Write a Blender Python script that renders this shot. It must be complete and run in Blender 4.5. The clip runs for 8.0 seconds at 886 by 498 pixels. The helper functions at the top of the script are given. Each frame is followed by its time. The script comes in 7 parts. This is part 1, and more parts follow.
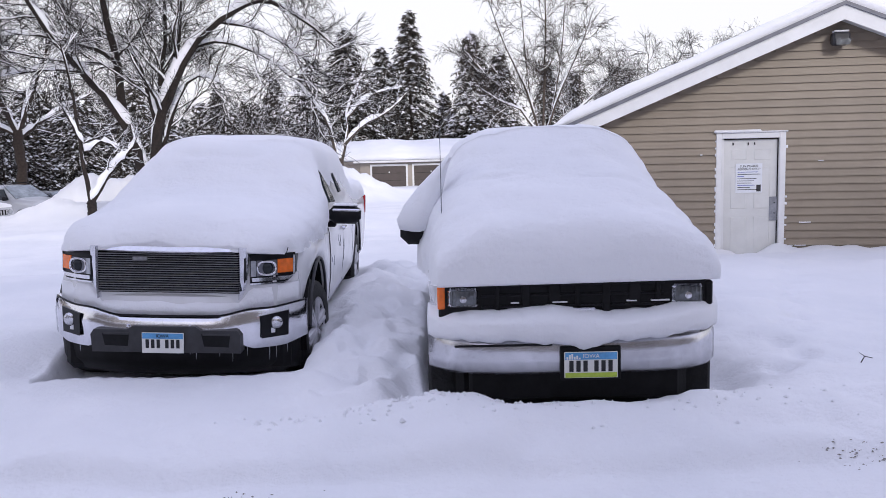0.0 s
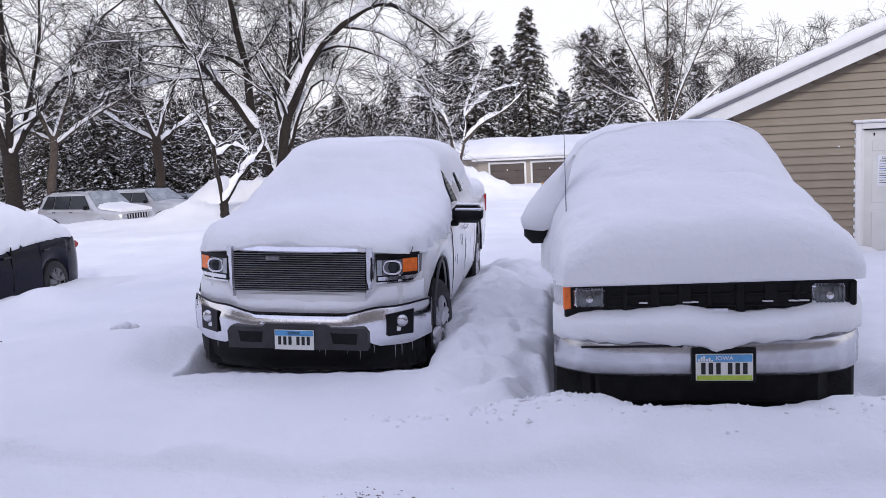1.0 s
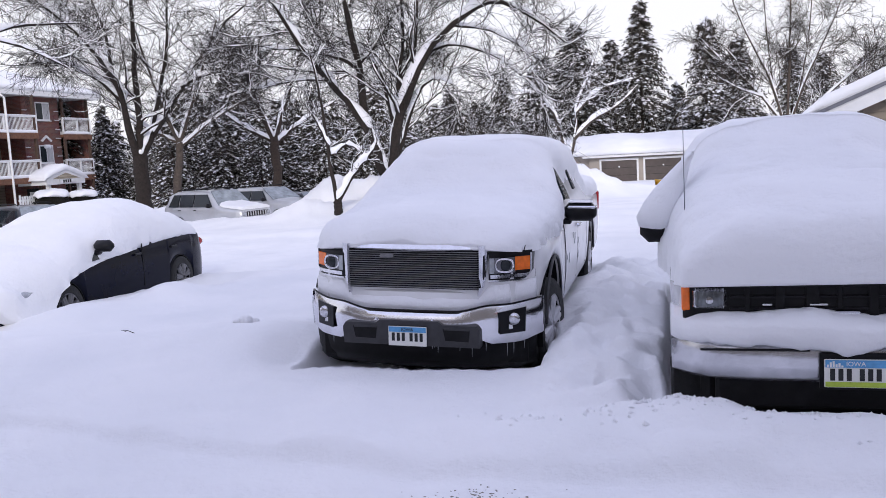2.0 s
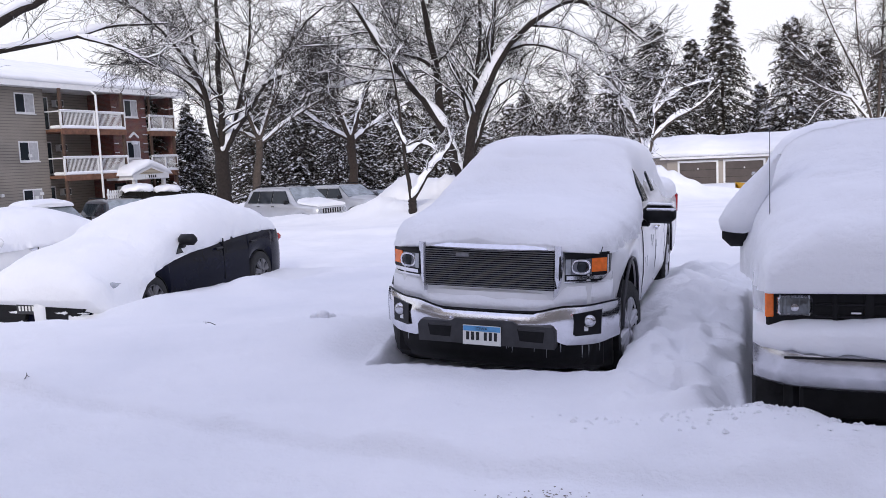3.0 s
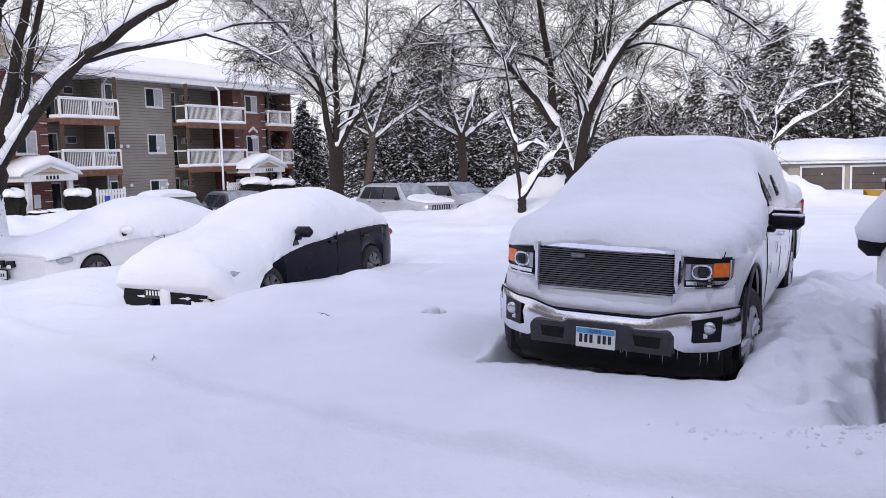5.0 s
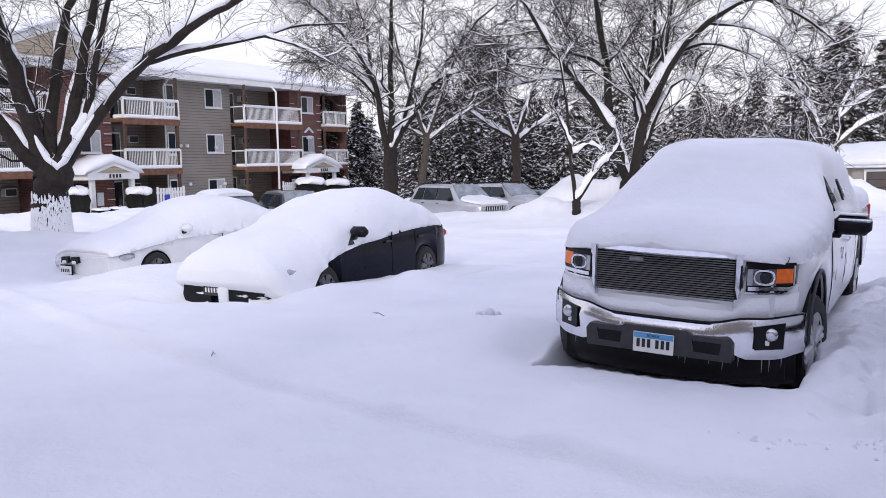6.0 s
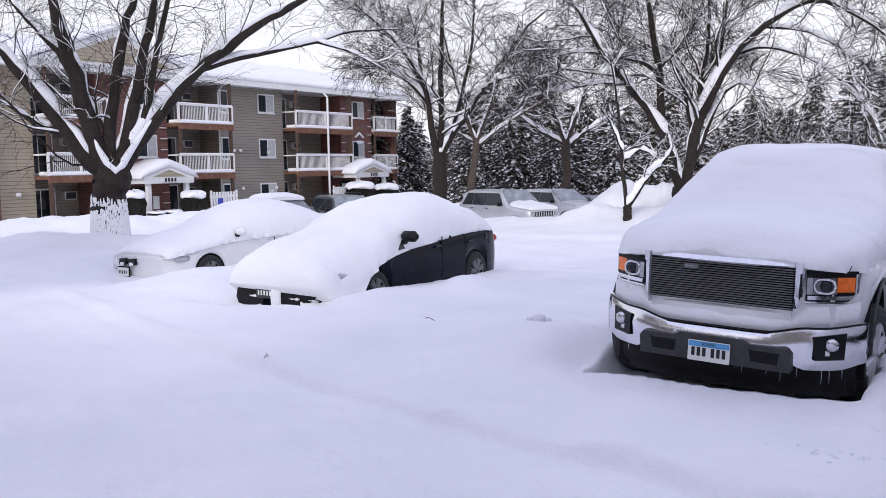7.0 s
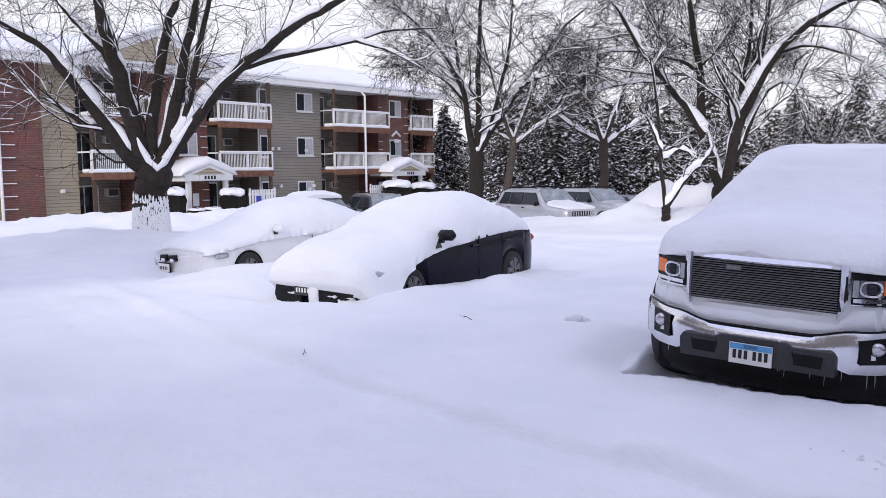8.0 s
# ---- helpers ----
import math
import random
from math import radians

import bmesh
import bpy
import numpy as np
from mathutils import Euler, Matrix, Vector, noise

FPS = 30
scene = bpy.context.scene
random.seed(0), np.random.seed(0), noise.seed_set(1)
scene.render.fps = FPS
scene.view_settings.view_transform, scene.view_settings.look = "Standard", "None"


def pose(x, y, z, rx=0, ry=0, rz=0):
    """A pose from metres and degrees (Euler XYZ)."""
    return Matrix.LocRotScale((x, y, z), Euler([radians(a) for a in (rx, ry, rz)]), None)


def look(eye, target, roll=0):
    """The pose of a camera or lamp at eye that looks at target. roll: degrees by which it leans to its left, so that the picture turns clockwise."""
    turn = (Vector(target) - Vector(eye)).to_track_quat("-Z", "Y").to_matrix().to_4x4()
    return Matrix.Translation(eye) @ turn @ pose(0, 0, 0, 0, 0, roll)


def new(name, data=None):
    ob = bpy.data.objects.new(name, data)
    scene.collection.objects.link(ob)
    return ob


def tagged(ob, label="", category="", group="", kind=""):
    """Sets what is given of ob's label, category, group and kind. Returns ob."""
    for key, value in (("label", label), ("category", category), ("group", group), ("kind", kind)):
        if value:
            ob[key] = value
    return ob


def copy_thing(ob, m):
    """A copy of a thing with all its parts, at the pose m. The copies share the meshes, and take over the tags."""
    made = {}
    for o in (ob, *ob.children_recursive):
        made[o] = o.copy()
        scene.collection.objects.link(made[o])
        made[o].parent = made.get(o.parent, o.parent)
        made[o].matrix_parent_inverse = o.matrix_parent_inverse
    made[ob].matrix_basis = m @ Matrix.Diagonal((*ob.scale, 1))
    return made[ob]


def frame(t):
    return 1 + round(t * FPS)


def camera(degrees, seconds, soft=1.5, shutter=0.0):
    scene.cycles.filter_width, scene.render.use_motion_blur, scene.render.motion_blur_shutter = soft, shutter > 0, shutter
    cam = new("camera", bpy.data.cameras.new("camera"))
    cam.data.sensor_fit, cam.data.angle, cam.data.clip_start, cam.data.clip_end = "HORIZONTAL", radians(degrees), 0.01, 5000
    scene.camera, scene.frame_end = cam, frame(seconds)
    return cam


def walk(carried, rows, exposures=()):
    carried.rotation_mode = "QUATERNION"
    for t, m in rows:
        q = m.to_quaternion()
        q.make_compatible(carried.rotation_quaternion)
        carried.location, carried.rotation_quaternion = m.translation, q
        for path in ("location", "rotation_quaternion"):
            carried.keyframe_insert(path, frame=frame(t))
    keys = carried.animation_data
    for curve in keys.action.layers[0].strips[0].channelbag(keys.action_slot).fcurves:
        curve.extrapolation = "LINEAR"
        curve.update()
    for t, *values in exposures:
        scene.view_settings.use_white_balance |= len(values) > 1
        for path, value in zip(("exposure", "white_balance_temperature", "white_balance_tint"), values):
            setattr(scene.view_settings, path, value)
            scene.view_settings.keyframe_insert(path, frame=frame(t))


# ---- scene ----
cam = camera(55.01, 8.0, soft=0.6)

# seconds, eye, yaw to the left, pitch, lean
PATH = [
    (0.0, (0.000, -0.000, 1.850), 0.00, -6.75, -1.41),
    (0.5, (-0.020, 0.001, 1.854), 3.64, -6.71, -2.08),
    (1.0, (-0.040, 0.000, 1.862), 7.99, -6.63, -2.62),
    (1.5, (-0.057, 0.000, 1.864), 12.05, -6.51, -3.00),
    (2.0, (-0.068, -0.001, 1.866), 15.35, -6.42, -3.16),
    (3.5, (-0.110, -0.027, 1.867), 21.99, -6.12, -2.05),
    (4.0, (-0.131, -0.024, 1.863), 23.54, -6.07, -1.68),
    (4.5, (-0.149, -0.021, 1.863), 25.46, -6.07, -1.57),
    (6.0, (-0.199, -0.033, 1.864), 30.89, -5.90, -1.09),
    (6.5, (-0.213, -0.040, 1.866), 32.54, -5.73, -0.94),
    (7.0, (-0.226, -0.044, 1.865), 34.14, -5.51, -0.93),
    (7.5, (-0.234, -0.049, 1.865), 35.44, -5.48, -0.89),
    (8.0, (-0.246, -0.054, 1.865), 36.54, -5.55, -0.67),
]


def turned(eye, yaw, pitch, lean):
    y, p = radians(yaw), radians(pitch)
    ahead = Vector((-math.sin(y) * math.cos(p), math.cos(y) * math.cos(p), math.sin(p)))
    return look(eye, Vector(eye) + ahead, lean)


walk(cam, [(t, turned(e, y, p, r)) for t, e, y, p, r in PATH])

# ---- light ----
SUN_AZ, SUN_EL = 165.0, 24.0
world = bpy.data.worlds.new("winter_sky")
scene.world = world
world.use_nodes = True
wt = world.node_tree
sky = wt.nodes.new("ShaderNodeTexSky")
sky.sky_type = "NISHITA"
sky.sun_disc = False
sky.sun_elevation = radians(SUN_EL)
sky.sun_rotation = radians(SUN_AZ)
sky.dust_density = 4.0
sky.air_density = 0.8
# a thin bright overcast: warmest near the horizon, a little bluer overhead
cloud = wt.nodes.new("ShaderNodeMixRGB")
cloud.inputs[0].default_value = 0.85
place = wt.nodes.new("ShaderNodeTexCoord")
height = wt.nodes.new("ShaderNodeSeparateXYZ")
veil = wt.nodes.new("ShaderNodeValToRGB")
veil.color_ramp.elements[0].position, veil.color_ramp.elements[0].color = 0.16, (0.93, 0.915, 0.965, 1)
veil.color_ramp.elements[1].position, veil.color_ramp.elements[1].color = 0.62, (0.74, 0.775, 1.07, 1)
gain = wt.nodes.new("ShaderNodeMixRGB")
gain.blend_type = "MULTIPLY"
gain.inputs[0].default_value = 1.0
gain.inputs[2].default_value = (10.0, 10.0, 10.0, 1)
wt.links.new(place.outputs["Generated"], height.inputs[0])
wt.links.new(height.outputs[2], veil.inputs[0])
wt.links.new(veil.outputs[0], gain.inputs[1])
wt.links.new(gain.outputs[0], cloud.inputs[2])
wt.links.new(sky.outputs[0], cloud.inputs[1])
wt.links.new(cloud.outputs[0], wt.nodes["Background"].inputs[0])
wt.nodes["Background"].inputs[1].default_value = 0.120

sun = new("sun", bpy.data.lights.new("sun", "SUN"))
sun.data.energy = 1.5
sun.data.angle = radians(9)
sun.data.color = (1.0, 0.96, 0.93)
az, el = radians(SUN_AZ), radians(SUN_EL)
sun.matrix_world = look((math.sin(az) * math.cos(el) * 50, math.cos(az) * math.cos(el) * 50, math.sin(el) * 50), (0, 0, 0))


# ---- materials ----
def mat(name, color, rough=0.6, metal=0.0, var=0.15, scale=6.0, bump=0.0, bscale=40.0, spec=0.5, tint=None, rnd=0.0, coat=0.0):
    m = bpy.data.materials.new(name)
    m.use_nodes = True
    nt = m.node_tree
    b = nt.nodes["Principled BSDF"]
    b.inputs["Roughness"].default_value = rough
    b.inputs["Metallic"].default_value = metal
    b.inputs["Specular IOR Level"].default_value = spec
    b.inputs["Coat Weight"].default_value = coat
    b.inputs["Coat Roughness"].default_value = 0.08
    tc = nt.nodes.new("ShaderNodeTexCoord")
    n1 = nt.nodes.new("ShaderNodeTexNoise")
    n1.inputs["Scale"].default_value = scale
    n1.inputs["Detail"].default_value = 6
    n1.inputs["Roughness"].default_value = 0.65
    nt.links.new(tc.outputs["Object"], n1.inputs["Vector"])
    ramp = nt.nodes.new("ShaderNodeValToRGB")
    ramp.color_ramp.elements[0].position, ramp.color_ramp.elements[1].position = 0.3, 0.7
    dark = tint or [c * (1 - var) for c in color]
    lite = [min(1, c * (1 + var)) for c in color]
    ramp.color_ramp.elements[0].color = (*dark, 1)
    ramp.color_ramp.elements[1].color = (*lite, 1)
    nt.links.new(n1.outputs["Fac"], ramp.inputs[0])
    last = ramp.outputs[0]
    if rnd:
        info = nt.nodes.new("ShaderNodeObjectInfo")
        mr = nt.nodes.new("ShaderNodeMapRange")
        mr.inputs[3].default_value, mr.inputs[4].default_value = 1 - rnd, 1 + rnd
        nt.links.new(info.outputs["Random"], mr.inputs[0])
        hsv = nt.nodes.new("ShaderNodeHueSaturation")
        nt.links.new(mr.outputs[0], hsv.inputs["Value"])
        nt.links.new(last, hsv.inputs["Color"])
        last = hsv.outputs[0]
    nt.links.new(last, b.inputs["Base Color"])
    if bump:
        n2 = nt.nodes.new("ShaderNodeTexNoise")
        n2.inputs["Scale"].default_value = bscale
        n2.inputs["Detail"].default_value = 5
        nt.links.new(tc.outputs["Object"], n2.inputs["Vector"])
        bp = nt.nodes.new("ShaderNodeBump")
        bp.inputs["Strength"].default_value = bump
        bp.inputs["Distance"].default_value = 0.02
        nt.links.new(n2.outputs["Fac"], bp.inputs["Height"])
        nt.links.new(bp.outputs[0], b.inputs["Normal"])
    return m


def snow_mat(name, bump, dirt):
    """White snow: fine grain, wind ripple, and grey-brown specks of grit where dirt is above zero."""
    m = bpy.data.materials.new(name)
    m.use_nodes = True
    nt = m.node_tree
    b = nt.nodes["Principled BSDF"]
    b.inputs["Roughness"].default_value = 0.75
    b.inputs["Specular IOR Level"].default_value = 0.25
    tc = nt.nodes.new("ShaderNodeTexCoord")
    big = nt.nodes.new("ShaderNodeTexNoise")
    big.inputs["Scale"].default_value, big.inputs["Detail"].default_value = 0.7, 5
    fine = nt.nodes.new("ShaderNodeTexNoise")
    fine.inputs["Scale"].default_value, fine.inputs["Detail"].default_value = 26, 6
    grit = nt.nodes.new("ShaderNodeTexNoise")
    grit.inputs["Scale"].default_value, grit.inputs["Detail"].default_value = 9, 8
    grit.inputs["Roughness"].default_value = 0.75
    for n in (big, fine, grit):
        nt.links.new(tc.outputs["Object"], n.inputs["Vector"])
    r1 = nt.nodes.new("ShaderNodeValToRGB")
    r1.color_ramp.elements[0].position, r1.color_ramp.elements[1].position = 0.32, 0.68
    r1.color_ramp.elements[0].color, r1.color_ramp.elements[1].color = (0.80, 0.81, 0.84, 1), (0.88, 0.88, 0.90, 1)
    nt.links.new(big.outputs["Fac"], r1.inputs[0])
    last = r1.outputs[0]
    if dirt:
        r2 = nt.nodes.new("ShaderNodeValToRGB")
        r2.color_ramp.elements[0].position, r2.color_ramp.elements[1].position = 0.66, 0.74
        mul = nt.nodes.new("ShaderNodeMath")
        mul.operation = "MULTIPLY"
        mul.inputs[1].default_value = dirt
        mix = nt.nodes.new("ShaderNodeMixRGB")
        mix.inputs[2].default_value = (0.36, 0.33, 0.30, 1)
        nt.links.new(grit.outputs["Fac"], r2.inputs[0])
        nt.links.new(r2.outputs[0], mul.inputs[0])
        nt.links.new(mul.outputs[0], mix.inputs[0])
        nt.links.new(last, mix.inputs[1])
        last = mix.outputs[0]
    nt.links.new(last, b.inputs["Base Color"])
    bp = nt.nodes.new("ShaderNodeBump")
    bp.inputs["Strength"].default_value = bump
    bp.inputs["Distance"].default_value = 0.03
    add = nt.nodes.new("ShaderNodeMath")
    add.operation = "MULTIPLY_ADD"
    add.inputs[1].default_value = 0.5
    nt.links.new(fine.outputs["Fac"], add.inputs[0])
    nt.links.new(grit.outputs["Fac"], add.inputs[2])
    nt.links.new(add.outputs[0], bp.inputs["Height"])
    nt.links.new(bp.outputs[0], b.inputs["Normal"])
    return m


def glass_mat(name, color, rough=0.04):
    m = mat(name, color, rough, 0, 0.1, 3)
    m.node_tree.nodes["Principled BSDF"].inputs["Coat Weight"].default_value = 0.0
    m.node_tree.nodes["Principled BSDF"].inputs["Specular IOR Level"].default_value = 0.3
    return m


def brick_mat(name):
    m = bpy.data.materials.new(name)
    m.use_nodes = True
    nt = m.node_tree
    b = nt.nodes["Principled BSDF"]
    b.inputs["Roughness"].default_value = 0.85
    tc = nt.nodes.new("ShaderNodeTexCoord")
    sep, com, add = nt.nodes.new("ShaderNodeSeparateXYZ"), nt.nodes.new("ShaderNodeCombineXYZ"), nt.nodes.new("ShaderNodeMath")
    nt.links.new(tc.outputs["Object"], sep.inputs[0])
    nt.links.new(sep.outputs[0], add.inputs[0])
    nt.links.new(sep.outputs[1], add.inputs[1])
    nt.links.new(add.outputs[0], com.inputs[0])
    nt.links.new(sep.outputs[2], com.inputs[1])
    br = nt.nodes.new("ShaderNodeTexBrick")
    br.inputs["Color1"].default_value = (0.25, 0.088, 0.066, 1)
    br.inputs["Color2"].default_value = (0.16, 0.060, 0.052, 1)
    br.inputs["Mortar"].default_value = (0.22, 0.175, 0.16, 1)
    br.inputs["Scale"].default_value = 1
    br.inputs["Brick Width"].default_value, br.inputs["Row Height"].default_value = 0.22, 0.078
    br.inputs["Mortar Size"].default_value = 0.008
    nt.links.new(com.outputs[0], br.inputs["Vector"])
    nz = nt.nodes.new("ShaderNodeTexNoise")
    nz.inputs["Scale"].default_value, nz.inputs["Detail"].default_value = 1.3, 5
    nt.links.new(tc.outputs["Object"], nz.inputs["Vector"])
    mix = nt.nodes.new("ShaderNodeMixRGB")
    mix.blend_type = "MULTIPLY"
    mix.inputs[0].default_value = 0.5
    nt.links.new(br.outputs["Color"], mix.inputs[1])
    nt.links.new(nz.outputs["Color"], mix.inputs[2])
    nt.links.new(mix.outputs[0], b.inputs["Base Color"])
    bp = nt.nodes.new("ShaderNodeBump")
    bp.inputs["Strength"].default_value, bp.inputs["Distance"].default_value = 0.6, 0.01
    nt.links.new(br.outputs["Fac"], bp.inputs["Height"])
    bp.invert = True
    nt.links.new(bp.outputs[0], b.inputs["Normal"])
    return m


def siding_mat(name, color, pitch):
    """Lapped vinyl siding for walls far off: a saw-tooth relief with lap shade painted as a dark line at each course.
    """
    m = mat(name, color, 0.55, 0, 0.1, 0.8)
    nt = m.node_tree
    b = nt.nodes["Principled BSDF"]
    tc = nt.nodes.new("ShaderNodeTexCoord")
    sep = nt.nodes.new("ShaderNodeSeparateXYZ")
    nt.links.new(tc.outputs["Object"], sep.inputs[0])
    dv, fr = nt.nodes.new("ShaderNodeMath"), nt.nodes.new("ShaderNodeMath")
    dv.operation, fr.operation = "DIVIDE", "FRACT"
    dv.inputs[1].default_value = pitch
    nt.links.new(sep.outputs[2], dv.inputs[0])
    nt.links.new(dv.outputs[0], fr.inputs[0])
    bp = nt.nodes.new("ShaderNodeBump")
    bp.inputs["Strength"].default_value, bp.inputs["Distance"].default_value = 1.0, 0.02
    bp.invert = True
    nt.links.new(fr.outputs[0], bp.inputs["Height"])
    nt.links.new(bp.outputs[0], b.inputs["Normal"])
    lap_shade = nt.nodes.new("ShaderNodeMath")
    lap_shade.operation = "LESS_THAN"
    lap_shade.inputs[1].default_value = 0.13
    nt.links.new(fr.outputs[0], lap_shade.inputs[0])
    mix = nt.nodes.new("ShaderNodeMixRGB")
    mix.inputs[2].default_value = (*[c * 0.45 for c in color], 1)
    nt.links.new(lap_shade.outputs[0], mix.inputs[0])
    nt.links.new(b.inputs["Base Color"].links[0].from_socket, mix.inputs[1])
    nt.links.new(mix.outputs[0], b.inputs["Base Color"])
    return m


SNOW = snow_mat("ground_snow", 0.6, 0.10)
DRAPE = snow_mat("settled_snow", 0.5, 0.0)
TREE_SNOW = snow_mat("branch_snow", 0.2, 0.0)
WHITE_PAINT = mat("white_car_paint", (0.72, 0.72, 0.73), 0.25, 0, 0.06, 3, coat=0.5)
SILVER_PAINT = mat("silver_car_paint", (0.50, 0.51, 0.54), 0.3, 0.3, 0.06, 3, coat=0.5)
DARK_PAINT = mat("dark_car_paint", (0.004, 0.005, 0.014), 0.16, 0.0, 0.3, 4, spec=0.09)
GREY_PAINT = mat("grey_car_paint", (0.10, 0.105, 0.12), 0.3, 0.3, 0.2, 4, coat=0.5)
CHROME = mat("chrome", (0.74, 0.74, 0.78), 0.16, 1.0, 0.10, 9, 0.05, 30)
DULL_CHROME = mat("dull_salted_chrome", (0.58, 0.58, 0.61), 0.24, 0.85, 0.25, 5, 0.08, 25)
ALLOY = mat("alloy", (0.55, 0.55, 0.58), 0.4, 0.35, 0.2, 9)
BLACK = mat("black_plastic", (0.008, 0.008, 0.009), 0.6, 0, 0.4, 12, 0.15, 60, spec=0.2)
GLOSS_BLACK = mat("gloss_black_plastic", (0.008, 0.008, 0.010), 0.3, 0, 0.3, 8, spec=0.22)
GREY_PLASTIC = mat("grey_plastic", (0.032, 0.032, 0.036), 0.55, 0, 0.3, 10, 0.1, 50)
RUBBER = mat("tyre_rubber", (0.015, 0.015, 0.016), 0.8, 0, 0.4, 14, 0.4, 50)
LENS = mat("clear_lens", (0.42, 0.44, 0.47), 0.08, 0.35, 0.25, 14, 0.25, 60)
LAMP_BOWL = mat("lamp_reflector", (0.6, 0.6, 0.63), 0.18, 0.9, 0.4, 25)
AMBER = mat("amber_lens", (0.85, 0.17, 0.02), 0.2, 0, 0.2, 20)
RED = mat("red_lens", (0.35, 0.012, 0.012), 0.15, 0, 0.2, 20)
DARK_ALLOY = mat("dark_alloy", (0.14, 0.14, 0.15), 0.4, 0.5, 0.25, 12)
SEALED_GLASS = mat("sealed_beam_glass", (0.16, 0.17, 0.18), 0.07, 0.55, 0.5, 16, 0.3, 45)
GLASS = glass_mat("dark_glass", (0.02, 0.025, 0.03))
HAZY_GLASS = mat("frosted_glass", (0.25, 0.28, 0.30), 0.2, 0, 0.4, 3)
PLATE_WHITE = mat("plate_white", (0.78, 0.78, 0.74), 0.4, 0, 0.04, 20)
PLATE_BLUE = mat("plate_blue", (0.10, 0.33, 0.62), 0.4, 0, 0.15, 30)
PLATE_GREEN = mat("plate_green", (0.42, 0.55, 0.06), 0.4, 0, 0.15, 30)
INK = mat("dark_ink", (0.01, 0.01, 0.012), 0.5, 0, 0.1)
BLUE_INK = mat("blue_ink", (0.03, 0.06, 0.4), 0.5, 0, 0.1)
TAN_SIDING = mat("tan_vinyl_siding", (0.25, 0.205, 0.155), 0.5, 0, 0.12, 1.2, 0.06, 30, rnd=0.05)
WHITE_TRIM = mat("white_trim", (0.74, 0.74, 0.74), 0.45, 0, 0.06, 3, 0.05, 30)
DOOR_WHITE = mat("painted_steel_door", (0.66, 0.66, 0.645), 0.4, 0, 0.07, 2.5, 0.05, 18)
BILLET = mat("dark_billet_bars", (0.26, 0.26, 0.27), 0.35, 0.8, 0.3, 20)
STEEL = mat("brushed_steel", (0.33, 0.34, 0.37), 0.4, 0.8, 0.2, 14)
GREY_METAL = mat("grey_drip_metal", (0.16, 0.165, 0.19), 0.5, 0.4, 0.2, 5)
GRIT = mat("road_grit", (0.26, 0.24, 0.22), 0.9, 0, 0.4, 30)
SHINGLE = mat("dark_shingle", (0.06, 0.06, 0.065), 0.9, 0, 0.3, 8, 0.5, 40)
PAPER = mat("notice_paper", (0.74, 0.76, 0.80), 0.6, 0, 0.03, 6)
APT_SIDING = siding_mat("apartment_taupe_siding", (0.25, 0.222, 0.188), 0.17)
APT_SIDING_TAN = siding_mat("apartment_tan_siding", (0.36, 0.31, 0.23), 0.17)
BRICK = brick_mat("red_brick")
CEDAR = mat("weathered_cedar", (0.16, 0.075, 0.045), 0.8, 0, 0.45, 4, 0.2, 20)
POST_WOOD = mat("post_wood", (0.075, 0.045, 0.032), 0.8, 0, 0.4, 5, 0.2, 20)
CURTAIN = mat("curtain", (0.45, 0.45, 0.46), 0.8, 0, 0.15, 6)
BROWN_DOOR = mat("brown_garage_door", (0.075, 0.058, 0.052), 0.5, 0, 0.2, 2)
GARAGE_WALL = mat("garage_tan_wall", (0.34, 0.30, 0.26), 0.6, 0, 0.1, 2)
BARK = mat("maple_bark", (0.022, 0.016, 0.013), 0.95, 0, 0.5, 9, 0.9, 22)
PALE_BARK = mat("pale_bark", (0.075, 0.058, 0.047), 0.9, 0, 0.4, 9, 0.7, 22)
TWIG = mat("twig_bark", (0.014, 0.011, 0.010), 0.9, 0, 0.35, 7)
BROWN_BARK = mat("brown_bark", (0.038, 0.027, 0.021), 0.95, 0, 0.4, 9, 0.7, 22)
NEEDLE = mat("spruce_needles", (0.058, 0.050, 0.040), 0.9, 0, 0.5, 2.5, rnd=0.3)
HEDGE = mat("hedge_twigs", (0.022, 0.02, 0.016), 0.9, 0, 0.4, 9)
YELLOW = mat("yellow_plough_paint", (0.72, 0.40, 0.015), 0.4, 0, 0.12, 5)


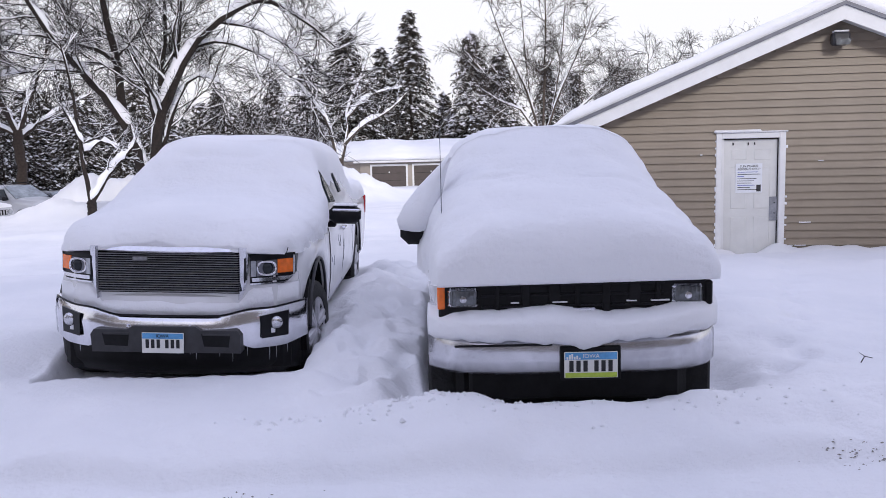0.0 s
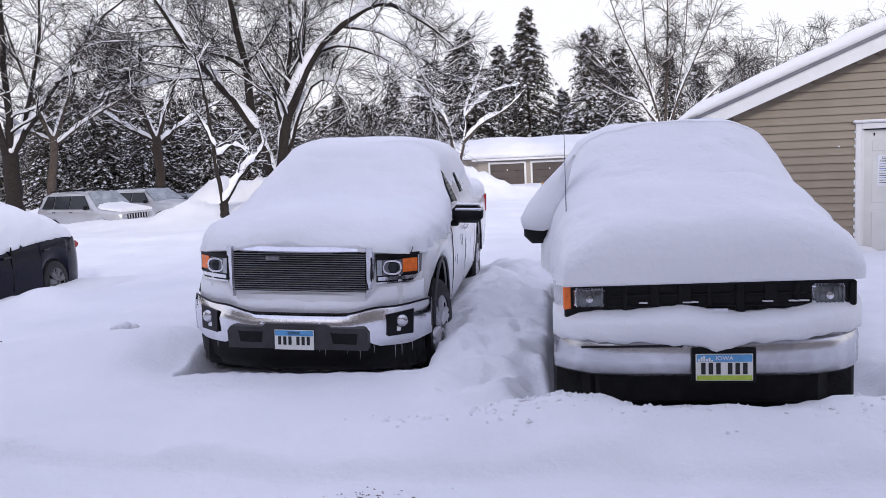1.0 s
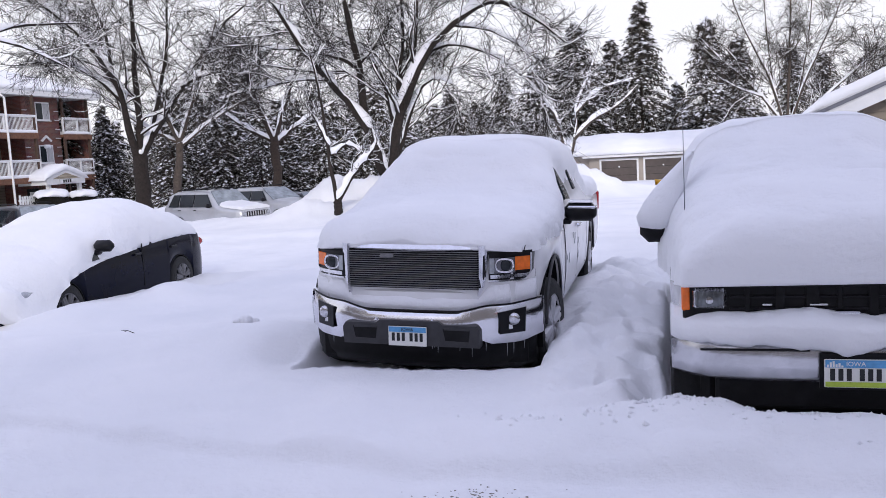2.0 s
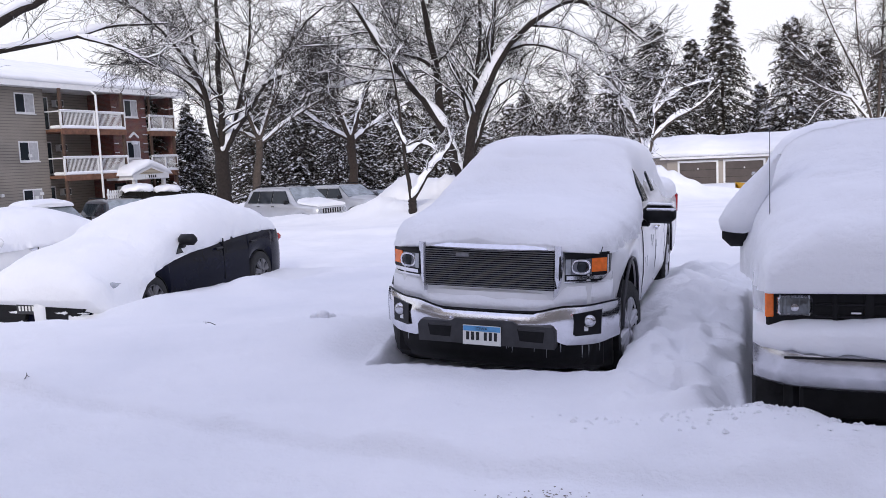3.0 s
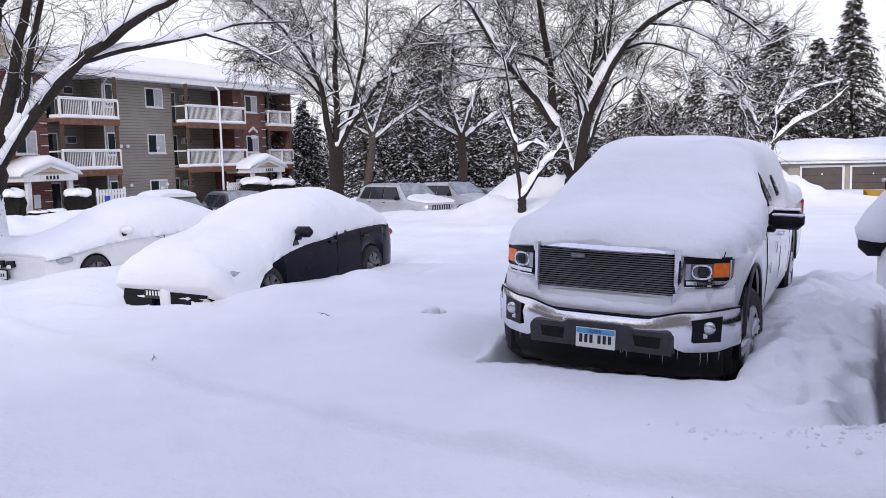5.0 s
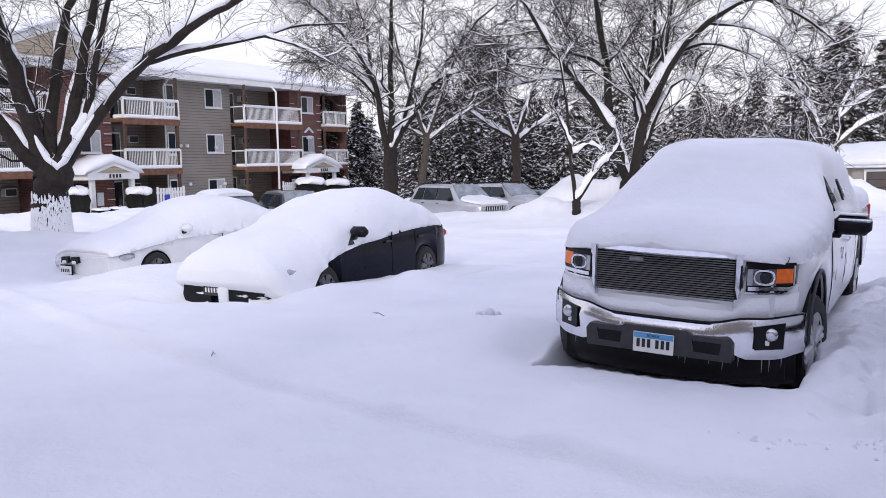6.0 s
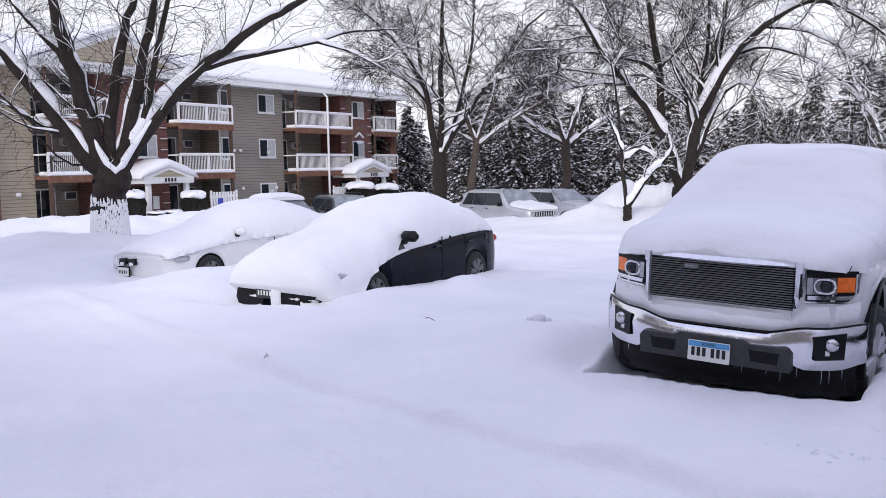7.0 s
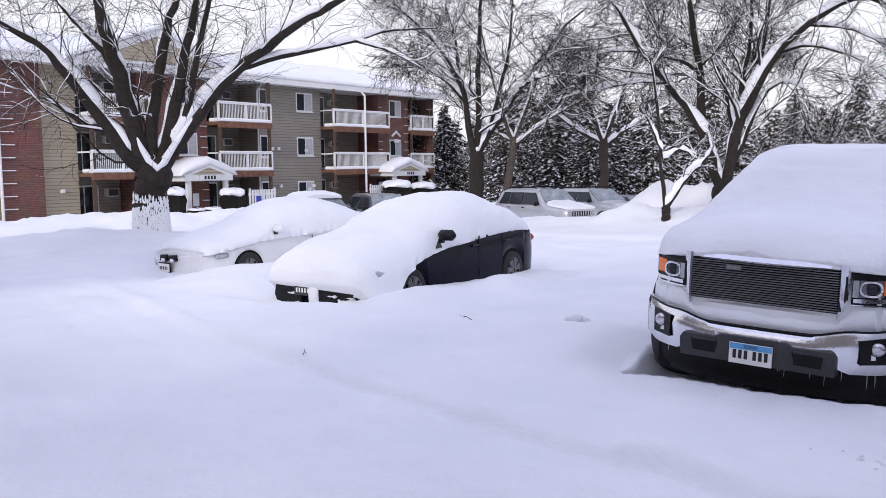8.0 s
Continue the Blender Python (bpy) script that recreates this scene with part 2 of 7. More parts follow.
# ---- building helpers ----
class Shape:
    """Collects vertices and faces for one mesh."""

    def __init__(self):
        self.v, self.f = [], []

    def add(self, verts, faces):
        k = len(self.v)
        self.v += [tuple(p) for p in verts]
        self.f += [[i + k for i in face] for face in faces]
        return self

    def box(self, x0, x1, y0, y1, z0, z1, c=0.0):
        """A block with its upright and lying edges chamfered by c."""
        c = min(c, (x1 - x0) / 2.5, (y1 - y0) / 2.5, (z1 - z0) / 2.5)
        if c <= 0:
            v = [(x, y, z) for z in (z0, z1) for x, y in ((x0, y0), (x1, y0), (x1, y1), (x0, y1))]
            return self.add(v, [[3, 2, 1, 0], [4, 5, 6, 7]] + [[i, (i + 1) % 4, (i + 1) % 4 + 4, i + 4] for i in range(4)])
        ring = lambda s: [(x0 + c, y0 + s), (x1 - c, y0 + s), (x1 - s, y0 + c), (x1 - s, y1 - c), (x1 - c, y1 - s), (x0 + c, y1 - s), (x0 + s, y1 - c), (x0 + s, y0 + c)]
        rows = [(c, z0), (0, z0 + c), (0, z1 - c), (c, z1)]
        v = [(x, y, z) for s, z in rows for x, y in ring(s)]
        f = [[7, 6, 5, 4, 3, 2, 1, 0], list(range(24, 32))]
        f += [[8 * r + i, 8 * r + (i + 1) % 8, 8 * r + 8 + (i + 1) % 8, 8 * r + 8 + i] for r in range(3) for i in range(8)]
        return self.add(v, f)

    def prism(self, outline, y0, y1):
        """An outline in x and z, run from y0 to y1."""
        n = len(outline)
        v = [(x, y0, z) for x, z in outline] + [(x, y1, z) for x, z in outline]
        return self.add(v, [list(range(n)), list(range(2 * n - 1, n - 1, -1))] + [[i, i + n, (i + 1) % n + n, (i + 1) % n] for i in range(n)])

    def loft(self, rings, closed=True, caps=True):
        n = len(rings[0])
        v = [p for r in rings for p in r]
        f = []
        for a in range(len(rings) - 1):
            for i in range(n if closed else n - 1):
                j = (i + 1) % n
                f.append([a * n + i, a * n + j, a * n + n + j, a * n + n + i])
        if caps:
            f += [list(range(n - 1, -1, -1)), list(range((len(rings) - 1) * n, len(rings) * n))]
        return self.add(v, f)

    def tube(self, pts, radii, sides=6):
        pts = [Vector(p) for p in pts]
        rings = []
        for k, p in enumerate(pts):
            d = (pts[min(k + 1, len(pts) - 1)] - pts[max(k - 1, 0)]).normalized()
            a = d.cross(Vector((0.31, 0.95, 0.07)) if abs(d.y) < 0.9 else Vector((1, 0, 0))).normalized()
            b = d.cross(a)
            rings.append([p + radii[k] * (math.cos(q) * a + math.sin(q) * b) for q in (2 * math.pi * i / sides for i in range(sides))])
        return self.loft(rings)

    def lathe(self, prof, axis="x", sides=28, at=(0, 0, 0), caps=True):
        """prof: pairs of (place along the axis, radius)."""
        rings = []
        for s, r in prof:
            ring = []
            for i in range(sides):
                q = 2 * math.pi * i / sides
                p = {"x": (s, r * math.cos(q), r * math.sin(q)), "y": (r * math.cos(q), s, r * math.sin(q)), "z": (r * math.cos(q), r * math.sin(q), s)}[axis]
                ring.append((p[0] + at[0], p[1] + at[1], p[2] + at[2]))
            rings.append(ring)
        return self.loft(rings, True, caps)

    def mesh(self, name, smooth=False):
        me = bpy.data.meshes.new(name)
        me.from_pydata(self.v, [], self.f)
        me.validate()
        b = bmesh.new()
        b.from_mesh(me)
        bmesh.ops.recalc_face_normals(b, faces=b.faces)
        b.to_mesh(me)
        b.free()
        if smooth:
            me.shade_smooth()
        return me


def obj(name, shape, material, parent=None, label="", smooth=False, where=None):
    me = shape.mesh(name, smooth) if isinstance(shape, Shape) else shape
    if not me.materials:
        me.materials.append(material)
    o = new(name, me)
    if parent:
        o.parent = parent
    if where is not None:
        o.matrix_basis = where
    if label:
        tagged(o, label)
    return o


def part(name, shape, material, parent, label="", smooth=False, where=None):
    return obj(name, shape, material, parent, label, smooth, where)


def thing(name, label, category, m, group="", kind=""):
    return_ob = new(name)
    return_ob.matrix_basis = m
    return tagged(return_ob, label, category, group, kind)


def soften(o, angle=35):
    o.data.set_sharp_from_angle(angle=radians(angle))
    return o


def lettering(text, size, material, parent, where, label=""):
    cu = bpy.data.curves.new("lettering", "FONT")
    cu.body, cu.size, cu.align_x, cu.align_y, cu.extrude = text, size, "CENTER", "CENTER", 0.001
    tmp = new("lettering", cu)
    me = bpy.data.meshes.new_from_object(tmp.evaluated_get(bpy.context.evaluated_depsgraph_get()))
    bpy.data.objects.remove(tmp)
    return part("lettering", me, material, parent, label, where=where)


def smooth_path(points, n):
    """n points on a Catmull-Rom curve through the given rows."""
    p = np.array(points, float)
    p = np.vstack([2 * p[0] - p[1], p, 2 * p[-1] - p[-2]])
    out = []
    for q in np.linspace(0, len(p) - 3 - 1e-6, n):
        i, f = int(q), q - int(q)
        a, b, c, d = p[i : i + 4]
        out.append(0.5 * (2 * b + (c - a) * f + (2 * a - 5 * b + 4 * c - d) * f**2 + (3 * b - a - 3 * c + d) * f**3))
    return out


# ---- the snow-covered ground ----
RNG = np.random.default_rng(7)
LATTICE = RNG.random((256, 256))


def vnoise(x, y):
    xi, yi = np.floor(x).astype(int), np.floor(y).astype(int)
    fx, fy = x - xi, y - yi
    fx, fy = fx * fx * (3 - 2 * fx), fy * fy * (3 - 2 * fy)
    a, b = LATTICE[xi % 256, yi % 256], LATTICE[(xi + 1) % 256, yi % 256]
    c, d = LATTICE[xi % 256, (yi + 1) % 256], LATTICE[(xi + 1) % 256, (yi + 1) % 256]
    return (a * (1 - fx) + b * fx) * (1 - fy) + (c * (1 - fx) + d * fx) * fy - 0.5


def fbm(x, y, octaves=4):
    return sum(vnoise(x * 2**k + 17.3 * k, y * 2**k - 9.1 * k) / 2**k for k in range(octaves))


def step(a, b, x):
    t = np.clip((x - a) / (b - a), 0, 1)
    return t * t * (3 - 2 * t)


def lot(x, y):
    """The asphalt under the snow, falling gently away from the camera's end of the lot."""
    return -0.02 * np.maximum(0, np.hypot(x, y) - 6)


def hump(x, y, cx, cy, rx, ry, h, turn=0.0, sharp=2.0):
    c, s = math.cos(radians(turn)), math.sin(radians(turn))
    u, v = (c * (x - cx) + s * (y - cy)) / rx, (-s * (x - cx) + c * (y - cy)) / ry
    return h * np.exp(-((u * u + v * v) ** (sharp / 2)))


def inside(x, y, x0, x1, y0, y1, soft):
    return step(x0 - soft, x0, x) * (1 - step(x1, x1 + soft, x)) * step(y0 - soft, y0, y) * (1 - step(y1, y1 + soft, y))


def snow_top(x, y):
    r = np.hypot(x, y)
    z = lot(x, y) + 0.31 + 0.05 * fbm(x / 2.3, y / 2.3) + 0.025 * fbm(x / 0.6, y / 0.6) + 0.010 * fbm(x * 6, y * 6, 3)
    z += 0.10 * fbm(x / 9 + 3, y / 9)
    # the ploughed lane, with faint wheel ruts, that the camera stands beside
    west = np.maximum(0, -1.4 - x)
    edge = y - (3.98 + 0.08 * fbm(x / 3, x / 5 + 4) + 0.17 * west + 0.011 * west**2)
    z -= 0.062 * (1 - step(-0.08, 0.08, edge)) * step(-14, -5, x)
    z += 0.05 * np.exp(-(((edge - 0.12) / 0.12) ** 2)) * np.clip(0.4 + 1.6 * fbm(x * 1.6, y * 1.6), 0, 1.4)
    z += 0.022 * fbm(x * 2.8 + 40, y * 2.8, 3) * (r < 25)
    for k in (-0.55, -0.95, -2.1):
        z -= 0.018 * np.exp(-(((edge - k) / 0.13) ** 2)) * (0.6 + vnoise(x * 1.3, y * 0 + k))
    # windrow of lumpy snow in front of the vans
    z += hump(x, y, 0.9, 4.45, 2.3, 0.30, 0.125, 3) + hump(x, y, -0.1, 4.72, 0.35, 0.22, 0.10)
    z += (0.03 * fbm(x * 5, y * 5) + 0.03 * np.maximum(0, fbm(x * 2.5 + 9, y * 2.5))) * hump(x, y, 0.9, 4.6, 3.2, 0.6, 1)
    # trodden strip between truck and van
    strip = inside(x, y, -0.8, -0.25, 5.2, 12, 0.4)
    z += strip * (0.05 + 0.06 * fbm(x * 2.2, y * 2.2) + 0.11 * fbm(x * 4.5, y * 4.5, 3))
    z += hump(x, y, -0.62, 6.6, 0.28, 0.9, 0.08) + hump(x, y, -0.78, 7.3, 0.2, 0.5, 0.08) + hump(x, y, 2.5, 7, 0.8, 2, 0.12)
    z += inside(x, y, 2.2, 9, 5.0, 13, 1.5) * (0.04 + 0.07 * fbm(x * 1.2 + 5, y * 1.2) + 0.03 * fbm(x * 4, y * 4))
    z += hump(x, y, -0.85, 9.3, 0.45, 1.6, 0.14)
    # drifts between the cars
    z += hump(x, y, -3.9, 7.0, 0.9, 0.7, 0.12) + hump(x, y, -6.6, 8.0, 0.55, 0.5, 0.16) + hump(x, y, -6.5, 9.75, 0.35, 0.55, 0.20)
    z += hump(x, y, -10.6, 8.6, 1.0, 1.2, 0.22) + hump(x, y, -10.9, 10.6, 1.0, 1.3, 0.15) + hump(x, y, -6.3, 6.6, 2.5, 0.6, 0.06)
    z += hump(x, y, -8.0, 7.1, 1.3, 0.35, 0.05) + hump(x, y, -15.6, 9.5, 1.8, 1.2, 0.16) - hump(x, y, -13.0, 9.2, 2.0, 1.4, 0.17)
    # the cross lane behind the parked row
    lane = inside(x, y, -40, 1.5, 13.1, 20, 1.2)
    z -= lane * 0.10
    z -= 0.10 * np.exp(-(((y - 13.3 - 0.02 * x) / 0.13) ** 2)) * inside(x, y, -14, -2, 10, 16, 1)
    # banks and heaps thrown up by ploughs
    lump = 1 + 0.45 * fbm(x / 1.3, y / 1.3) + 0.18 * fbm(x * 2.2, y * 2.2)
    z += lump * (hump(x, y, -15.0, 26.0, 5.5, 1.2, 0.27, -12) + hump(x, y, -12.3, 31.2, 2.3, 1.4, 1.05, 0, 3.5) + hump(x, y, -10.4, 30.6, 1.8, 1.5, 0.75) + hump(x, y, -8.9, 27.0, 2.2, 1.5, 0.55) + hump(x, y, -11.6, 26.2, 1.6, 1.2, 0.45))
    z += lump * (hump(x, y, -4.9, 36, 1.9, 2.2, 1.75, 0, 2.6) + hump(x, y, -2.6, 37, 1.8, 2.0, 0.45) + hump(x, y, 3.0, 39, 5, 2.2, 0.35))
    z += lump * (hump(x, y, -19.5, 12.2, 4.2, 2.2, 0.42, 30) + hump(x, y, -29, 17, 8, 3, 0.55, 40) + hump(x, y, -27, 24, 6, 4, 0.4, 30))
    z += lump * hump(x, y, -22, 40, 6, 3, 0.5)
    # hollows under and round the vehicles
    wob = 0.06 * fbm(x * 1.5 + 2, y * 1.5)
    dig = inside(x + wob + 0.22 * step(7.0, 7.7, y), y + wob, -2.98, -1.14, 6.13, 11.9, 0.12)
    z = z * (1 - dig) + dig * (0.06 + 0.1 * step(7.5, 10, y))
    dig = inside(x + wob, y + wob, -0.08, 1.58, 4.93, 9.5, 0.12)
    z = z * (1 - dig) + dig * 0.10
    z -= 0.05 * hump(x, y, -0.98, 7.0, 0.14, 0.3, 1) + 0.12 * hump(x, y, -3.2, 6.4, 0.25, 0.35, 1) + 0.12 * hump(x, y, -0.22, 5.25, 0.16, 0.45, 1)
    z -= 0.12 * hump(x, y, 1.75, 5.3, 0.18, 0.4, 1) + 0.07 * hump(x, y, -2.05, 5.95, 1.15, 0.45, 1)
    z -= 0.20 * hump(x, y, -8.1, 7.50, 1.0, 0.42, 1, 0, 3) + 0.17 * hump(x, y, -6.85, 11.4, 0.35, 0.8, 1) - 0.07 * hump(x, y, -7.0, 8.7, 0.35, 0.5, 1) + 0.1 * hump(x, y, -13.6, 9.3, 0.9, 0.4, 1)
    # footprints: one trail between the cars, one across to the shed
    for k in range(16):
        z -= 0.075 * hump(x, y, -0.52 + 0.13 * (k % 2) + 0.08 * math.sin(k * 2.1), 5.5 + 0.42 * k, 0.075, 0.15, 1, 8 * math.sin(k), 3)
    for k in range(20):
        z -= 0.07 * hump(x, y, 2.1 + 0.16 * k + 0.15 * (k % 2), 5.2 + 0.40 * k, 0.08, 0.15, 1, -20 + 10 * math.sin(k), 3)
    for k in range(9):
        z -= 0.05 * hump(x, y, 2.6 + 0.5 * k, 4.75 + 0.12 * math.sin(3 * k), 0.16, 0.08, 1, 10, 3)
    # the shed's foot is kept clear
    z -= inside(x, y, 2.0, 11, 13.3, 16, 0.5) * 0.16
    far = step(45, 160, r)
    return z + far * (2.2 * fbm(x / 90, y / 90) + 0.9 * step(90, 300, r))


def ground():
    n = 840
    rad = np.concatenate([np.linspace(0.35, 3.0, 26)[:-1], 3.0 * (75 / 3.0) ** np.linspace(0, 1, 400), 75 * (3500 / 75) ** np.linspace(0, 1, 50)[1:]])
    # finer steps over the half that the lot lies in
    q = np.linspace(0, 1, n, endpoint=False)
    ang = 2 * np.pi * q + 0.62 * np.sin(2 * np.pi * q - 0) * 1.25
    ang = ang + radians(110) + np.pi
    A, R = np.meshgrid(ang, rad)
    x, y = R * np.cos(A), R * np.sin(A)
    z = snow_top(x, y)
    co = np.stack([x, y, z], -1).reshape(-1, 3)
    m = len(rad)
    i, j = np.meshgrid(np.arange(m - 1), np.arange(n), indexing="ij")
    k = (j + 1) % n
    faces = np.stack([i * n + j, (i + 1) * n + j, (i + 1) * n + k, i * n + k], -1).reshape(-1, 4)
    me = bpy.data.meshes.new("ground")
    me.from_pydata(np.vstack([co, [[0, 0, float(snow_top(np.array([0.0]), np.array([0.0]))[0])]]]), [], [*faces.tolist(), *[[len(co), a, (a + 1) % n] for a in range(n)]])
    me.shade_smooth()
    me.materials.append(SNOW)
    tagged(new("ground", me), "deep white snow over a parking lot with banks and ruts", "snow", kind="structure")


ground()


def on_snow(x, y):
    return float(snow_top(np.array([float(x)]), np.array([float(y)]))[0])


# ---- vehicles: origin at the middle of the nose on the ground, +y runs to the tail, +x is the driver's side ----
def arches(v, sill, wheels, ra, zc):
    z = sill
    for c in wheels:
        if abs(v - c) < ra:
            z = max(z, zc + math.sqrt(ra * ra - (v - c) ** 2))
    return z


def body_shell(length, rows, sill, wheels, ra, zc):
    """rows: v, half width, belt height, top height, top half width."""
    vs = sorted({*np.linspace(0, length, 50).round(3), *[round(c + ra * q, 3) for c in wheels for q in (-1.01, -0.99, -0.95, -0.85, -0.7, -0.5, -0.25, 0, 0.25, 0.5, 0.7, 0.85, 0.95, 0.99, 1.01)]})
    vs = [v for v in vs if 0 <= v <= length]
    t = np.array(rows, float)
    rings = []
    for v in vs:
        w, zb, zt, wtop = (np.interp(v, t[:, 0], t[:, k]) for k in (1, 2, 3, 4))
        z0 = min(arches(v, sill, wheels, ra, zc), zb - 0.05)
        half = [(w * 0.955, z0), (w * 0.985, z0 + 0.12 * (zb - z0)), (w, z0 + 0.4 * (zb - z0)), (w, z0 + 0.62 * (zb - z0)), (w * 0.985, z0 + 0.86 * (zb - z0)), (w * 0.955, zb)]
        half += [(wtop + 0.35 * (w * 0.94 - wtop), zb + 0.6 * (zt - zb)), (wtop, zt - 0.05 * min(1, (zt - zb) * 3)), (wtop * 0.85, zt), (wtop * 0.45, zt + 0.015)]
        ring = [(x, v, z) for x, z in half] + [(-x, v, z) for x, z in reversed(half)]
        rings.append(ring)
    return Shape().loft(rings, closed=False, caps=True)


def wheel(parent, x, v, z, r, w, spokes, side, metal=None, steer=0.0):
    tyre = Shape().lathe([(-w / 2, r * 0.66), (-w / 2, r * 0.9), (-w * 0.38, r * 0.985), (-w * 0.2, r), (w * 0.2, r), (w * 0.38, r * 0.985), (w / 2, r * 0.9), (w / 2, r * 0.66), (w * 0.3, r * 0.64), (-w * 0.3, r * 0.64), (-w / 2, r * 0.66)], "x", 40, caps=False)
    wh = part("wheel", tyre, RUBBER, parent, where=pose(x, v, z, 0, 0, steer), smooth=True)
    soften(wh, 50)
    rim = Shape().lathe([(side * w * 0.44, r * 0.60), (side * w * 0.47, r * 0.66), (side * w * 0.40, r * 0.67), (side * w * 0.05, r * 0.62), (side * w * 0.05, r * 0.58)], "x", 40, caps=False)
    for k in range(spokes):
        q = 2 * math.pi * k / spokes + 0.3
        for dq in (-0.13, 0.13):
            a, b = (0.10 * r, q), (0.62 * r, q + dq)
            rim.tube([(side * w * 0.40, a[0] * math.cos(a[1]), a[0] * math.sin(a[1])), (side * w * 0.42, b[0] * math.cos(b[1]), b[0] * math.sin(b[1]))], [0.034, 0.030], 6)
    rim.lathe([(side * w * 0.30, 0.05), (side * w * 0.44, 0.07), (side * w * 0.46, 0.05)], "x", 14)
    rim.lathe([(side * w * 0.02, r * 0.6), (side * w * 0.03, r * 0.1)], "x", 24)
    part("rim", rim, metal or ALLOY, wh, "grey alloy rim")
    return wh


def wheel_well(parent, side, x_in, x_out, v, z, r):
    """The dark liner inside a wheel opening: an arched shell closed on its inner side."""
    arc = np.linspace(-0.35, math.pi + 0.35, 20)
    ring = lambda x, q: [(side * x, v + q * math.cos(a), z + q * math.sin(a)) for a in arc]
    sh = Shape().loft([ring(x_in, 0.05), ring(x_in, r), ring(x_out, r), ring(x_out, r + 0.012), ring(x_in - 0.012, r + 0.012)], closed=False, caps=False)
    part("wheel_well", sh, BLACK, parent, "dark wheel-well liner")


def drape(name, label, m, rows, n=2.5, rings=150, segs=88, rough=0.02, seed=0.0, ragged=0.3, dents=()):
    """Settled snow lying over a vehicle. rows: v, crest height, half width, height of the hem on the far side and on the driver's side."""
    out = []
    rows = [(*r, n)[:6] for r in rows]
    for v, zc, w, hem_l, hem_r, pw in smooth_path(rows, rings):
        ring, zc = [], max(zc, hem_l + 0.01, hem_r + 0.01)
        for k in range(segs + 1):
            s = -1 + 2 * k / segs
            a = s * math.pi / 2
            cx = math.copysign(abs(math.sin(a)) ** (2 / pw), a)
            cz = max(0.0, math.cos(a)) ** (2 / pw)
            hem = hem_r if s > 0 else hem_l
            x, z = w * cx, hem + (zc - hem) * cz
            p = Vector((x, v, z))
            d = noise.noise(Vector((x * 1.6 + seed, v * 1.6, z * 1.6))) * rough * 1.6 + noise.noise(Vector((x * 7 + seed, v * 7, z * 7))) * rough * 0.45 + noise.noise(Vector((x * 3.2 + seed, v * 3.2, z * 3.2 + 5))) * rough * 0.7 + noise.noise(Vector((x * 18 + seed, v * 18, z * 18))) * rough * 0.16
            hemmed = max(0, 1 - min(abs(abs(s) - 1) * 12, 1))
            d += hemmed * (noise.noise(Vector((v * 9 + seed, s, 3))) * 0.05 + noise.noise(Vector((v * 13 + seed, s, 1))) * 0.022 + noise.noise(Vector((v * 23 + seed, s, 7))) * 0.008)
            low = max(0.0, 1 - (zc - hem) / 0.25)
            if low:
                z0 = noise.noise(Vector((x * 6 + seed, 2, 0))) * 0.05 + noise.noise(Vector((x * 17 + seed, 5, 0))) * 0.03
                p.z += z0 * ragged * low
            for dx, dv, dr, deep in dents:
                d -= deep * math.exp(-(((x - dx) / dr) ** 2) * 0.4 - ((v - dv - 0.15 * abs(x - dx)) / (0.45 * dr)) ** 2)
            dirn = Vector((cx * 0.7, 0, cz + 0.1)).normalized()
            ring.append(p + dirn * d)
        out.append(ring)
    sh = Shape().loft(out, closed=True, caps=True)
    o = obj(name, sh, DRAPE, None, "", True)
    o.matrix_basis = m
    tagged(o, label, "snow", kind="stuff")
    soften(o, 75)
    return o


def licence_plate(parent, x, y, z, low_band, surround):
    if surround:
        part("plate_frame", Shape().box(x - 0.172, x + 0.172, y, y + 0.03, z - 0.092, z + 0.105, 0.006), BLACK, parent, "black plate frame")
    pl = part("licence_plate", Shape().box(x - 0.152, x + 0.152, y - 0.012, y - 0.004, z - 0.076, z + 0.076, 0.004), PLATE_WHITE, parent, "white licence plate with a blue band")
    part("plate_band", Shape().box(x - 0.147, x + 0.147, y - 0.015, y - 0.0125, z + 0.032, z + 0.072, 0.0), PLATE_BLUE, pl)
    if low_band:
        part("plate_band", Shape().box(x - 0.147, x + 0.147, y - 0.015, y - 0.0125, z - 0.072, z - 0.045, 0.0), PLATE_GREEN, pl)
        skyline = Shape()
        for k, h in enumerate((0.012, 0.024, 0.03, 0.014, 0.02, 0.008)):
            skyline.box(x - 0.14 + k * 0.014, x - 0.130 + k * 0.014, y - 0.0165, y - 0.0155, z + 0.034, z + 0.036 + h)
        part("plate_skyline", skyline, PLATE_WHITE, pl)
    for k, dx in enumerate((-0.112, -0.072, -0.032, 0.03, 0.07, 0.11)):
        part("plate_bar", Shape().box(x + dx - 0.012, x + dx + 0.012, y - 0.0155, y - 0.0128, z - 0.038, z + 0.026, 0), INK, pl)
    lettering("IOWA", 0.034, PLATE_WHITE if low_band else INK, pl, pose(x, y - 0.0175, z + 0.052, 90, 0, 0))


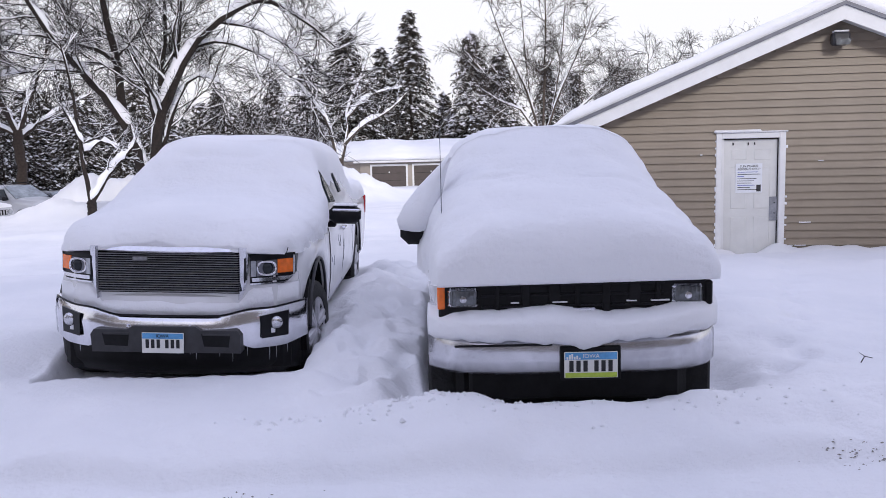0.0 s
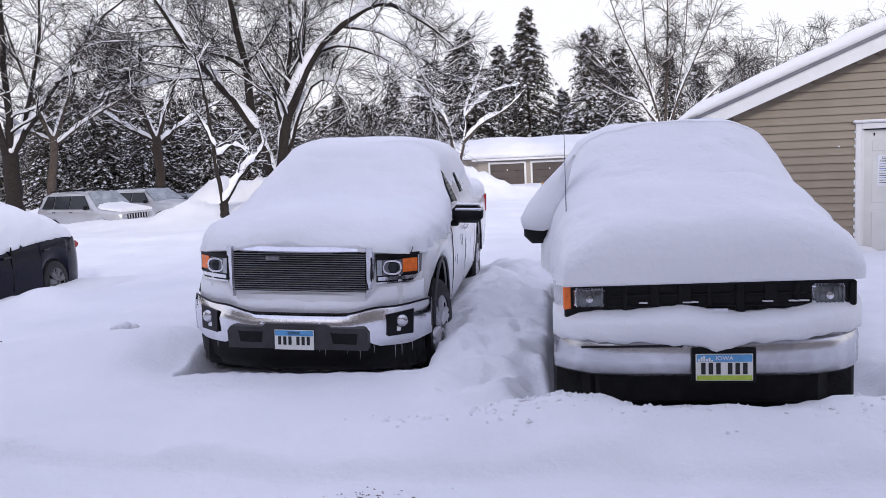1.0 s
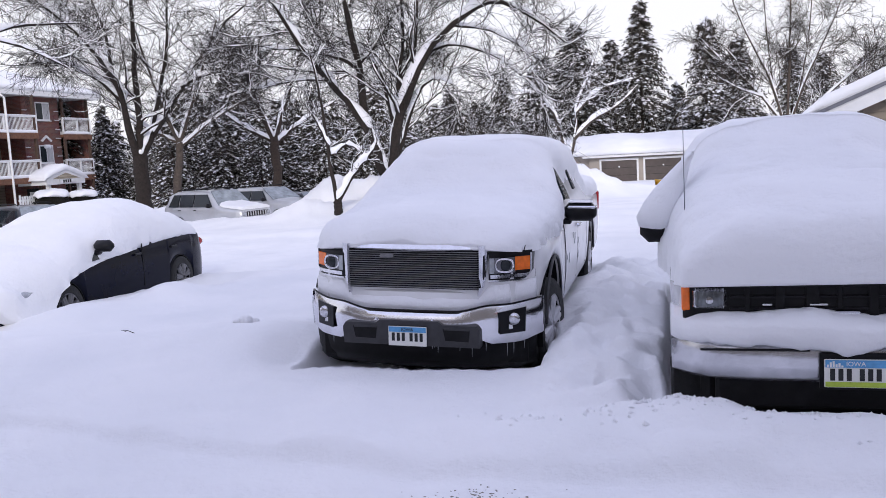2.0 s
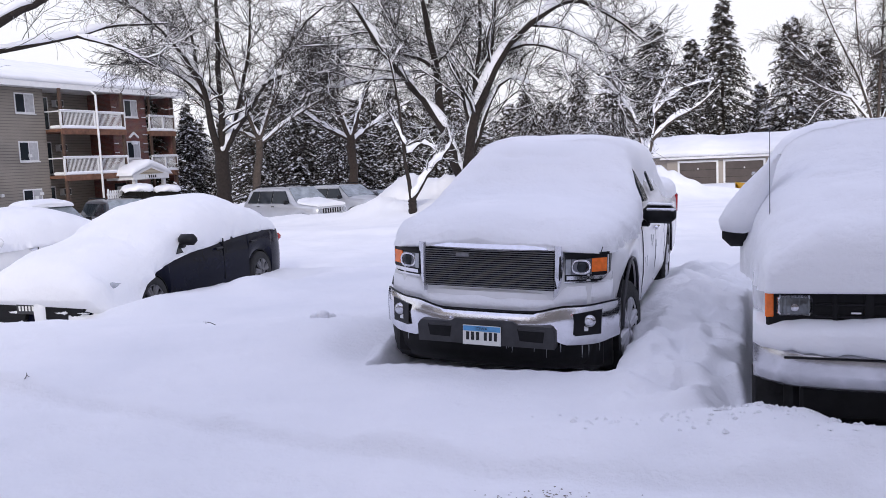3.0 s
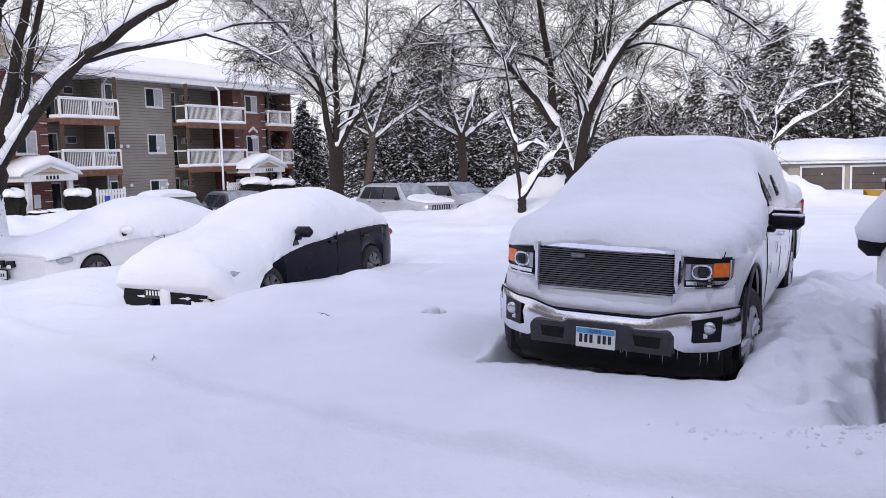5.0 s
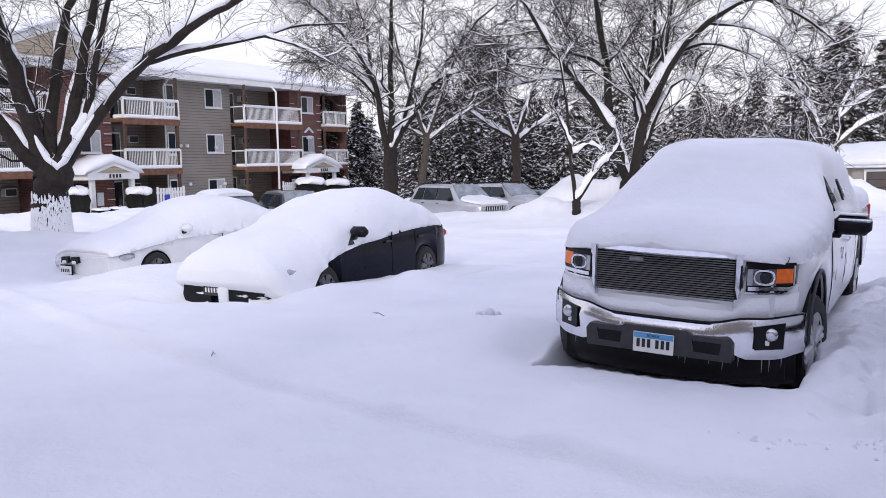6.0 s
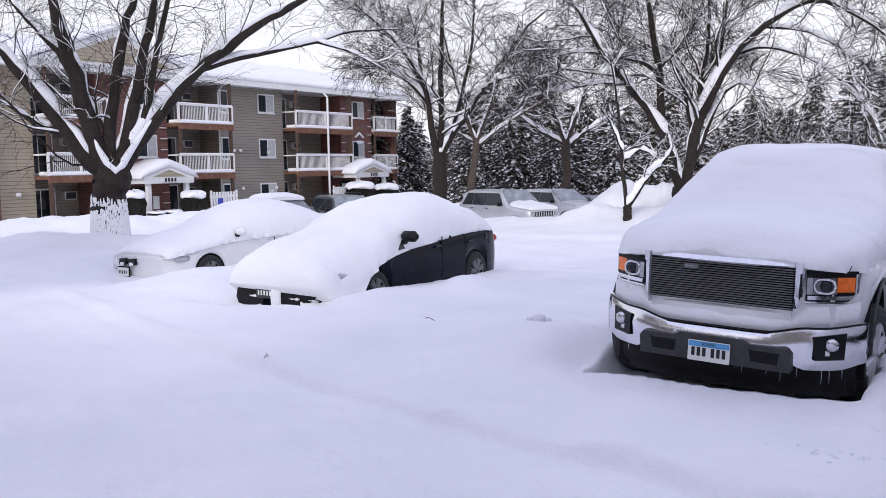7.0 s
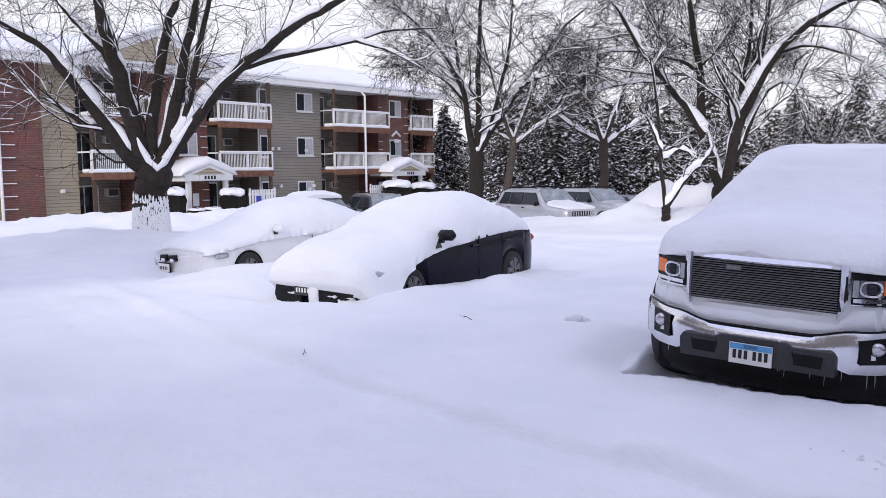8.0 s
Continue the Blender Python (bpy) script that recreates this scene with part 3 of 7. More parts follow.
# ---- the white pickup truck ----
def pickup():
    m = pose(-2.067, 6.237, -0.037, 0.5, 2.5, 0.65)
    sweep = lambda x: 0.30 * (abs(x) / 0.9) ** 3.2
    t = thing("pickup_truck", "white pickup truck with chrome bumper half buried in snow", "truck", m)
    rows = [(0, 0.50, 1.14, 1.18, 0.48), (0.04, 0.62, 1.14, 1.19, 0.58), (0.12, 0.76, 1.15, 1.21, 0.70), (0.26, 0.875, 1.15, 1.22, 0.80), (0.42, 0.945, 1.16, 1.24, 0.86), (0.65, 0.985, 1.17, 1.25, 0.9), (1.3, 0.995, 1.22, 1.30, 0.9), (1.42, 0.995, 1.24, 1.34, 0.86), (2.1, 1.0, 1.28, 1.80, 0.70), (2.5, 1.0, 1.30, 1.86, 0.70), (3.6, 1.0, 1.30, 1.86, 0.70), (4.1, 1.0, 1.30, 1.80, 0.72), (4.2, 1.0, 1.30, 1.36, 0.9), (5.75, 1.0, 1.30, 1.36, 0.9), (5.83, 0.97, 1.27, 1.32, 0.88)]
    body = part("body", body_shell(5.83, rows, 0.48, (0.86, 4.6), 0.50, 0.53), WHITE_PAINT, t, smooth=True)
    soften(body, 40)
    part("underbody", Shape().box(-0.86, 0.86, 0.14, 5.6, 0.24, 0.78, 0.05), BLACK, t)
    for v in (0.86, 4.6):
        for sx in (1, -1):
            wheel(t, sx * 0.845, v, 0.44, 0.405, 0.27, 6, sx, None, -8 if v < 2 else 0)
            wheel_well(t, sx, 0.66, 0.955, v, 0.53, 0.492)
            # grey lip of the wheel opening
            pts = [(sx * 0.985, v + 0.503 * math.cos(a), 0.53 + 0.503 * math.sin(a)) for a in np.linspace(0.05, math.pi - 0.05, 16)]
            part("arch_lip", Shape().tube(pts, [0.014] * 16, 6), GREY_PLASTIC, t, smooth=True)
    # grille: chrome frame, dark backing, billet bars
    gr = part("grille", Shape().box(-0.515, 0.515, -0.01, 0.10, 0.875, 1.178, 0.01), BLACK, t, "dark grille backing")
    for k in range(17):
        z = 0.888 + k * 0.0172
        part("grille_bar", Shape().box(-0.512, 0.512, -0.036, -0.012, z, z + 0.0056, 0.0018), BILLET, gr)
    top = [[(x, -0.045 + 0.05 * abs(x / 0.56) ** 2, 1.176), (x, -0.058 + 0.05 * abs(x / 0.56) ** 2, 1.190), (x, -0.035 + 0.05 * abs(x / 0.56) ** 2, 1.222), (x, 0.06, 1.222), (x, 0.06, 1.176)] for x in np.linspace(-0.555, 0.555, 21)]
    part("grille_frame", Shape().loft(top), CHROME, gr, "chrome grille frame")
    for sx in (1, -1):
        # a chrome pillar that narrows towards the bumper, with a dark slot in its outer face
        rows = [(1.222, 0.512, 0.580), (1.10, 0.514, 0.578), (0.98, 0.514, 0.570), (0.90, 0.512, 0.552), (0.835, 0.508, 0.526)]
        ring = lambda z, a, b: [(sx * a, 0.06, z), (sx * a, -0.030, z), (sx * (a + 0.012), -0.048, z), (sx * (b - 0.012), -0.030, z), (sx * b, -0.005, z), (sx * b, 0.06, z)]
        pil = part("grille_pillar", Shape().loft([ring(*r) for r in rows]), CHROME, gr)
        part("pillar_slot", Shape().prism([(sx * 0.551, 1.14), (sx * 0.567, 1.15), (sx * 0.569, 1.0), (sx * 0.558, 0.96), (sx * 0.551, 1.0)], -0.035, 0.0), GLOSS_BLACK, pil)
    part("grille_mark", Shape().box(-0.26, -0.15, -0.042, -0.03, 1.118, 1.146, 0.004), BILLET, gr)
    # fascia under the grille
    fascia = []
    for x in np.linspace(-0.90, 0.90, 25):
        y = -0.005 + sweep(x)
        high = 0.872 + 0.128 * step(0.49, 0.56, abs(x))
        fascia.append([(x, y + 0.02, high), (x, y - 0.025, 0.82 + 0.6 * (high - 0.82)), (x, y - 0.035, 0.80), (x, y - 0.02, 0.74), (x, y + 0.2, 0.74), (x, y + 0.2, high)])
    part("fascia", Shape().loft(fascia), WHITE_PAINT, t, smooth=False)
    # head lamps, wrapped round the corners
    for sx in (1, -1):
        curve = lambda x: -0.035 + sweep(x)

        def slab(a, b, z0, z1, off, deep):
            rings = []
            for x in np.linspace(a, b, 13):
                y = curve(x) + off
                cut_ = 0.075 * max(0.0, (x - 0.80) / 0.09) ** 2
                lo, hi = max(z0, 0.935 + cut_), max(z1, 0.94 + cut_)
                rings.append([(sx * x, y, lo), (sx * x, y, hi), (sx * x, y + deep, hi), (sx * x, y + deep, lo)])
            return Shape().loft(rings)
        hl = part("headlight", slab(0.585, 0.888, 0.935, 1.165, -0.012, 0.15), GLOSS_BLACK, t, "wrap-round headlight with an amber corner")
        part("chrome_strip", slab(0.585, 0.886, 0.938, 0.950, -0.024, 0.02), CHROME, hl)
        part("chrome_strip", slab(0.600, 0.882, 0.962, 0.990, -0.024, 0.02), CHROME, hl)
        part("brow", slab(0.585, 0.888, 1.150, 1.166, -0.030, 0.03), BLACK, hl)
        part("daylight_lamp", slab(0.592, 0.628, 1.000, 1.118, -0.022, 0.02), LENS, hl, "clear daylight lamp")
        part("reflector", slab(0.632, 0.772, 1.000, 1.118, -0.016, 0.02), GREY_METAL, hl)
        part("turn_signal", slab(0.772, 0.872, 1.018, 1.122, -0.026, 0.02), AMBER, hl, "amber turn signal")
        part("edge_strip", slab(0.876, 0.886, 0.96, 1.145, -0.024, 0.02), CHROME, hl)
        xc = 0.700
        oval = [(sx * (xc + 0.064 * math.copysign(abs(math.cos(a)) ** 0.75, math.cos(a))), curve(xc) - 0.030 + 0.25 * 0.064 * math.cos(a), 1.060 + 0.050 * math.copysign(abs(math.sin(a)) ** 0.75, math.sin(a))) for a in np.linspace(0, 2 * math.pi, 25)]
        part("projector", Shape().tube(oval, [0.0105] * 25, 6), CHROME, hl, "chrome projector ring", smooth=True)
        part("projector_lens", Shape().lathe([(-0.034, 0.004), (-0.031, 0.024), (-0.022, 0.040), (-0.006, 0.047)], "y", 22, (sx * xc, curve(xc) - 0.006, 1.060)), GLASS, hl, smooth=True)
    # bumper
    rings = []
    for x in np.linspace(-0.965, 0.965, 45):
        y = -0.10 + sweep(x)
        dip = 0.045 * step(0.35, 0.62, abs(x))
        zt, zb = 0.705 + dip + 0.03 * step(0.7, 1, abs(x)), 0.50 - 0.045 * step(0.5, 0.62, abs(x)) + 0.05 * step(0.8, 1, abs(x))
        rings.append([(x, y + 0.09, zt + 0.015), (x, y + 0.02, zt + 0.01), (x, y, zt - 0.03), (x, y - 0.015, zt - 0.10), (x, y + 0.005, zb + 0.01), (x, y + 0.08, zb)])
    bp = part("bumper", Shape().loft(rings), CHROME, t, "salt-streaked chrome bumper", smooth=True)
    soften(bp, 60)
    # black tube laid in for the shadow line along the bumper's top edge
    line = [(x, -0.085 + sweep(x), 0.718 + 0.045 * step(0.35, 0.62, abs(x)) + 0.03 * step(0.7, 1, abs(x))) for x in np.linspace(-0.95, 0.95, 41)]
    part("bumper_shadow_line", Shape().tube(line, [0.008] * 41, 6), GLOSS_BLACK, t, "thin dark strip for the shadow along the bumper top", smooth=True)
    rings = []
    for x in np.linspace(-0.91, 0.91, 31):
        y = -0.07 + sweep(x)
        rings.append([(x, y + 0.10, 0.53), (x, y, 0.52), (x, y + 0.03, 0.34), (x, y + 0.10, 0.25), (x, y + 0.2, 0.25)])
    part("air_dam", Shape().loft(rings), BLACK, t, smooth=True)
    vl = part("valance", Shape().prism([(-0.52, 0.622), (-0.28, 0.622), (-0.24, 0.648), (0.22, 0.648), (0.26, 0.622), (0.52, 0.622), (0.545, 0.585), (0.545, 0.455), (-0.535, 0.455), (-0.545, 0.585)], -0.135, 0.02), GREY_PLASTIC, t, "dark plastic valance round the plate")
    for a, b in ((-0.46, -0.265), (0.26, 0.47)):
        part("tow_opening", Shape().prism([(a, 0.595), (b, 0.59), (b - 0.01, 0.50), (a + 0.02, 0.505)], -0.139, -0.10), BLACK, vl)
        part("tow_lip", Shape().box(a + 0.01, b, -0.142, -0.13, 0.585, 0.598, 0.003), GREY_PLASTIC, vl)
    licence_plate(t, -0.015, -0.142, 0.53, False, False)
    for x in (-0.28, 0.17):
        part("parking_sensor", Shape().lathe([(-0.008, 0.006), (-0.006, 0.011), (0.01, 0.012)], "y", 12, (x, -0.114, 0.645)), CHROME, t)
    for sx in (1, -1):
        yb = -0.09 + sweep(0.765)
        q = [(sx * x, -0.128 + sweep(x) + d, z) for d in (0, 0.12) for x, z in ((0.67, 0.71), (0.855, 0.735), (0.85, 0.545), (0.675, 0.54))]
        fg = part("fog_lamp", Shape().add(q, [[0, 1, 2, 3], [7, 6, 5, 4], [0, 4, 5, 1], [1, 5, 6, 2], [2, 6, 7, 3], [3, 7, 4, 0]]), GLOSS_BLACK, t, "round fog lamp in a black bezel")
        part("lamp_glass", Shape().lathe([(-0.062, 0.02), (-0.058, 0.042), (-0.04, 0.05), (-0.02, 0.05)], "y", 22, (sx * 0.770, yb + 0.012, 0.652)), LAMP_BOWL, fg, smooth=True)
        part("lamp_snow", Shape().prism([(sx * 0.705, 0.648), (sx * 0.735, 0.615), (sx * 0.765, 0.60), (sx * 0.765, 0.578), (sx * 0.70, 0.572)], yb - 0.050, yb - 0.03), DRAPE, fg)
    # driver's side mirror, glass slits and handles
    mr = part("door_mirror", Shape().box(0.97, 1.27, 1.64, 1.80, 1.245, 1.415, 0.05), GLOSS_BLACK, t, "black door mirror with chrome cap", smooth=True)
    part("mirror_cap", Shape().box(1.01, 1.265, 1.630, 1.79, 1.362, 1.388, 0.010), CHROME, mr)
    part("mirror_arm", Shape().box(0.93, 1.04, 1.70, 1.77, 1.21, 1.27, 0.015), GLOSS_BLACK, mr)
    part("mirror_snow", Shape().box(1.01, 1.23, 1.66, 1.79, 1.412, 1.428, 0.008), DRAPE, mr)
    part("side_window", Shape().prism([(0, 0), (0.34, -0.02), (0.30, 0.10), (0.10, 0.30), (0.02, 0.33)], -0.01, 0.01), GLASS, t, where=pose(0.945, 1.98, 1.42, 0, 0, 90) @ pose(0, 0, 0, -22, 0, 0))
    part("side_window", Shape().prism([(0, 0), (0.16, 0), (0.13, 0.10), (0.06, 0.22), (0.01, 0.2)], -0.01, 0.01), GLASS, t, where=pose(0.925, 2.95, 1.46, 0, 0, 90) @ pose(0, 0, 0, -22, 0, 0))
    for v in (2.62, 3.62):
        part("door_handle", Shape().box(0.99, 1.035, v, v + 0.19, 1.09, 1.125, 0.012), CHROME, t)
    for v in (1.62, 2.75, 3.85):
        part("door_seam", Shape().tube([(0.978, v, 0.55), (0.999, v, 0.78), (0.999, v, 0.96), (0.985, v, 1.16), (0.957, v, 1.27)], [0.004] * 5, 5), GREY_PLASTIC, t)
    for k in range(14):
        v, z0 = random.uniform(1.75, 4.0), random.uniform(0.72, 1.02)
        part("salt_streak", Shape().box(0.9985, 1.0015, v, v + random.uniform(0.006, 0.02), z0, z0 + random.uniform(0.03, 0.10)), HAZY_GLASS, t)
    part("tail_lamp", Shape().box(0.94, 1.005, 5.70, 5.82, 1.0, 1.26, 0.02), RED, t)
    part("antenna_stub", Shape().tube([(0.84, 0.10, 1.16), (0.86, 0.07, 1.22)], [0.004, 0.003], 5), BLACK, t)
    for k in range(14):
        x = random.uniform(-0.9, 0.9)
        h = random.uniform(0.03, 0.16)
        y = -0.08 + sweep(x)
        part("icicle", Shape().tube([(x, y, 0.51), (x + 0.004, y, 0.51 - h * 0.6), (x + 0.003, y, 0.51 - h)], [0.0045, 0.003, 0.001], 5), LENS, t)
    drape("snow_on_pickup", "thick smooth snow over the pickup hood, cab and bed", m, [
        (-0.015, 1.215, 0.52, 1.205, 1.205), (-0.02, 1.26, 0.60, 1.19, 1.19), (0.06, 1.34, 0.74, 1.165, 1.165), (0.30, 1.42, 0.90, 1.14, 1.15, 3.4), (0.8, 1.475, 0.975, 1.14, 1.16, 3.8), (1.25, 1.53, 0.99, 1.16, 1.20, 3.8),
        (1.55, 1.67, 0.97, 1.16, 1.27, 3.8), (1.85, 1.87, 0.89, 1.2, 1.36, 4.2), (2.1, 1.995, 0.84, 1.2, 1.40, 4.8), (2.3, 2.04, 0.82, 1.2, 1.44, 5.0), (3.3, 2.04, 0.82, 1.2, 1.46, 5.0), (3.9, 2.0, 0.83, 1.2, 1.44, 4.8), (4.15, 1.78, 0.90, 1.2, 1.34, 4), (4.35, 1.58, 0.97, 1.2, 1.28, 4), (4.9, 1.54, 0.99, 1.2, 1.27, 4), (5.6, 1.50, 0.98, 1.2, 1.26, 4), (5.86, 1.36, 0.92, 1.24, 1.26, 4)], n=2.8, rough=0.026, seed=2, dents=((-0.28, 1.80, 0.09, 0.03), (0.14, 1.82, 0.09, 0.025), (0.1, 1.1, 0.05, 0.02)))
    rings = []
    for x in np.linspace(-0.91, 0.91, 60):
        y = 0.01 + sweep(x)
        top = 0.825 + 0.03 * noise.noise((x * 4, 0, 2)) + 0.11 * step(0.50, 0.6, abs(x))
        low = 0.715 + 0.04 * step(0.35, 0.62, abs(x)) + 0.012 * noise.noise((x * 14, 0, 5))
        rings.append([(x, y - 0.02, top), (x, y - 0.055 + 0.012 * noise.noise((x * 6, 1, 0)), top - 0.02), (x, y - 0.065 + 0.012 * noise.noise((x * 6, 3, 0)), (top + low) / 2), (x, y - 0.06, low), (x, y + 0.0, low)])
    sl = obj("snow_on_bumper", Shape().loft(rings), DRAPE, None, "", True, m)
    tagged(sl, "crusted snow packed under the pickup grille", "snow", kind="stuff")


pickup()


# ---- the white van ----
def van():
    m = pose(0.755, 4.90, 0.0, 0, 0, -1.0)
    t = thing("cargo_van", "old white van with black grille buried under deep snow", "van", m)
    rows = [(0, 0.74, 1.06, 1.08, 0.66), (0.15, 0.81, 1.10, 1.16, 0.74), (0.7, 0.87, 1.18, 1.28, 0.78), (1.0, 0.88, 1.20, 1.36, 0.74), (1.6, 0.88, 1.22, 1.80, 0.62), (2.0, 0.88, 1.22, 1.86, 0.62), (4.5, 0.88, 1.22, 1.86, 0.62), (4.6, 0.85, 1.2, 1.80, 0.6)]
    body = part("body", body_shell(4.6, rows, 0.66, (0.62, 3.4), 0.46, 0.36), WHITE_PAINT, t, smooth=True)
    soften(body, 40)
    part("underbody", Shape().box(-0.70, 0.70, 0.10, 4.4, 0.22, 0.78, 0.05), BLACK, t)
    for v in (0.62, 3.4):
        wheel(t, 0.72, v, 0.33, 0.335, 0.22, 5, 1)
        wheel(t, -0.72, v, 0.33, 0.335, 0.22, 5, -1)
    # tall front tyres stand out below the bumper
    gr = part("grille", Shape().box(-0.79, 0.77, -0.03, 0.12, 0.86, 1.09, 0.015), BLACK, t, "black plastic grille with broken bars")
    for k in range(7):
        x = -0.46 + k * 0.155
        part("grille_rib", Shape().box(x, x + 0.03 + 0.02 * (k % 3), -0.045, -0.02, 0.87 + 0.05 * (k % 2), 1.07, 0.006), BLACK, gr)
    for z in (0.92, 0.985, 1.045):
        part("grille_bar", Shape().box(-0.54, 0.52, -0.042, -0.022, z, z + 0.012, 0.003), GLOSS_BLACK, gr)
    for x, w in ((-0.37, 0.05), (-0.13, 0.09), (0.30, 0.06), (0.44, 0.11)):
        part("grille_snow", Shape().box(x, x + w, -0.050, -0.03, 0.945, 0.953, 0.004), DRAPE, gr)
    part("badge", Shape().box(-0.13, 0.12, -0.06, -0.035, 0.893, 0.915, 0.006), CHROME, gr)
    for sx in (1, -1):
        a, b = (-0.735, -0.555) if sx < 0 else (0.565, 0.745)
        hl = part("headlight", Shape().box(a, b, -0.05, 0.08, 0.925, 1.04, 0.02), SEALED_GLASS, t, "square sealed-beam headlight", smooth=True)
        part("headlight_rim", Shape().box(a - 0.008, b + 0.008, -0.044, 0.06, 0.917, 1.048, 0.022), CHROME, hl)
        c = (a + b) / 2
        part("bulb", Shape().lathe([(-0.056, 0.005), (-0.053, 0.020), (-0.045, 0.026)], "y", 18, (c, 0, 0.975)), LAMP_BOWL, hl)
        flutes = Shape()
        for k in range(7):
            x = a + 0.02 + k * 0.0225
            flutes.box(x, x + 0.006, -0.053, -0.048, 0.935, 1.03)
        part("lens_flutes", flutes, SEALED_GLASS, hl)
        a, b = (-0.795, -0.748) if sx < 0 else (0.756, 0.80)
        part("side_marker", Shape().box(a, b, -0.035, 0.10, 0.915, 1.055, 0.008), AMBER if sx < 0 else BLACK, t, "amber side marker" if sx < 0 else "dark side marker")
    rings = []
    for x in np.linspace(-0.86, 0.86, 41):
        y = -0.13 + 0.26 * abs(x / 0.86) ** 6
        up = 0.02 * abs(x)
        rings.append([(x, y + 0.12, 0.735 + up), (x, y + 0.02, 0.73 + up), (x, y, 0.70 + up), (x, y + 0.006, 0.66 + up), (x, y, 0.635), (x, y + 0.01, 0.565), (x, y + 0.05, 0.535), (x, y + 0.14, 0.53)])
    bp = part("bumper", Shape().loft(rings), DULL_CHROME, t, "dull chrome bumper", smooth=True)
    soften(bp, 50)
    part("rub_strip", Shape().box(-0.70, -0.14, -0.137, -0.12, 0.712, 0.724, 0.003), GLOSS_BLACK, t)
    part("valance", Shape().box(-0.62, 0.62, -0.03, 0.1, 0.36, 0.54, 0.02), BLACK, t)
    # rubber slabs added ahead of the wheels for the wide dark tyre fronts
    for sx in (1, -1):
        part("mud_flap", Shape().box(sx * 0.71 - 0.16, sx * 0.71 + 0.16, 0.22, 0.27, 0.16, 0.60, 0.02), RUBBER, t)
    part("bumper_bracket", Shape().box(-0.42, -0.02, -0.02, 0.02, 0.44, 0.49, 0.008), GREY_PLASTIC, t)
    licence_plate(t, 0.075, -0.155, 0.605, True, True)
    mr = part("door_mirror", Shape().box(-1.07, -0.84, 0.97, 1.11, 1.185, 1.44, 0.055), BLACK, t, "black door mirror heaped with snow", smooth=True)
    part("mirror_arm", Shape().box(-0.9, -0.8, 1.02, 1.08, 1.2, 1.26, 0.01), BLACK, mr)
    part("antenna", Shape().tube([(-0.77, 0.62, 1.15), (-0.77, 0.64, 1.98)], [0.004, 0.002], 6), GREY_METAL, t, "thin whip antenna")
    drape("snow_on_van", "very deep rounded snow over the van hood, windscreen and roof", m, [
        (-0.125, 1.17, 0.72, 1.11, 1.12, 4), (-0.12, 1.24, 0.79, 1.07, 1.085, 4), (-0.08, 1.34, 0.82, 1.06, 1.07, 3.8), (0.03, 1.43, 0.835, 1.05, 1.06, 3.6), (0.3, 1.52, 0.855, 1.02, 1.02, 3.4), (0.75, 1.63, 0.885, 1.0, 1.0, 3.2), (1.05, 1.735, 0.91, 1.0, 1.0, 3.0),
        (1.3, 1.86, 0.93, 1.05, 1.02), (1.58, 1.955, 0.87, 1.1, 1.06, 3.1), (1.64, 1.985, 0.865, 1.1, 1.06, 3.2), (1.9, 2.0, 0.85, 1.15, 1.1, 3.3), (2.6, 2.01, 0.85, 1.15, 1.1, 3.3), (4.3, 2.0, 0.85, 1.15, 1.1, 3.3), (4.6, 1.9, 0.86, 1.2, 1.2), (4.68, 1.6, 0.8, 1.3, 1.3)], n=2.6, rough=0.030, seed=11, ragged=0.6, dents=((-0.35, 0.85, 0.10, 0.03), (0.32, 0.8, 0.12, 0.03), (0.05, 1.22, 0.5, 0.02), (0.1, 0.25, 0.3, 0.02)))
    rings = []
    for z, yy, w, x in ((1.29, 1.0, 0.12, -0.955), (1.36, 0.98, 0.145, -0.945), (1.46, 1.0, 0.125, -0.91), (1.58, 1.04, 0.09, -0.85), (1.70, 1.1, 0.05, -0.78), (1.78, 1.12, 0.02, -0.72)):
        rings.append([(x + w * math.cos(a), yy + 0.12 * math.sin(a), z + 0.02 * noise.noise((a, z * 5, 1))) for a in np.linspace(0, 2 * math.pi, 15)[:-1]])
    ms = obj("snow_on_mirror", Shape().loft(rings), DRAPE, None, "", True, m)
    tagged(ms, "snow heaped on the van mirror against the door", "snow", kind="stuff")
    rings = []
    for x in np.linspace(-0.86, 0.86, 70):
        q = abs(x / 0.86)
        y = -0.12 + 0.24 * q**6
        hang = 0.03 * math.exp(-(((x - 0.02) / 0.28) ** 2)) + 0.035 * math.exp(-(((x - 0.03) / 0.12) ** 2))
        low = 0.742 - 0.02 * noise.noise((x * 7, 0, 0)) - 0.012 * noise.noise((x * 19, 0, 0)) - hang * 0.75 + 0.03 * step(0.2, 0.75, x)
        top = 0.915 + 0.02 * noise.noise((x * 3, 4, 0)) + 0.02 * math.exp(-(((x + 0.15) / 0.16) ** 2)) + 0.012 * noise.noise((x * 13, 2, 0)) - 0.02 * math.exp(-(((x - 0.2) / 0.2) ** 2)) + 0.05 * step(0.3, 0.8, x)
        bul = 0.03 * (1 - q**4)
        rings.append([(x, y + 0.13, top), (x, y + 0.05, top - 0.005), (x, y - 0.02 - bul, top - 0.04), (x, y - 0.05 - bul + 0.01 * noise.noise((x * 8, 0, 3)), (top + low) / 2 + 0.02), (x, y - 0.045 - bul, low + 0.03), (x, y - 0.02, low), (x, y + 0.1, low)])
    sl = obj("snow_on_bumper", Shape().loft(rings), DRAPE, None, "", True, m)
    tagged(sl, "thick shelf of snow lying on the van bumper", "snow", kind="stuff")


van()


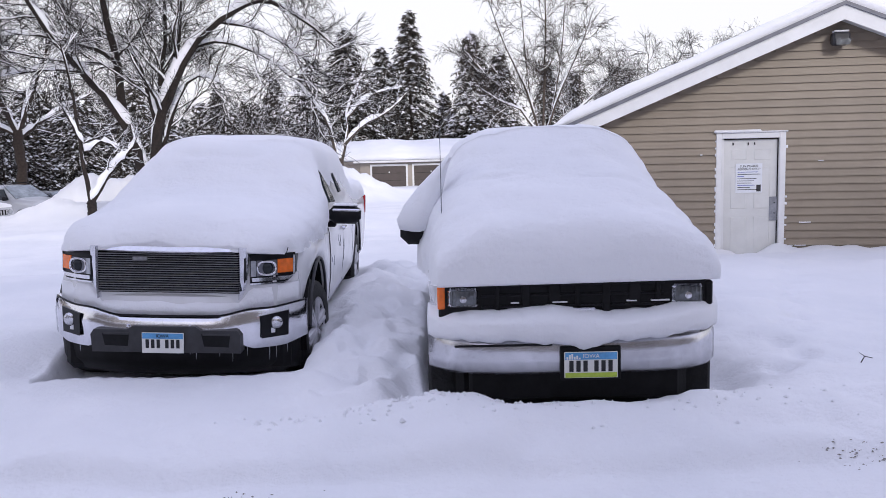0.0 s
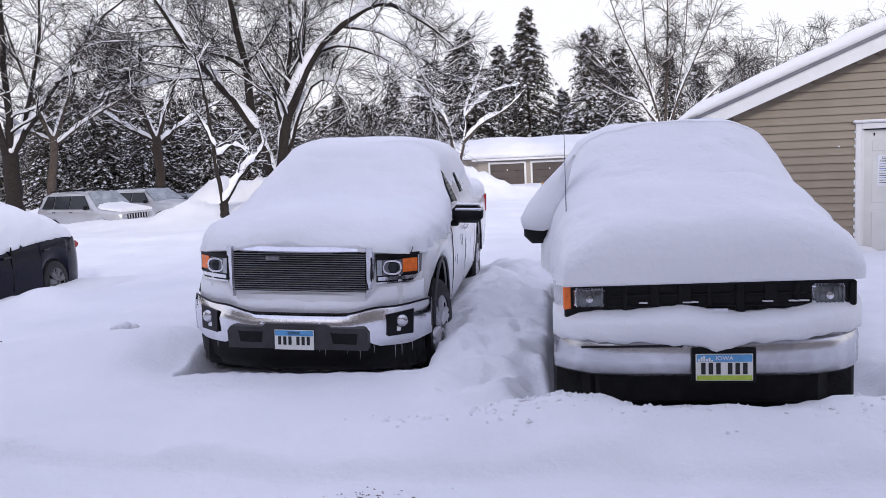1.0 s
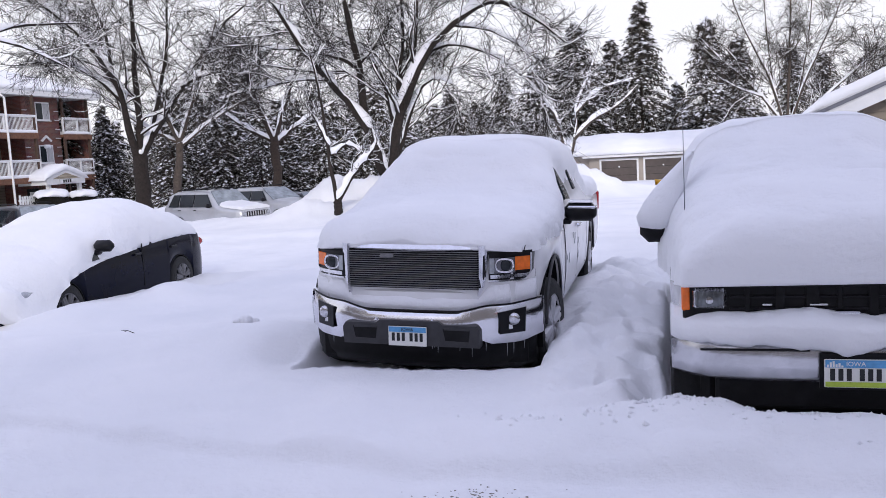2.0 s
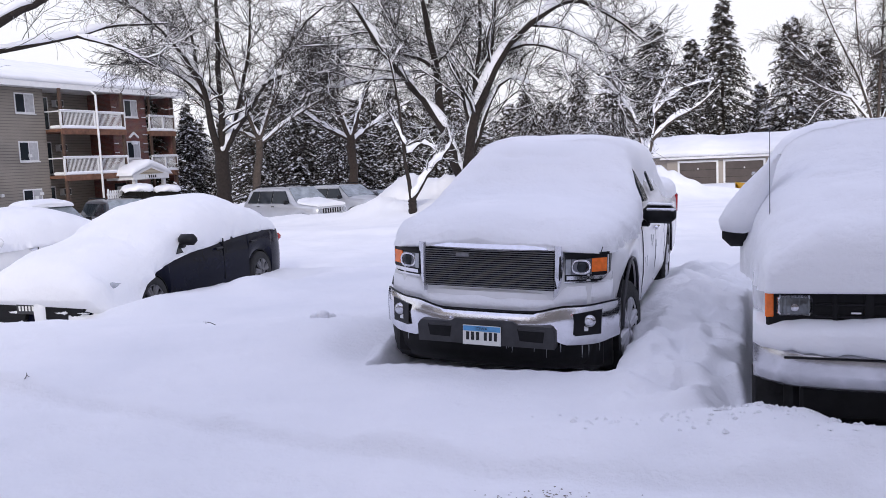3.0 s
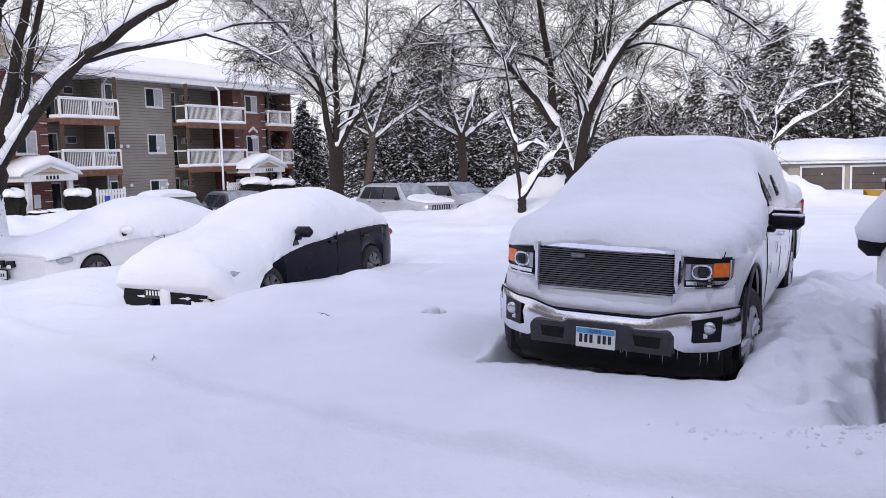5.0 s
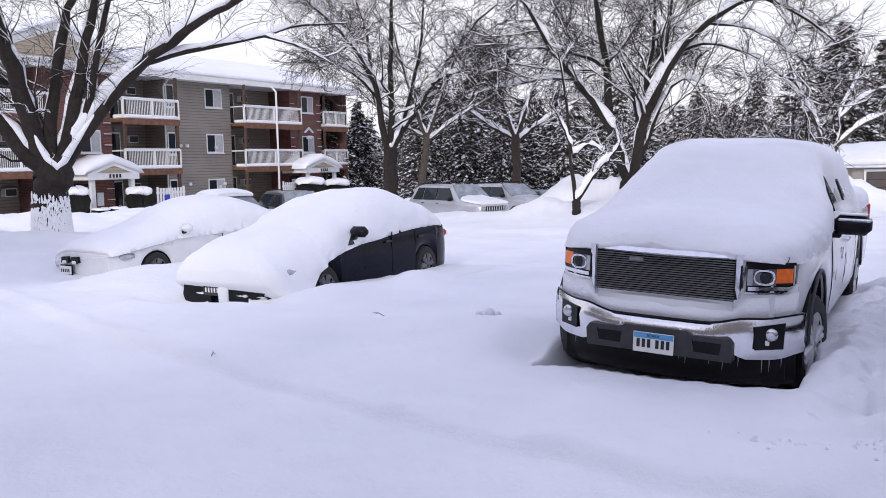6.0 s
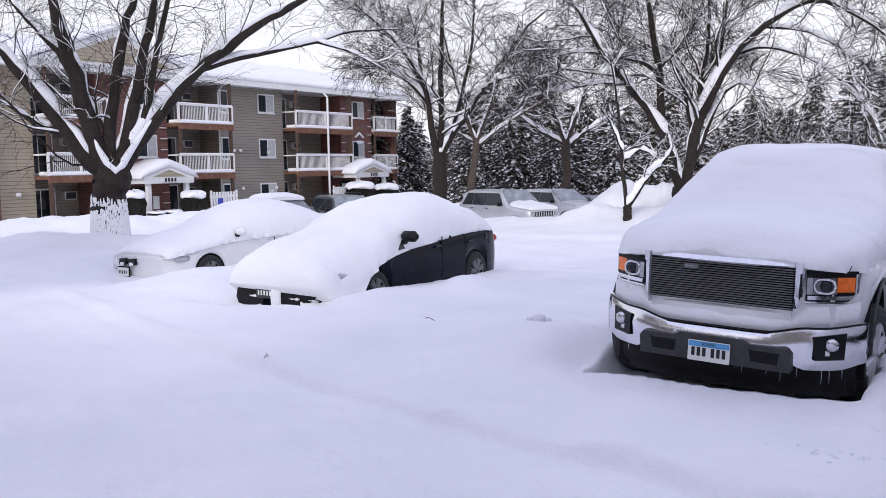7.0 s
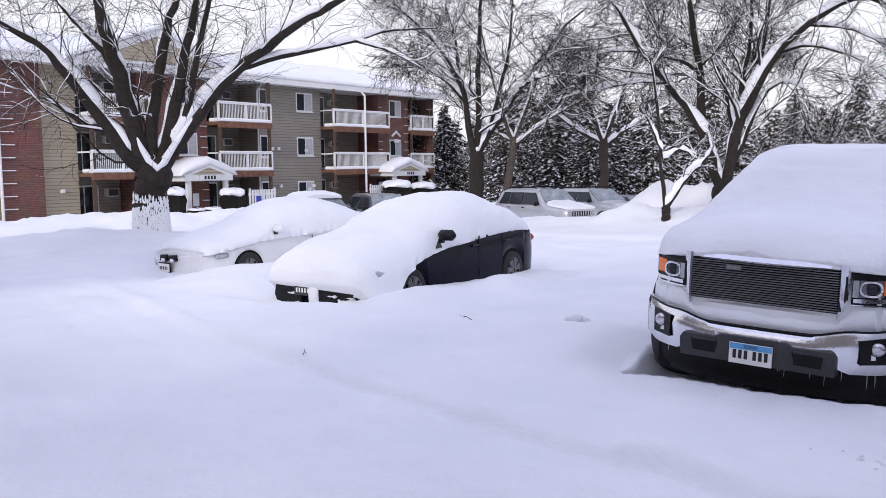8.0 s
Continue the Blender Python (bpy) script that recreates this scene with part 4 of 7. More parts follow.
# ---- cars further down the row and across the lot ----
def sedan(m, paint, label, dark, seed, hems, rough):
    t = thing("sedan", label, "car", m)
    rows = [(0, 0.66, 0.62, 0.66, 0.58), (0.12, 0.78, 0.66, 0.72, 0.66), (0.5, 0.87, 0.72, 0.80, 0.70), (1.25, 0.895, 0.86, 0.96, 0.68), (1.4, 0.895, 0.88, 1.02, 0.66), (2.1, 0.90, 0.92, 1.40, 0.54), (2.6, 0.90, 0.94, 1.45, 0.53), (3.3, 0.90, 0.96, 1.42, 0.53), (4.05, 0.875, 0.96, 1.10, 0.62), (4.30, 0.83, 0.93, 1.02, 0.62), (4.48, 0.74, 0.88, 0.95, 0.56), (4.62, 0.56, 0.78, 0.84, 0.42)]
    body = part("body", body_shell(4.62, rows, 0.20, (0.9, 3.6), 0.36, 0.30), paint, t, smooth=True)
    soften(body, 40)
    part("underbody", Shape().box(-0.74, 0.74, 0.15, 4.4, 0.12, 0.6, 0.05), BLACK, t)
    for v in (0.9, 3.6):
        wheel(t, 0.79, v, 0.315, 0.32, 0.21, 7, 1, DARK_ALLOY)
        wheel(t, -0.79, v, 0.315, 0.32, 0.21, 7, -1, DARK_ALLOY)
        wheel_well(t, 1, 0.62, 0.86, v, 0.30, 0.352)
    if dark:
        part("front_grille", Shape().prism([(-0.70, 0.47), (-0.30, 0.49), (-0.22, 0.43), (-0.26, 0.24), (-0.40, 0.14), (-0.66, 0.12), (-0.74, 0.30)], -0.06, 0.1), BLACK, t, "black front grille showing through snow")
        part("front_grille", Shape().prism([(-0.02, 0.46), (0.10, 0.49), (0.62, 0.49), (0.72, 0.46), (0.66, 0.38), (0.58, 0.33), (0.46, 0.26), (0.20, 0.22), (0.02, 0.26)], -0.06, 0.2), BLACK, t)
        pl = part("licence_plate", Shape().box(-0.36, -0.06, -0.08, -0.052, 0.31, 0.46, 0.006), GREY_PLASTIC, t, "front plate crusted with ice")
        for k in range(5):
            part("plate_bar", Shape().box(-0.32 + k * 0.05, -0.295 + k * 0.05, -0.084, -0.0805, 0.35, 0.41), PLATE_WHITE, pl)
        rings = []
        for x in np.linspace(-0.10, 0.06, 12):
            w_ = 0.05 * noise.noise((x * 16, seed, 0))
            e_ = 0.05 * (1 - ((x + 0.02) / 0.09) ** 2)
            rings.append([(x, 0.02, 0.52), (x, -0.05 - e_, 0.50), (x, -0.07 - e_ + w_ * 0.4, 0.36), (x, -0.06 - e_, 0.20 + w_), (x, 0.02, 0.16 + w_)])
        part("stuck_snow", Shape().loft(rings), DRAPE, t, "snow stuck to the nose", smooth=True)
        rings = []
        for x in np.linspace(0.42, 0.80, 12):
            w_ = 0.05 * noise.noise((x * 14, seed, 3))
            y_ = 0.25 * max(0, x - 0.45)
            rings.append([(x, y_ + 0.03, 0.30), (x, y_ - 0.09, 0.30 + w_), (x, y_ - 0.10, 0.16), (x, y_ + 0.03, 0.14)])
        part("stuck_snow", Shape().loft(rings), DRAPE, t, smooth=True)
    else:
        for x in (-0.42, -0.16):
            kd = part("grille_half", Shape().prism([(x - 0.10, 0.49), (x - 0.08, 0.60), (x + 0.09, 0.61), (x + 0.11, 0.50), (x, 0.475)], -0.055, 0.05), GLOSS_BLACK, t, "small dark grille opening")
            part("grille_snow", Shape().box(x - 0.06, x + 0.05, -0.075, -0.03, 0.475, 0.535, 0.02), DRAPE, kd)
        part("lower_intake", Shape().prism([(0.12, 0.22), (0.66, 0.27), (0.68, 0.31), (0.15, 0.27)], -0.02, 0.2), BLACK, t)
        pl = part("licence_plate", Shape().box(-0.52, -0.22, -0.09, -0.06, 0.29, 0.44, 0.006), PLATE_WHITE, t, "front plate in a dark frame")
        part("plate_edge", Shape().box(-0.54, -0.20, -0.07, -0.05, 0.27, 0.46, 0.006), BLACK, pl)
        for k in range(5):
            part("plate_bar", Shape().box(-0.48 + k * 0.05, -0.455 + k * 0.05, -0.094, -0.0905, 0.33, 0.39), INK, pl)
    if dark:
        for k in range(18):
            x, z = random.uniform(-0.72, 0.74), random.choice((0.50, 0.48, 0.19, 0.17, 0.33))
            w_, h_ = random.uniform(0.03, 0.10), random.uniform(0.015, 0.045) * (0.5 if z == 0.33 else 1)
            y_ = -0.062 + 0.25 * max(0, abs(x) - 0.6)
            ring = lambda q, dy: [(x + q * w_ * math.cos(a) * (1 + 0.7 * noise.noise((math.cos(a) * 2 + k, math.sin(a) * 2, 0))), y_ - dy, z + q * h_ * math.sin(a) * (1 + 0.9 * noise.noise((math.cos(a) * 2, math.sin(a) * 2 + k, 5)))) for a in np.linspace(0, 2 * math.pi, 19)[:-1]]
            part("stuck_snow", Shape().loft([ring(1, -0.01), ring(0.92, 0.010), ring(0.5, 0.020), ring(0.1, 0.022)]), DRAPE, t, smooth=True)
    mr = part("door_mirror", Shape().box(0.87, 1.16, 1.46, 1.60, 0.96, 1.11, 0.058), GLOSS_BLACK if dark else paint, t, "door mirror clear of snow", smooth=True)
    part("mirror_arm", Shape().box(0.84, 0.95, 1.50, 1.60, 0.92, 1.0, 0.02), GLOSS_BLACK, mr)
    if dark:
        part("quarter_light", Shape().prism([(0, 0), (0.42, 0.02), (0.34, 0.13), (0.10, 0.16)], -0.012, 0.012), GLASS, t, where=pose(0.905, 1.42, 0.85, 0, 0, 90) @ pose(0, 0, 0, -10, 0, 0))
    part("door_seam", Shape().box(0.885, 0.903, 2.55, 2.562, 0.35, 0.95, 0), BLACK, t)
    for v in (2.35, 3.3):
        part("door_handle", Shape().box(0.885, 0.925, v, v + 0.17, 0.80, 0.83, 0.01), CHROME if not dark else GLOSS_BLACK, t)
    if not dark:
        part("side_window", Shape().prism([(0, 0), (1.0, 0.06), (0.9, 0.13), (0.5, 0.16), (0.1, 0.1)], -0.006, 0.006), GLASS, t, where=pose(0.895, 2.75, 0.93, 0, 0, 90) @ pose(0, 0, 0, -14, 0, 0))
    part("tail_lamp", Shape().box(0.56, 0.77, 4.36, 4.53, 0.72, 0.84, 0.04), RED, t, "red tail lamp", smooth=True)
    part("head_lamp", Shape().box(0.62, 0.86, 0.16, 0.46, 0.56, 0.66, 0.03), LENS, t, smooth=True)
    drape("snow_on_sedan", "deep wind-smoothed snow over the whole parked sedan", m, hems, n=2.5, rough=rough, seed=seed, ragged=1.0 if dark else 0.3)
    return t


sedan(pose(-8.16, 7.86, -0.12, 0, 0, 2), DARK_PAINT, "dark blue sedan deep under snow with one flank showing", True, 4.0, [
    (-0.19, 0.60, 0.58, 0.55, 0.55, 4), (-0.18, 0.68, 0.72, 0.50, 0.50, 4), (-0.12, 0.80, 0.79, 0.46, 0.44, 3.4), (0.0, 0.91, 0.85, 0.40, 0.32, 3), (0.17, 0.99, 0.91, 0.3, 0.22), (0.45, 1.07, 0.95, 0.3, 0.24), (0.7, 1.13, 0.955, 0.3, 0.52), (1.0, 1.21, 0.95, 0.3, 0.70), (1.4, 1.36, 0.94, 0.3, 0.79), (1.8, 1.48, 0.93, 0.3, 0.85), (2.3, 1.56, 0.915, 0.3, 0.88), (2.8, 1.58, 0.905, 0.3, 0.92), (3.3, 1.52, 0.90, 0.3, 0.95), (3.9, 1.34, 0.86, 0.3, 0.95), (4.25, 1.16, 0.78, 0.3, 0.91), (4.5, 0.98, 0.58, 0.6, 0.86)], 0.028)
sedan(pose(-13.45, 9.6, -0.32, 0, 0, 1), WHITE_PAINT, "white sedan deep under snow with its nose showing", False, 9.0, [
    (0.05, 0.66, 0.62, 0.62, 0.64), (0.0, 0.76, 0.77, 0.5, 0.64), (0.15, 0.90, 0.86, 0.35, 0.66), (0.5, 1.0, 0.90, 0.3, 0.72), (1.1, 1.13, 0.92, 0.3, 0.80), (1.6, 1.33, 0.915, 0.3, 0.84), (2.1, 1.51, 0.91, 0.3, 0.84), (2.7, 1.58, 0.91, 0.3, 0.86), (3.4, 1.55, 0.91, 0.3, 0.88), (4.0, 1.38, 0.90, 0.3, 0.90), (4.4, 1.20, 0.86, 0.3, 0.98), (4.62, 1.05, 0.76, 0.6, 0.94)], 0.012)


def suv(m, paint, label, boxy, snowy, dark_glass=True):
    """A small sport utility car with its glass clear of snow."""
    t = thing("suv", label, "car", m)
    h = 1.68 if boxy else 1.62
    rows = [(0, 0.74, 0.86, 0.94, 0.66), (0.12, 0.84, 0.92, 1.02, 0.72), (0.95, 0.89, 1.0, 1.10, 0.72), (1.15, 0.9, 1.02, 1.14, 0.72), (1.7 if boxy else 1.9, 0.9, 1.03, h - 0.05, 0.66), (2.3, 0.9, 1.05, h, 0.66), (3.7, 0.9, 1.06, h - 0.02, 0.66), (4.1 if boxy else 4.2, 0.88, 1.08, (h - 0.12) if boxy else 1.35, 0.63), (4.3, 0.82, 1.05, 1.2, 0.64)]
    body = part("body", body_shell(4.3, rows, 0.32, (0.8, 3.4), 0.38, 0.34), paint, t, smooth=True)
    soften(body, 35)
    part("underbody", Shape().box(-0.72, 0.72, 0.15, 4.1, 0.18, 0.7, 0.05), BLACK, t)
    for v in (0.8, 3.4):
        wheel(t, 0.79, v, 0.345, 0.35, 0.22, 5, 1)
        wheel(t, -0.79, v, 0.345, 0.35, 0.22, 5, -1)
    for sx in (1, -1):
        for a, b in ((1.62, 2.45), (2.52, 3.3), (3.38, 3.95)):
            lean = 0.30 if a < 2 else 0.0
            tail = 0.0 if a < 3.3 else 0.22
            lo, hi = 1.09, h - 0.13
            w0, w1 = 0.89, 0.735
            v = [(sx * w0, a - lean * 0.6, lo), (sx * w0, b, lo), (sx * w1, b - tail, hi), (sx * w1, a + lean * 0.7, hi)]
            v += [(x - sx * 0.05, y, z) for x, y, z in v]
            part("side_window", Shape().add(v, [[0, 1, 2, 3], [7, 6, 5, 4], [0, 4, 5, 1], [1, 5, 6, 2], [2, 6, 7, 3], [3, 7, 4, 0]]), GLASS, t)
        mr = part("door_mirror", Shape().box(min(sx * 0.9, sx * 1.1), max(sx * 0.9, sx * 1.1), 1.42, 1.52, 1.06, 1.22, 0.03), GLOSS_BLACK, t, smooth=True)
        part("head_lamp", Shape().lathe([(-0.03, 0.05), (-0.02, 0.085), (0.08, 0.09)], "y", 18, (sx * 0.58, -0.01, 0.80)), LENS, t)
        for q in (2.3, 3.2):
            part("door_handle", Shape().box(min(sx * 0.89, sx * 0.925), max(sx * 0.89, sx * 0.925), q, q + 0.16, 0.95, 0.98, 0.01), BLACK, t)
        part("roof_rail", Shape().tube([(sx * 0.6, 1.9, h + 0.03), (sx * 0.6, 2.1, h + 0.07), (sx * 0.6, 3.5, h + 0.06), (sx * 0.6, 3.7, h + 0.02)], [0.02] * 4, 6), BLACK, t)
    a0 = 1.15
    ws = [(-0.78, a0, 1.13), (0.78, a0, 1.13), (0.62, 1.72 if boxy else 1.9, h - 0.03), (-0.62, 1.72 if boxy else 1.9, h - 0.03)]
    ws = [(x, y - 0.03, z + 0.02) for x, y, z in ws] + [(x, y, z) for x, y, z in ws]
    part("windscreen", Shape().add(ws, [[0, 1, 2, 3], [7, 6, 5, 4], [0, 4, 5, 1], [1, 5, 6, 2], [2, 6, 7, 3], [3, 7, 4, 0]]), HAZY_GLASS, t, "frosted windscreen")
    gr = part("grille", Shape().box(-0.48, 0.48, -0.03, 0.05, 0.70, 0.88, 0.02), BLACK, t)
    if boxy:
        for k in range(8):
            x = -0.42 + k * 0.12
            part("grille_rib", Shape().box(x - 0.022, x + 0.022, -0.045, -0.02, 0.71, 0.87, 0.01), paint, gr)
    part("bumper", Shape().box(-0.8, 0.8, -0.06, 0.1, 0.42, 0.62, 0.05), GREY_PLASTIC, t)
    if snowy:
        drape("snow_on_suv", "snow lying on the hood and roof of the parked car", m, [(0.0, 1.0, 0.62, 0.95, 0.95), (0.08, 1.08, 0.76, 0.98, 0.98), (0.6, 1.15, 0.80, 1.03, 1.03), (1.1, 1.22, 0.78, 1.1, 1.1), (1.35, 1.3, 0.5, 1.26, 1.26)] if snowy == 1 else [(1.7, h + 0.02, 0.5, h, h), (1.75, h + 0.14, 0.66, h - 0.02, h - 0.02), (2.3, h + 0.22, 0.72, h - 0.06, h - 0.06), (3.5, h + 0.21, 0.72, h - 0.06, h - 0.06), (3.9, h + 0.1, 0.68, h - 0.08, h - 0.08), (4.0, h - 0.02, 0.5, h - 0.1, h - 0.1)], n=3.2, rough=0.02, seed=random.random() * 30, rings=40, segs=28)
    return t


suv(pose(-15.0, 28.6, -0.74, 0, 0, 70), SILVER_PAINT, "boxy silver suv with clear windows behind a snow bank", True, 1)
suv(pose(-15.0, 33.0, -0.80, 0, 0, 68), SILVER_PAINT, "silver-blue suv with frosted windscreen behind a snow bank", False, 0)
suv(pose(-15.4, 37.6, -1.25, 0, 0, 66), GREY_PAINT, "dark car mostly hidden behind the snow bank", False, 0)
suv(pose(-19.7, 20.6, -0.80, 0, 0, 64), WHITE_PAINT, "white suv with thick snow on its roof and glass", False, 2)
suv(pose(-20.7, 25.0, -0.88, 0, 0, 62), GREY_PAINT, "dark grey suv with a thin layer of snow", True, 0)


# ---- the shed with the gable wall ----
def shed():
    m = pose(2.56, 14.33, -0.12, 0, 0, -8)
    W, EAVE, APEX, D = 7.6, 2.30, 3.88, 9.0
    t = thing("shed", "tan vinyl-sided utility building with a snow-covered gable roof", "building", m)
    gable = lambda z: (0.0, W) if z <= EAVE else (W / 2 * (z - EAVE) / (APEX - EAVE), W - W / 2 * (z - EAVE) / (APEX - EAVE))
    d0, d1, dtop = 2.06, 2.98, 2.02
    wall = part("wall", Shape().prism([(0.01, -0.3), (d0, -0.3), (d0, dtop), (d1, dtop), (d1, -0.3), (W - 0.01, -0.3), (W - 0.01, EAVE), (W / 2, APEX - 0.01), (0.01, EAVE)], 0.02, 0.18), TAN_SIDING, t)
    part("side_wall", Shape().box(0.0, 0.16, 0.18, D, -0.3, EAVE), TAN_SIDING, t)
    part("side_wall", Shape().box(W - 0.16, W, 0.18, D, -0.3, EAVE), TAN_SIDING, t)
    part("rear_wall", Shape().prism([(0.16, -0.3), (W - 0.16, -0.3), (W - 0.16, EAVE), (W / 2, APEX - 0.08), (0.16, EAVE)], D - 0.16, D), TAN_SIDING, t)
    # roof planes with white rake boards
    rise = (APEX - EAVE) / (W / 2)
    over = 0.75
    for sx in (-1, 1):
        x_e, z_e = (-over, EAVE - over * rise) if sx < 0 else (W + over, EAVE - over * rise)
        top = (W / 2, APEX)
        rf = part("roof", Shape().prism([(x_e, z_e), top, (top[0], top[1] + 0.16), (x_e, z_e + 0.16)], -0.38, D + 0.3), SHINGLE, t, "dark shingled roof plane")
        part("rake_board", Shape().prism([(x_e, z_e - 0.07), (top[0], top[1] - 0.09), (top[0], top[1] + 0.13), (x_e, z_e + 0.13)], -0.42, -0.382), WHITE_TRIM, rf, "white rake board")
        part("soffit", Shape().prism([(x_e, z_e - 0.03), (top[0], top[1] - 0.03), (top[0], top[1] - 0.004), (x_e, z_e - 0.004)], -0.378, 0.0), WHITE_TRIM, rf)
        part("drip_edge", Shape().prism([(x_e, z_e + 0.132), (top[0], top[1] + 0.132), (top[0], top[1] + 0.19), (x_e, z_e + 0.19)], -0.45, -0.36), GREY_METAL, rf, "grey drip edge")
        # snow on the plane
        rings = []
        for q in np.linspace(0, 1, 46):
            x, z = x_e + (top[0] - x_e) * q, z_e + 0.192 + (top[1] - z_e) * q
            lift = 0.20 * min(1, 0.25 + q * 9) + 0.03 * noise.noise((q * 9, sx, 0))
            fr = -0.40 + 0.02 * noise.noise((q * 14, sx, 2))
            rings.append([(x, fr, z), (x, fr - 0.035, z + lift * 0.4), (x, fr - 0.01, z + lift * 0.8), (x, fr + 0.12, z + lift), (x, 4, z + lift + 0.03), (x, D + 0.2, z + lift), (x, D + 0.3, z)])
        sn = obj("snow_on_roof", Shape().loft(rings), DRAPE, None, "", True, m)
        tagged(sn, "even snow layer lying on the shed roof", "snow", kind="stuff")
        soften(sn, 60)
    part("corner_post", Shape().box(-0.03, 0.075, -0.015, 0.1, -0.3, EAVE - 0.06, 0.008), WHITE_TRIM, t, "white corner trim")
    # door
    dr = part("door", Shape().box(d0 + 0.05, d1 - 0.02, 0.05, 0.10, -0.02, dtop - 0.03, 0.006), DOOR_WHITE, t, "white six-panel steel door with a notice")
    for x0, x1 in ((d0 + 0.17, d0 + 0.42), (d0 + 0.54, d0 + 0.79)):
        for z0, z1 in ((1.66, 1.83), (0.86, 1.54), (0.12, 0.72)):
            part("door_panel", Shape().box(x0, x1, 0.043, 0.06, z0, z1, 0.008), DOOR_WHITE, dr)
    part("jamb", Shape().box(d0, d0 + 0.05, 0.0, 0.16, -0.1, dtop), WHITE_TRIM, dr)
    part("door_gap", Shape().box(d1 - 0.02, d1 - 0.005, 0.06, 0.12, -0.05, dtop - 0.02), BLACK, dr)
    for x0, x1, z0, z1 in ((d0 - 0.08, d0 + 0.01, -0.12, dtop + 0.08), (d1 - 0.005, d1 + 0.09, -0.12, dtop + 0.08), (d0 + 0.01, d1 - 0.005, dtop - 0.01, dtop + 0.08)):
        part("door_casing", Shape().box(x0, x1, -0.045, 0.05, z0, z1, 0.008), WHITE_TRIM, dr, "white door casing")
    part("latch_guard", Shape().box(d1 - 0.135, d1 - 0.015, 0.026, 0.049, 0.66, 1.05, 0.004), STEEL, dr, "steel latch guard plate")
    for z in (0.78, 0.95):
        part("bolt", Shape().lathe([(0.016, 0.004), (0.018, 0.010), (0.028, 0.010)], "y", 10, (d1 - 0.06, 0, z)), BLACK, dr)
    for x in (d0 + 0.19, d0 + 0.43, d0 + 0.53):
        part("hook", Shape().box(x, x + 0.018, 0.03, 0.052, 1.90, 1.945, 0.004), BLACK, dr)
    nt_ = part("notice", Shape().box(d0 + 0.245, d0 + 0.665, 0.034, 0.041, 1.12, 1.60, 0.0), PAPER, dr, "paper notice taped to the door")
    lettering("SUN PRAIRIE", 0.052, INK, nt_, pose(d0 + 0.455, 0.032, 1.553, 90, 0, 0))
    lettering("RESIDENTS ONLY!", 0.044, INK, nt_, pose(d0 + 0.455, 0.032, 1.505, 90, 0, 0))
    for k, (w, ink) in enumerate(((0.32, BLUE_INK), (0.36, INK), (0.10, BLUE_INK), (0.30, INK), (0.26, INK), (0.22, INK), (0.28, BLUE_INK), (0.20, INK), (0.34, INK))):
        part("text_bar", Shape().box(d0 + 0.275, d0 + 0.275 + w, 0.0315, 0.0335, 1.455 - k * 0.036, 1.464 - k * 0.036), ink, nt_)
    part("text_bar", Shape().box(d0 + 0.575, d0 + 0.645, 0.0315, 0.0335, 1.14, 1.25), GREY_PLASTIC, nt_)
    # flood lamp under the ridge
    lamp = part("flood_lamp", Shape().box(3.68, 3.94, -0.28, -0.10, 3.42, 3.62, 0.03), GREY_PLASTIC, t, "dark wall-pack flood lamp with snow")
    part("lamp_lens", Shape().prism([(3.72, 3.42), (3.92, 3.42), (3.94, 3.51), (3.71, 3.51)], -0.31, -0.27), SEALED_GLASS, lamp)
    part("lamp_bracket", Shape().box(3.76, 3.88, -0.12, 0.0, 3.56, 3.68, 0.02), GREY_METAL, lamp)
    part("lamp_snow", Shape().box(3.70, 3.92, -0.27, -0.12, 3.622, 3.65, 0.014), DRAPE, lamp)
    # snow on the casing and flecks of blown snow on the siding
    obj_cap = part("casing_snow", Shape().box(d0 - 0.12, d0 + 0.62, -0.09, -0.005, dtop + 0.082, dtop + 0.13, 0.02), DRAPE, dr)
    part("casing_snow", Shape().box(d0 + 0.6, d1 + 0.12, -0.07, -0.005, dtop + 0.082, dtop + 0.105, 0.01), DRAPE, dr)
    # lapped boards, one by one
    pitch = 0.125
    k = 0
    z = -0.25
    while z < APEX - 0.1:
        a, b = gable(z + pitch)
        a, b = max(a, 0.076), min(b, W)
        runs = [(a, b)]
        if z < dtop + 0.08:
            runs = [(a, d0 - 0.081), (d1 + 0.091, b)]
        for x0, x1 in runs:
            if x1 - x0 > 0.05:
                xa, xb = x0, x1
                sh = Shape().add([(xa, -0.034, z), (xb, -0.034, z), (xb, -0.004, z + pitch + 0.004), (xa, -0.004, z + pitch + 0.004), (xa, 0.02, z), (xb, 0.02, z), (xb, 0.02, z + pitch), (xa, 0.02, z + pitch)], [[0, 1, 2, 3], [4, 7, 6, 5], [0, 4, 5, 1], [1, 5, 6, 2], [2, 6, 7, 3], [3, 7, 4, 0]])
                part("siding_board", sh, TAN_SIDING, wall)
        z += pitch
        k += 1
    for q in range(16):
        zz = -0.25 + pitch * random.randrange(2, 19)
        x = random.choice((random.uniform(3.15, 7.2), random.uniform(0.5, 1.9), random.uniform(3.1, 3.9)))
        w = random.uniform(0.03, 0.20)
        part("snow_fleck", Shape().box(x, x + w, -0.046, -0.02, zz - 0.006, zz + random.uniform(0.006, 0.016), 0.004), DRAPE, wall)
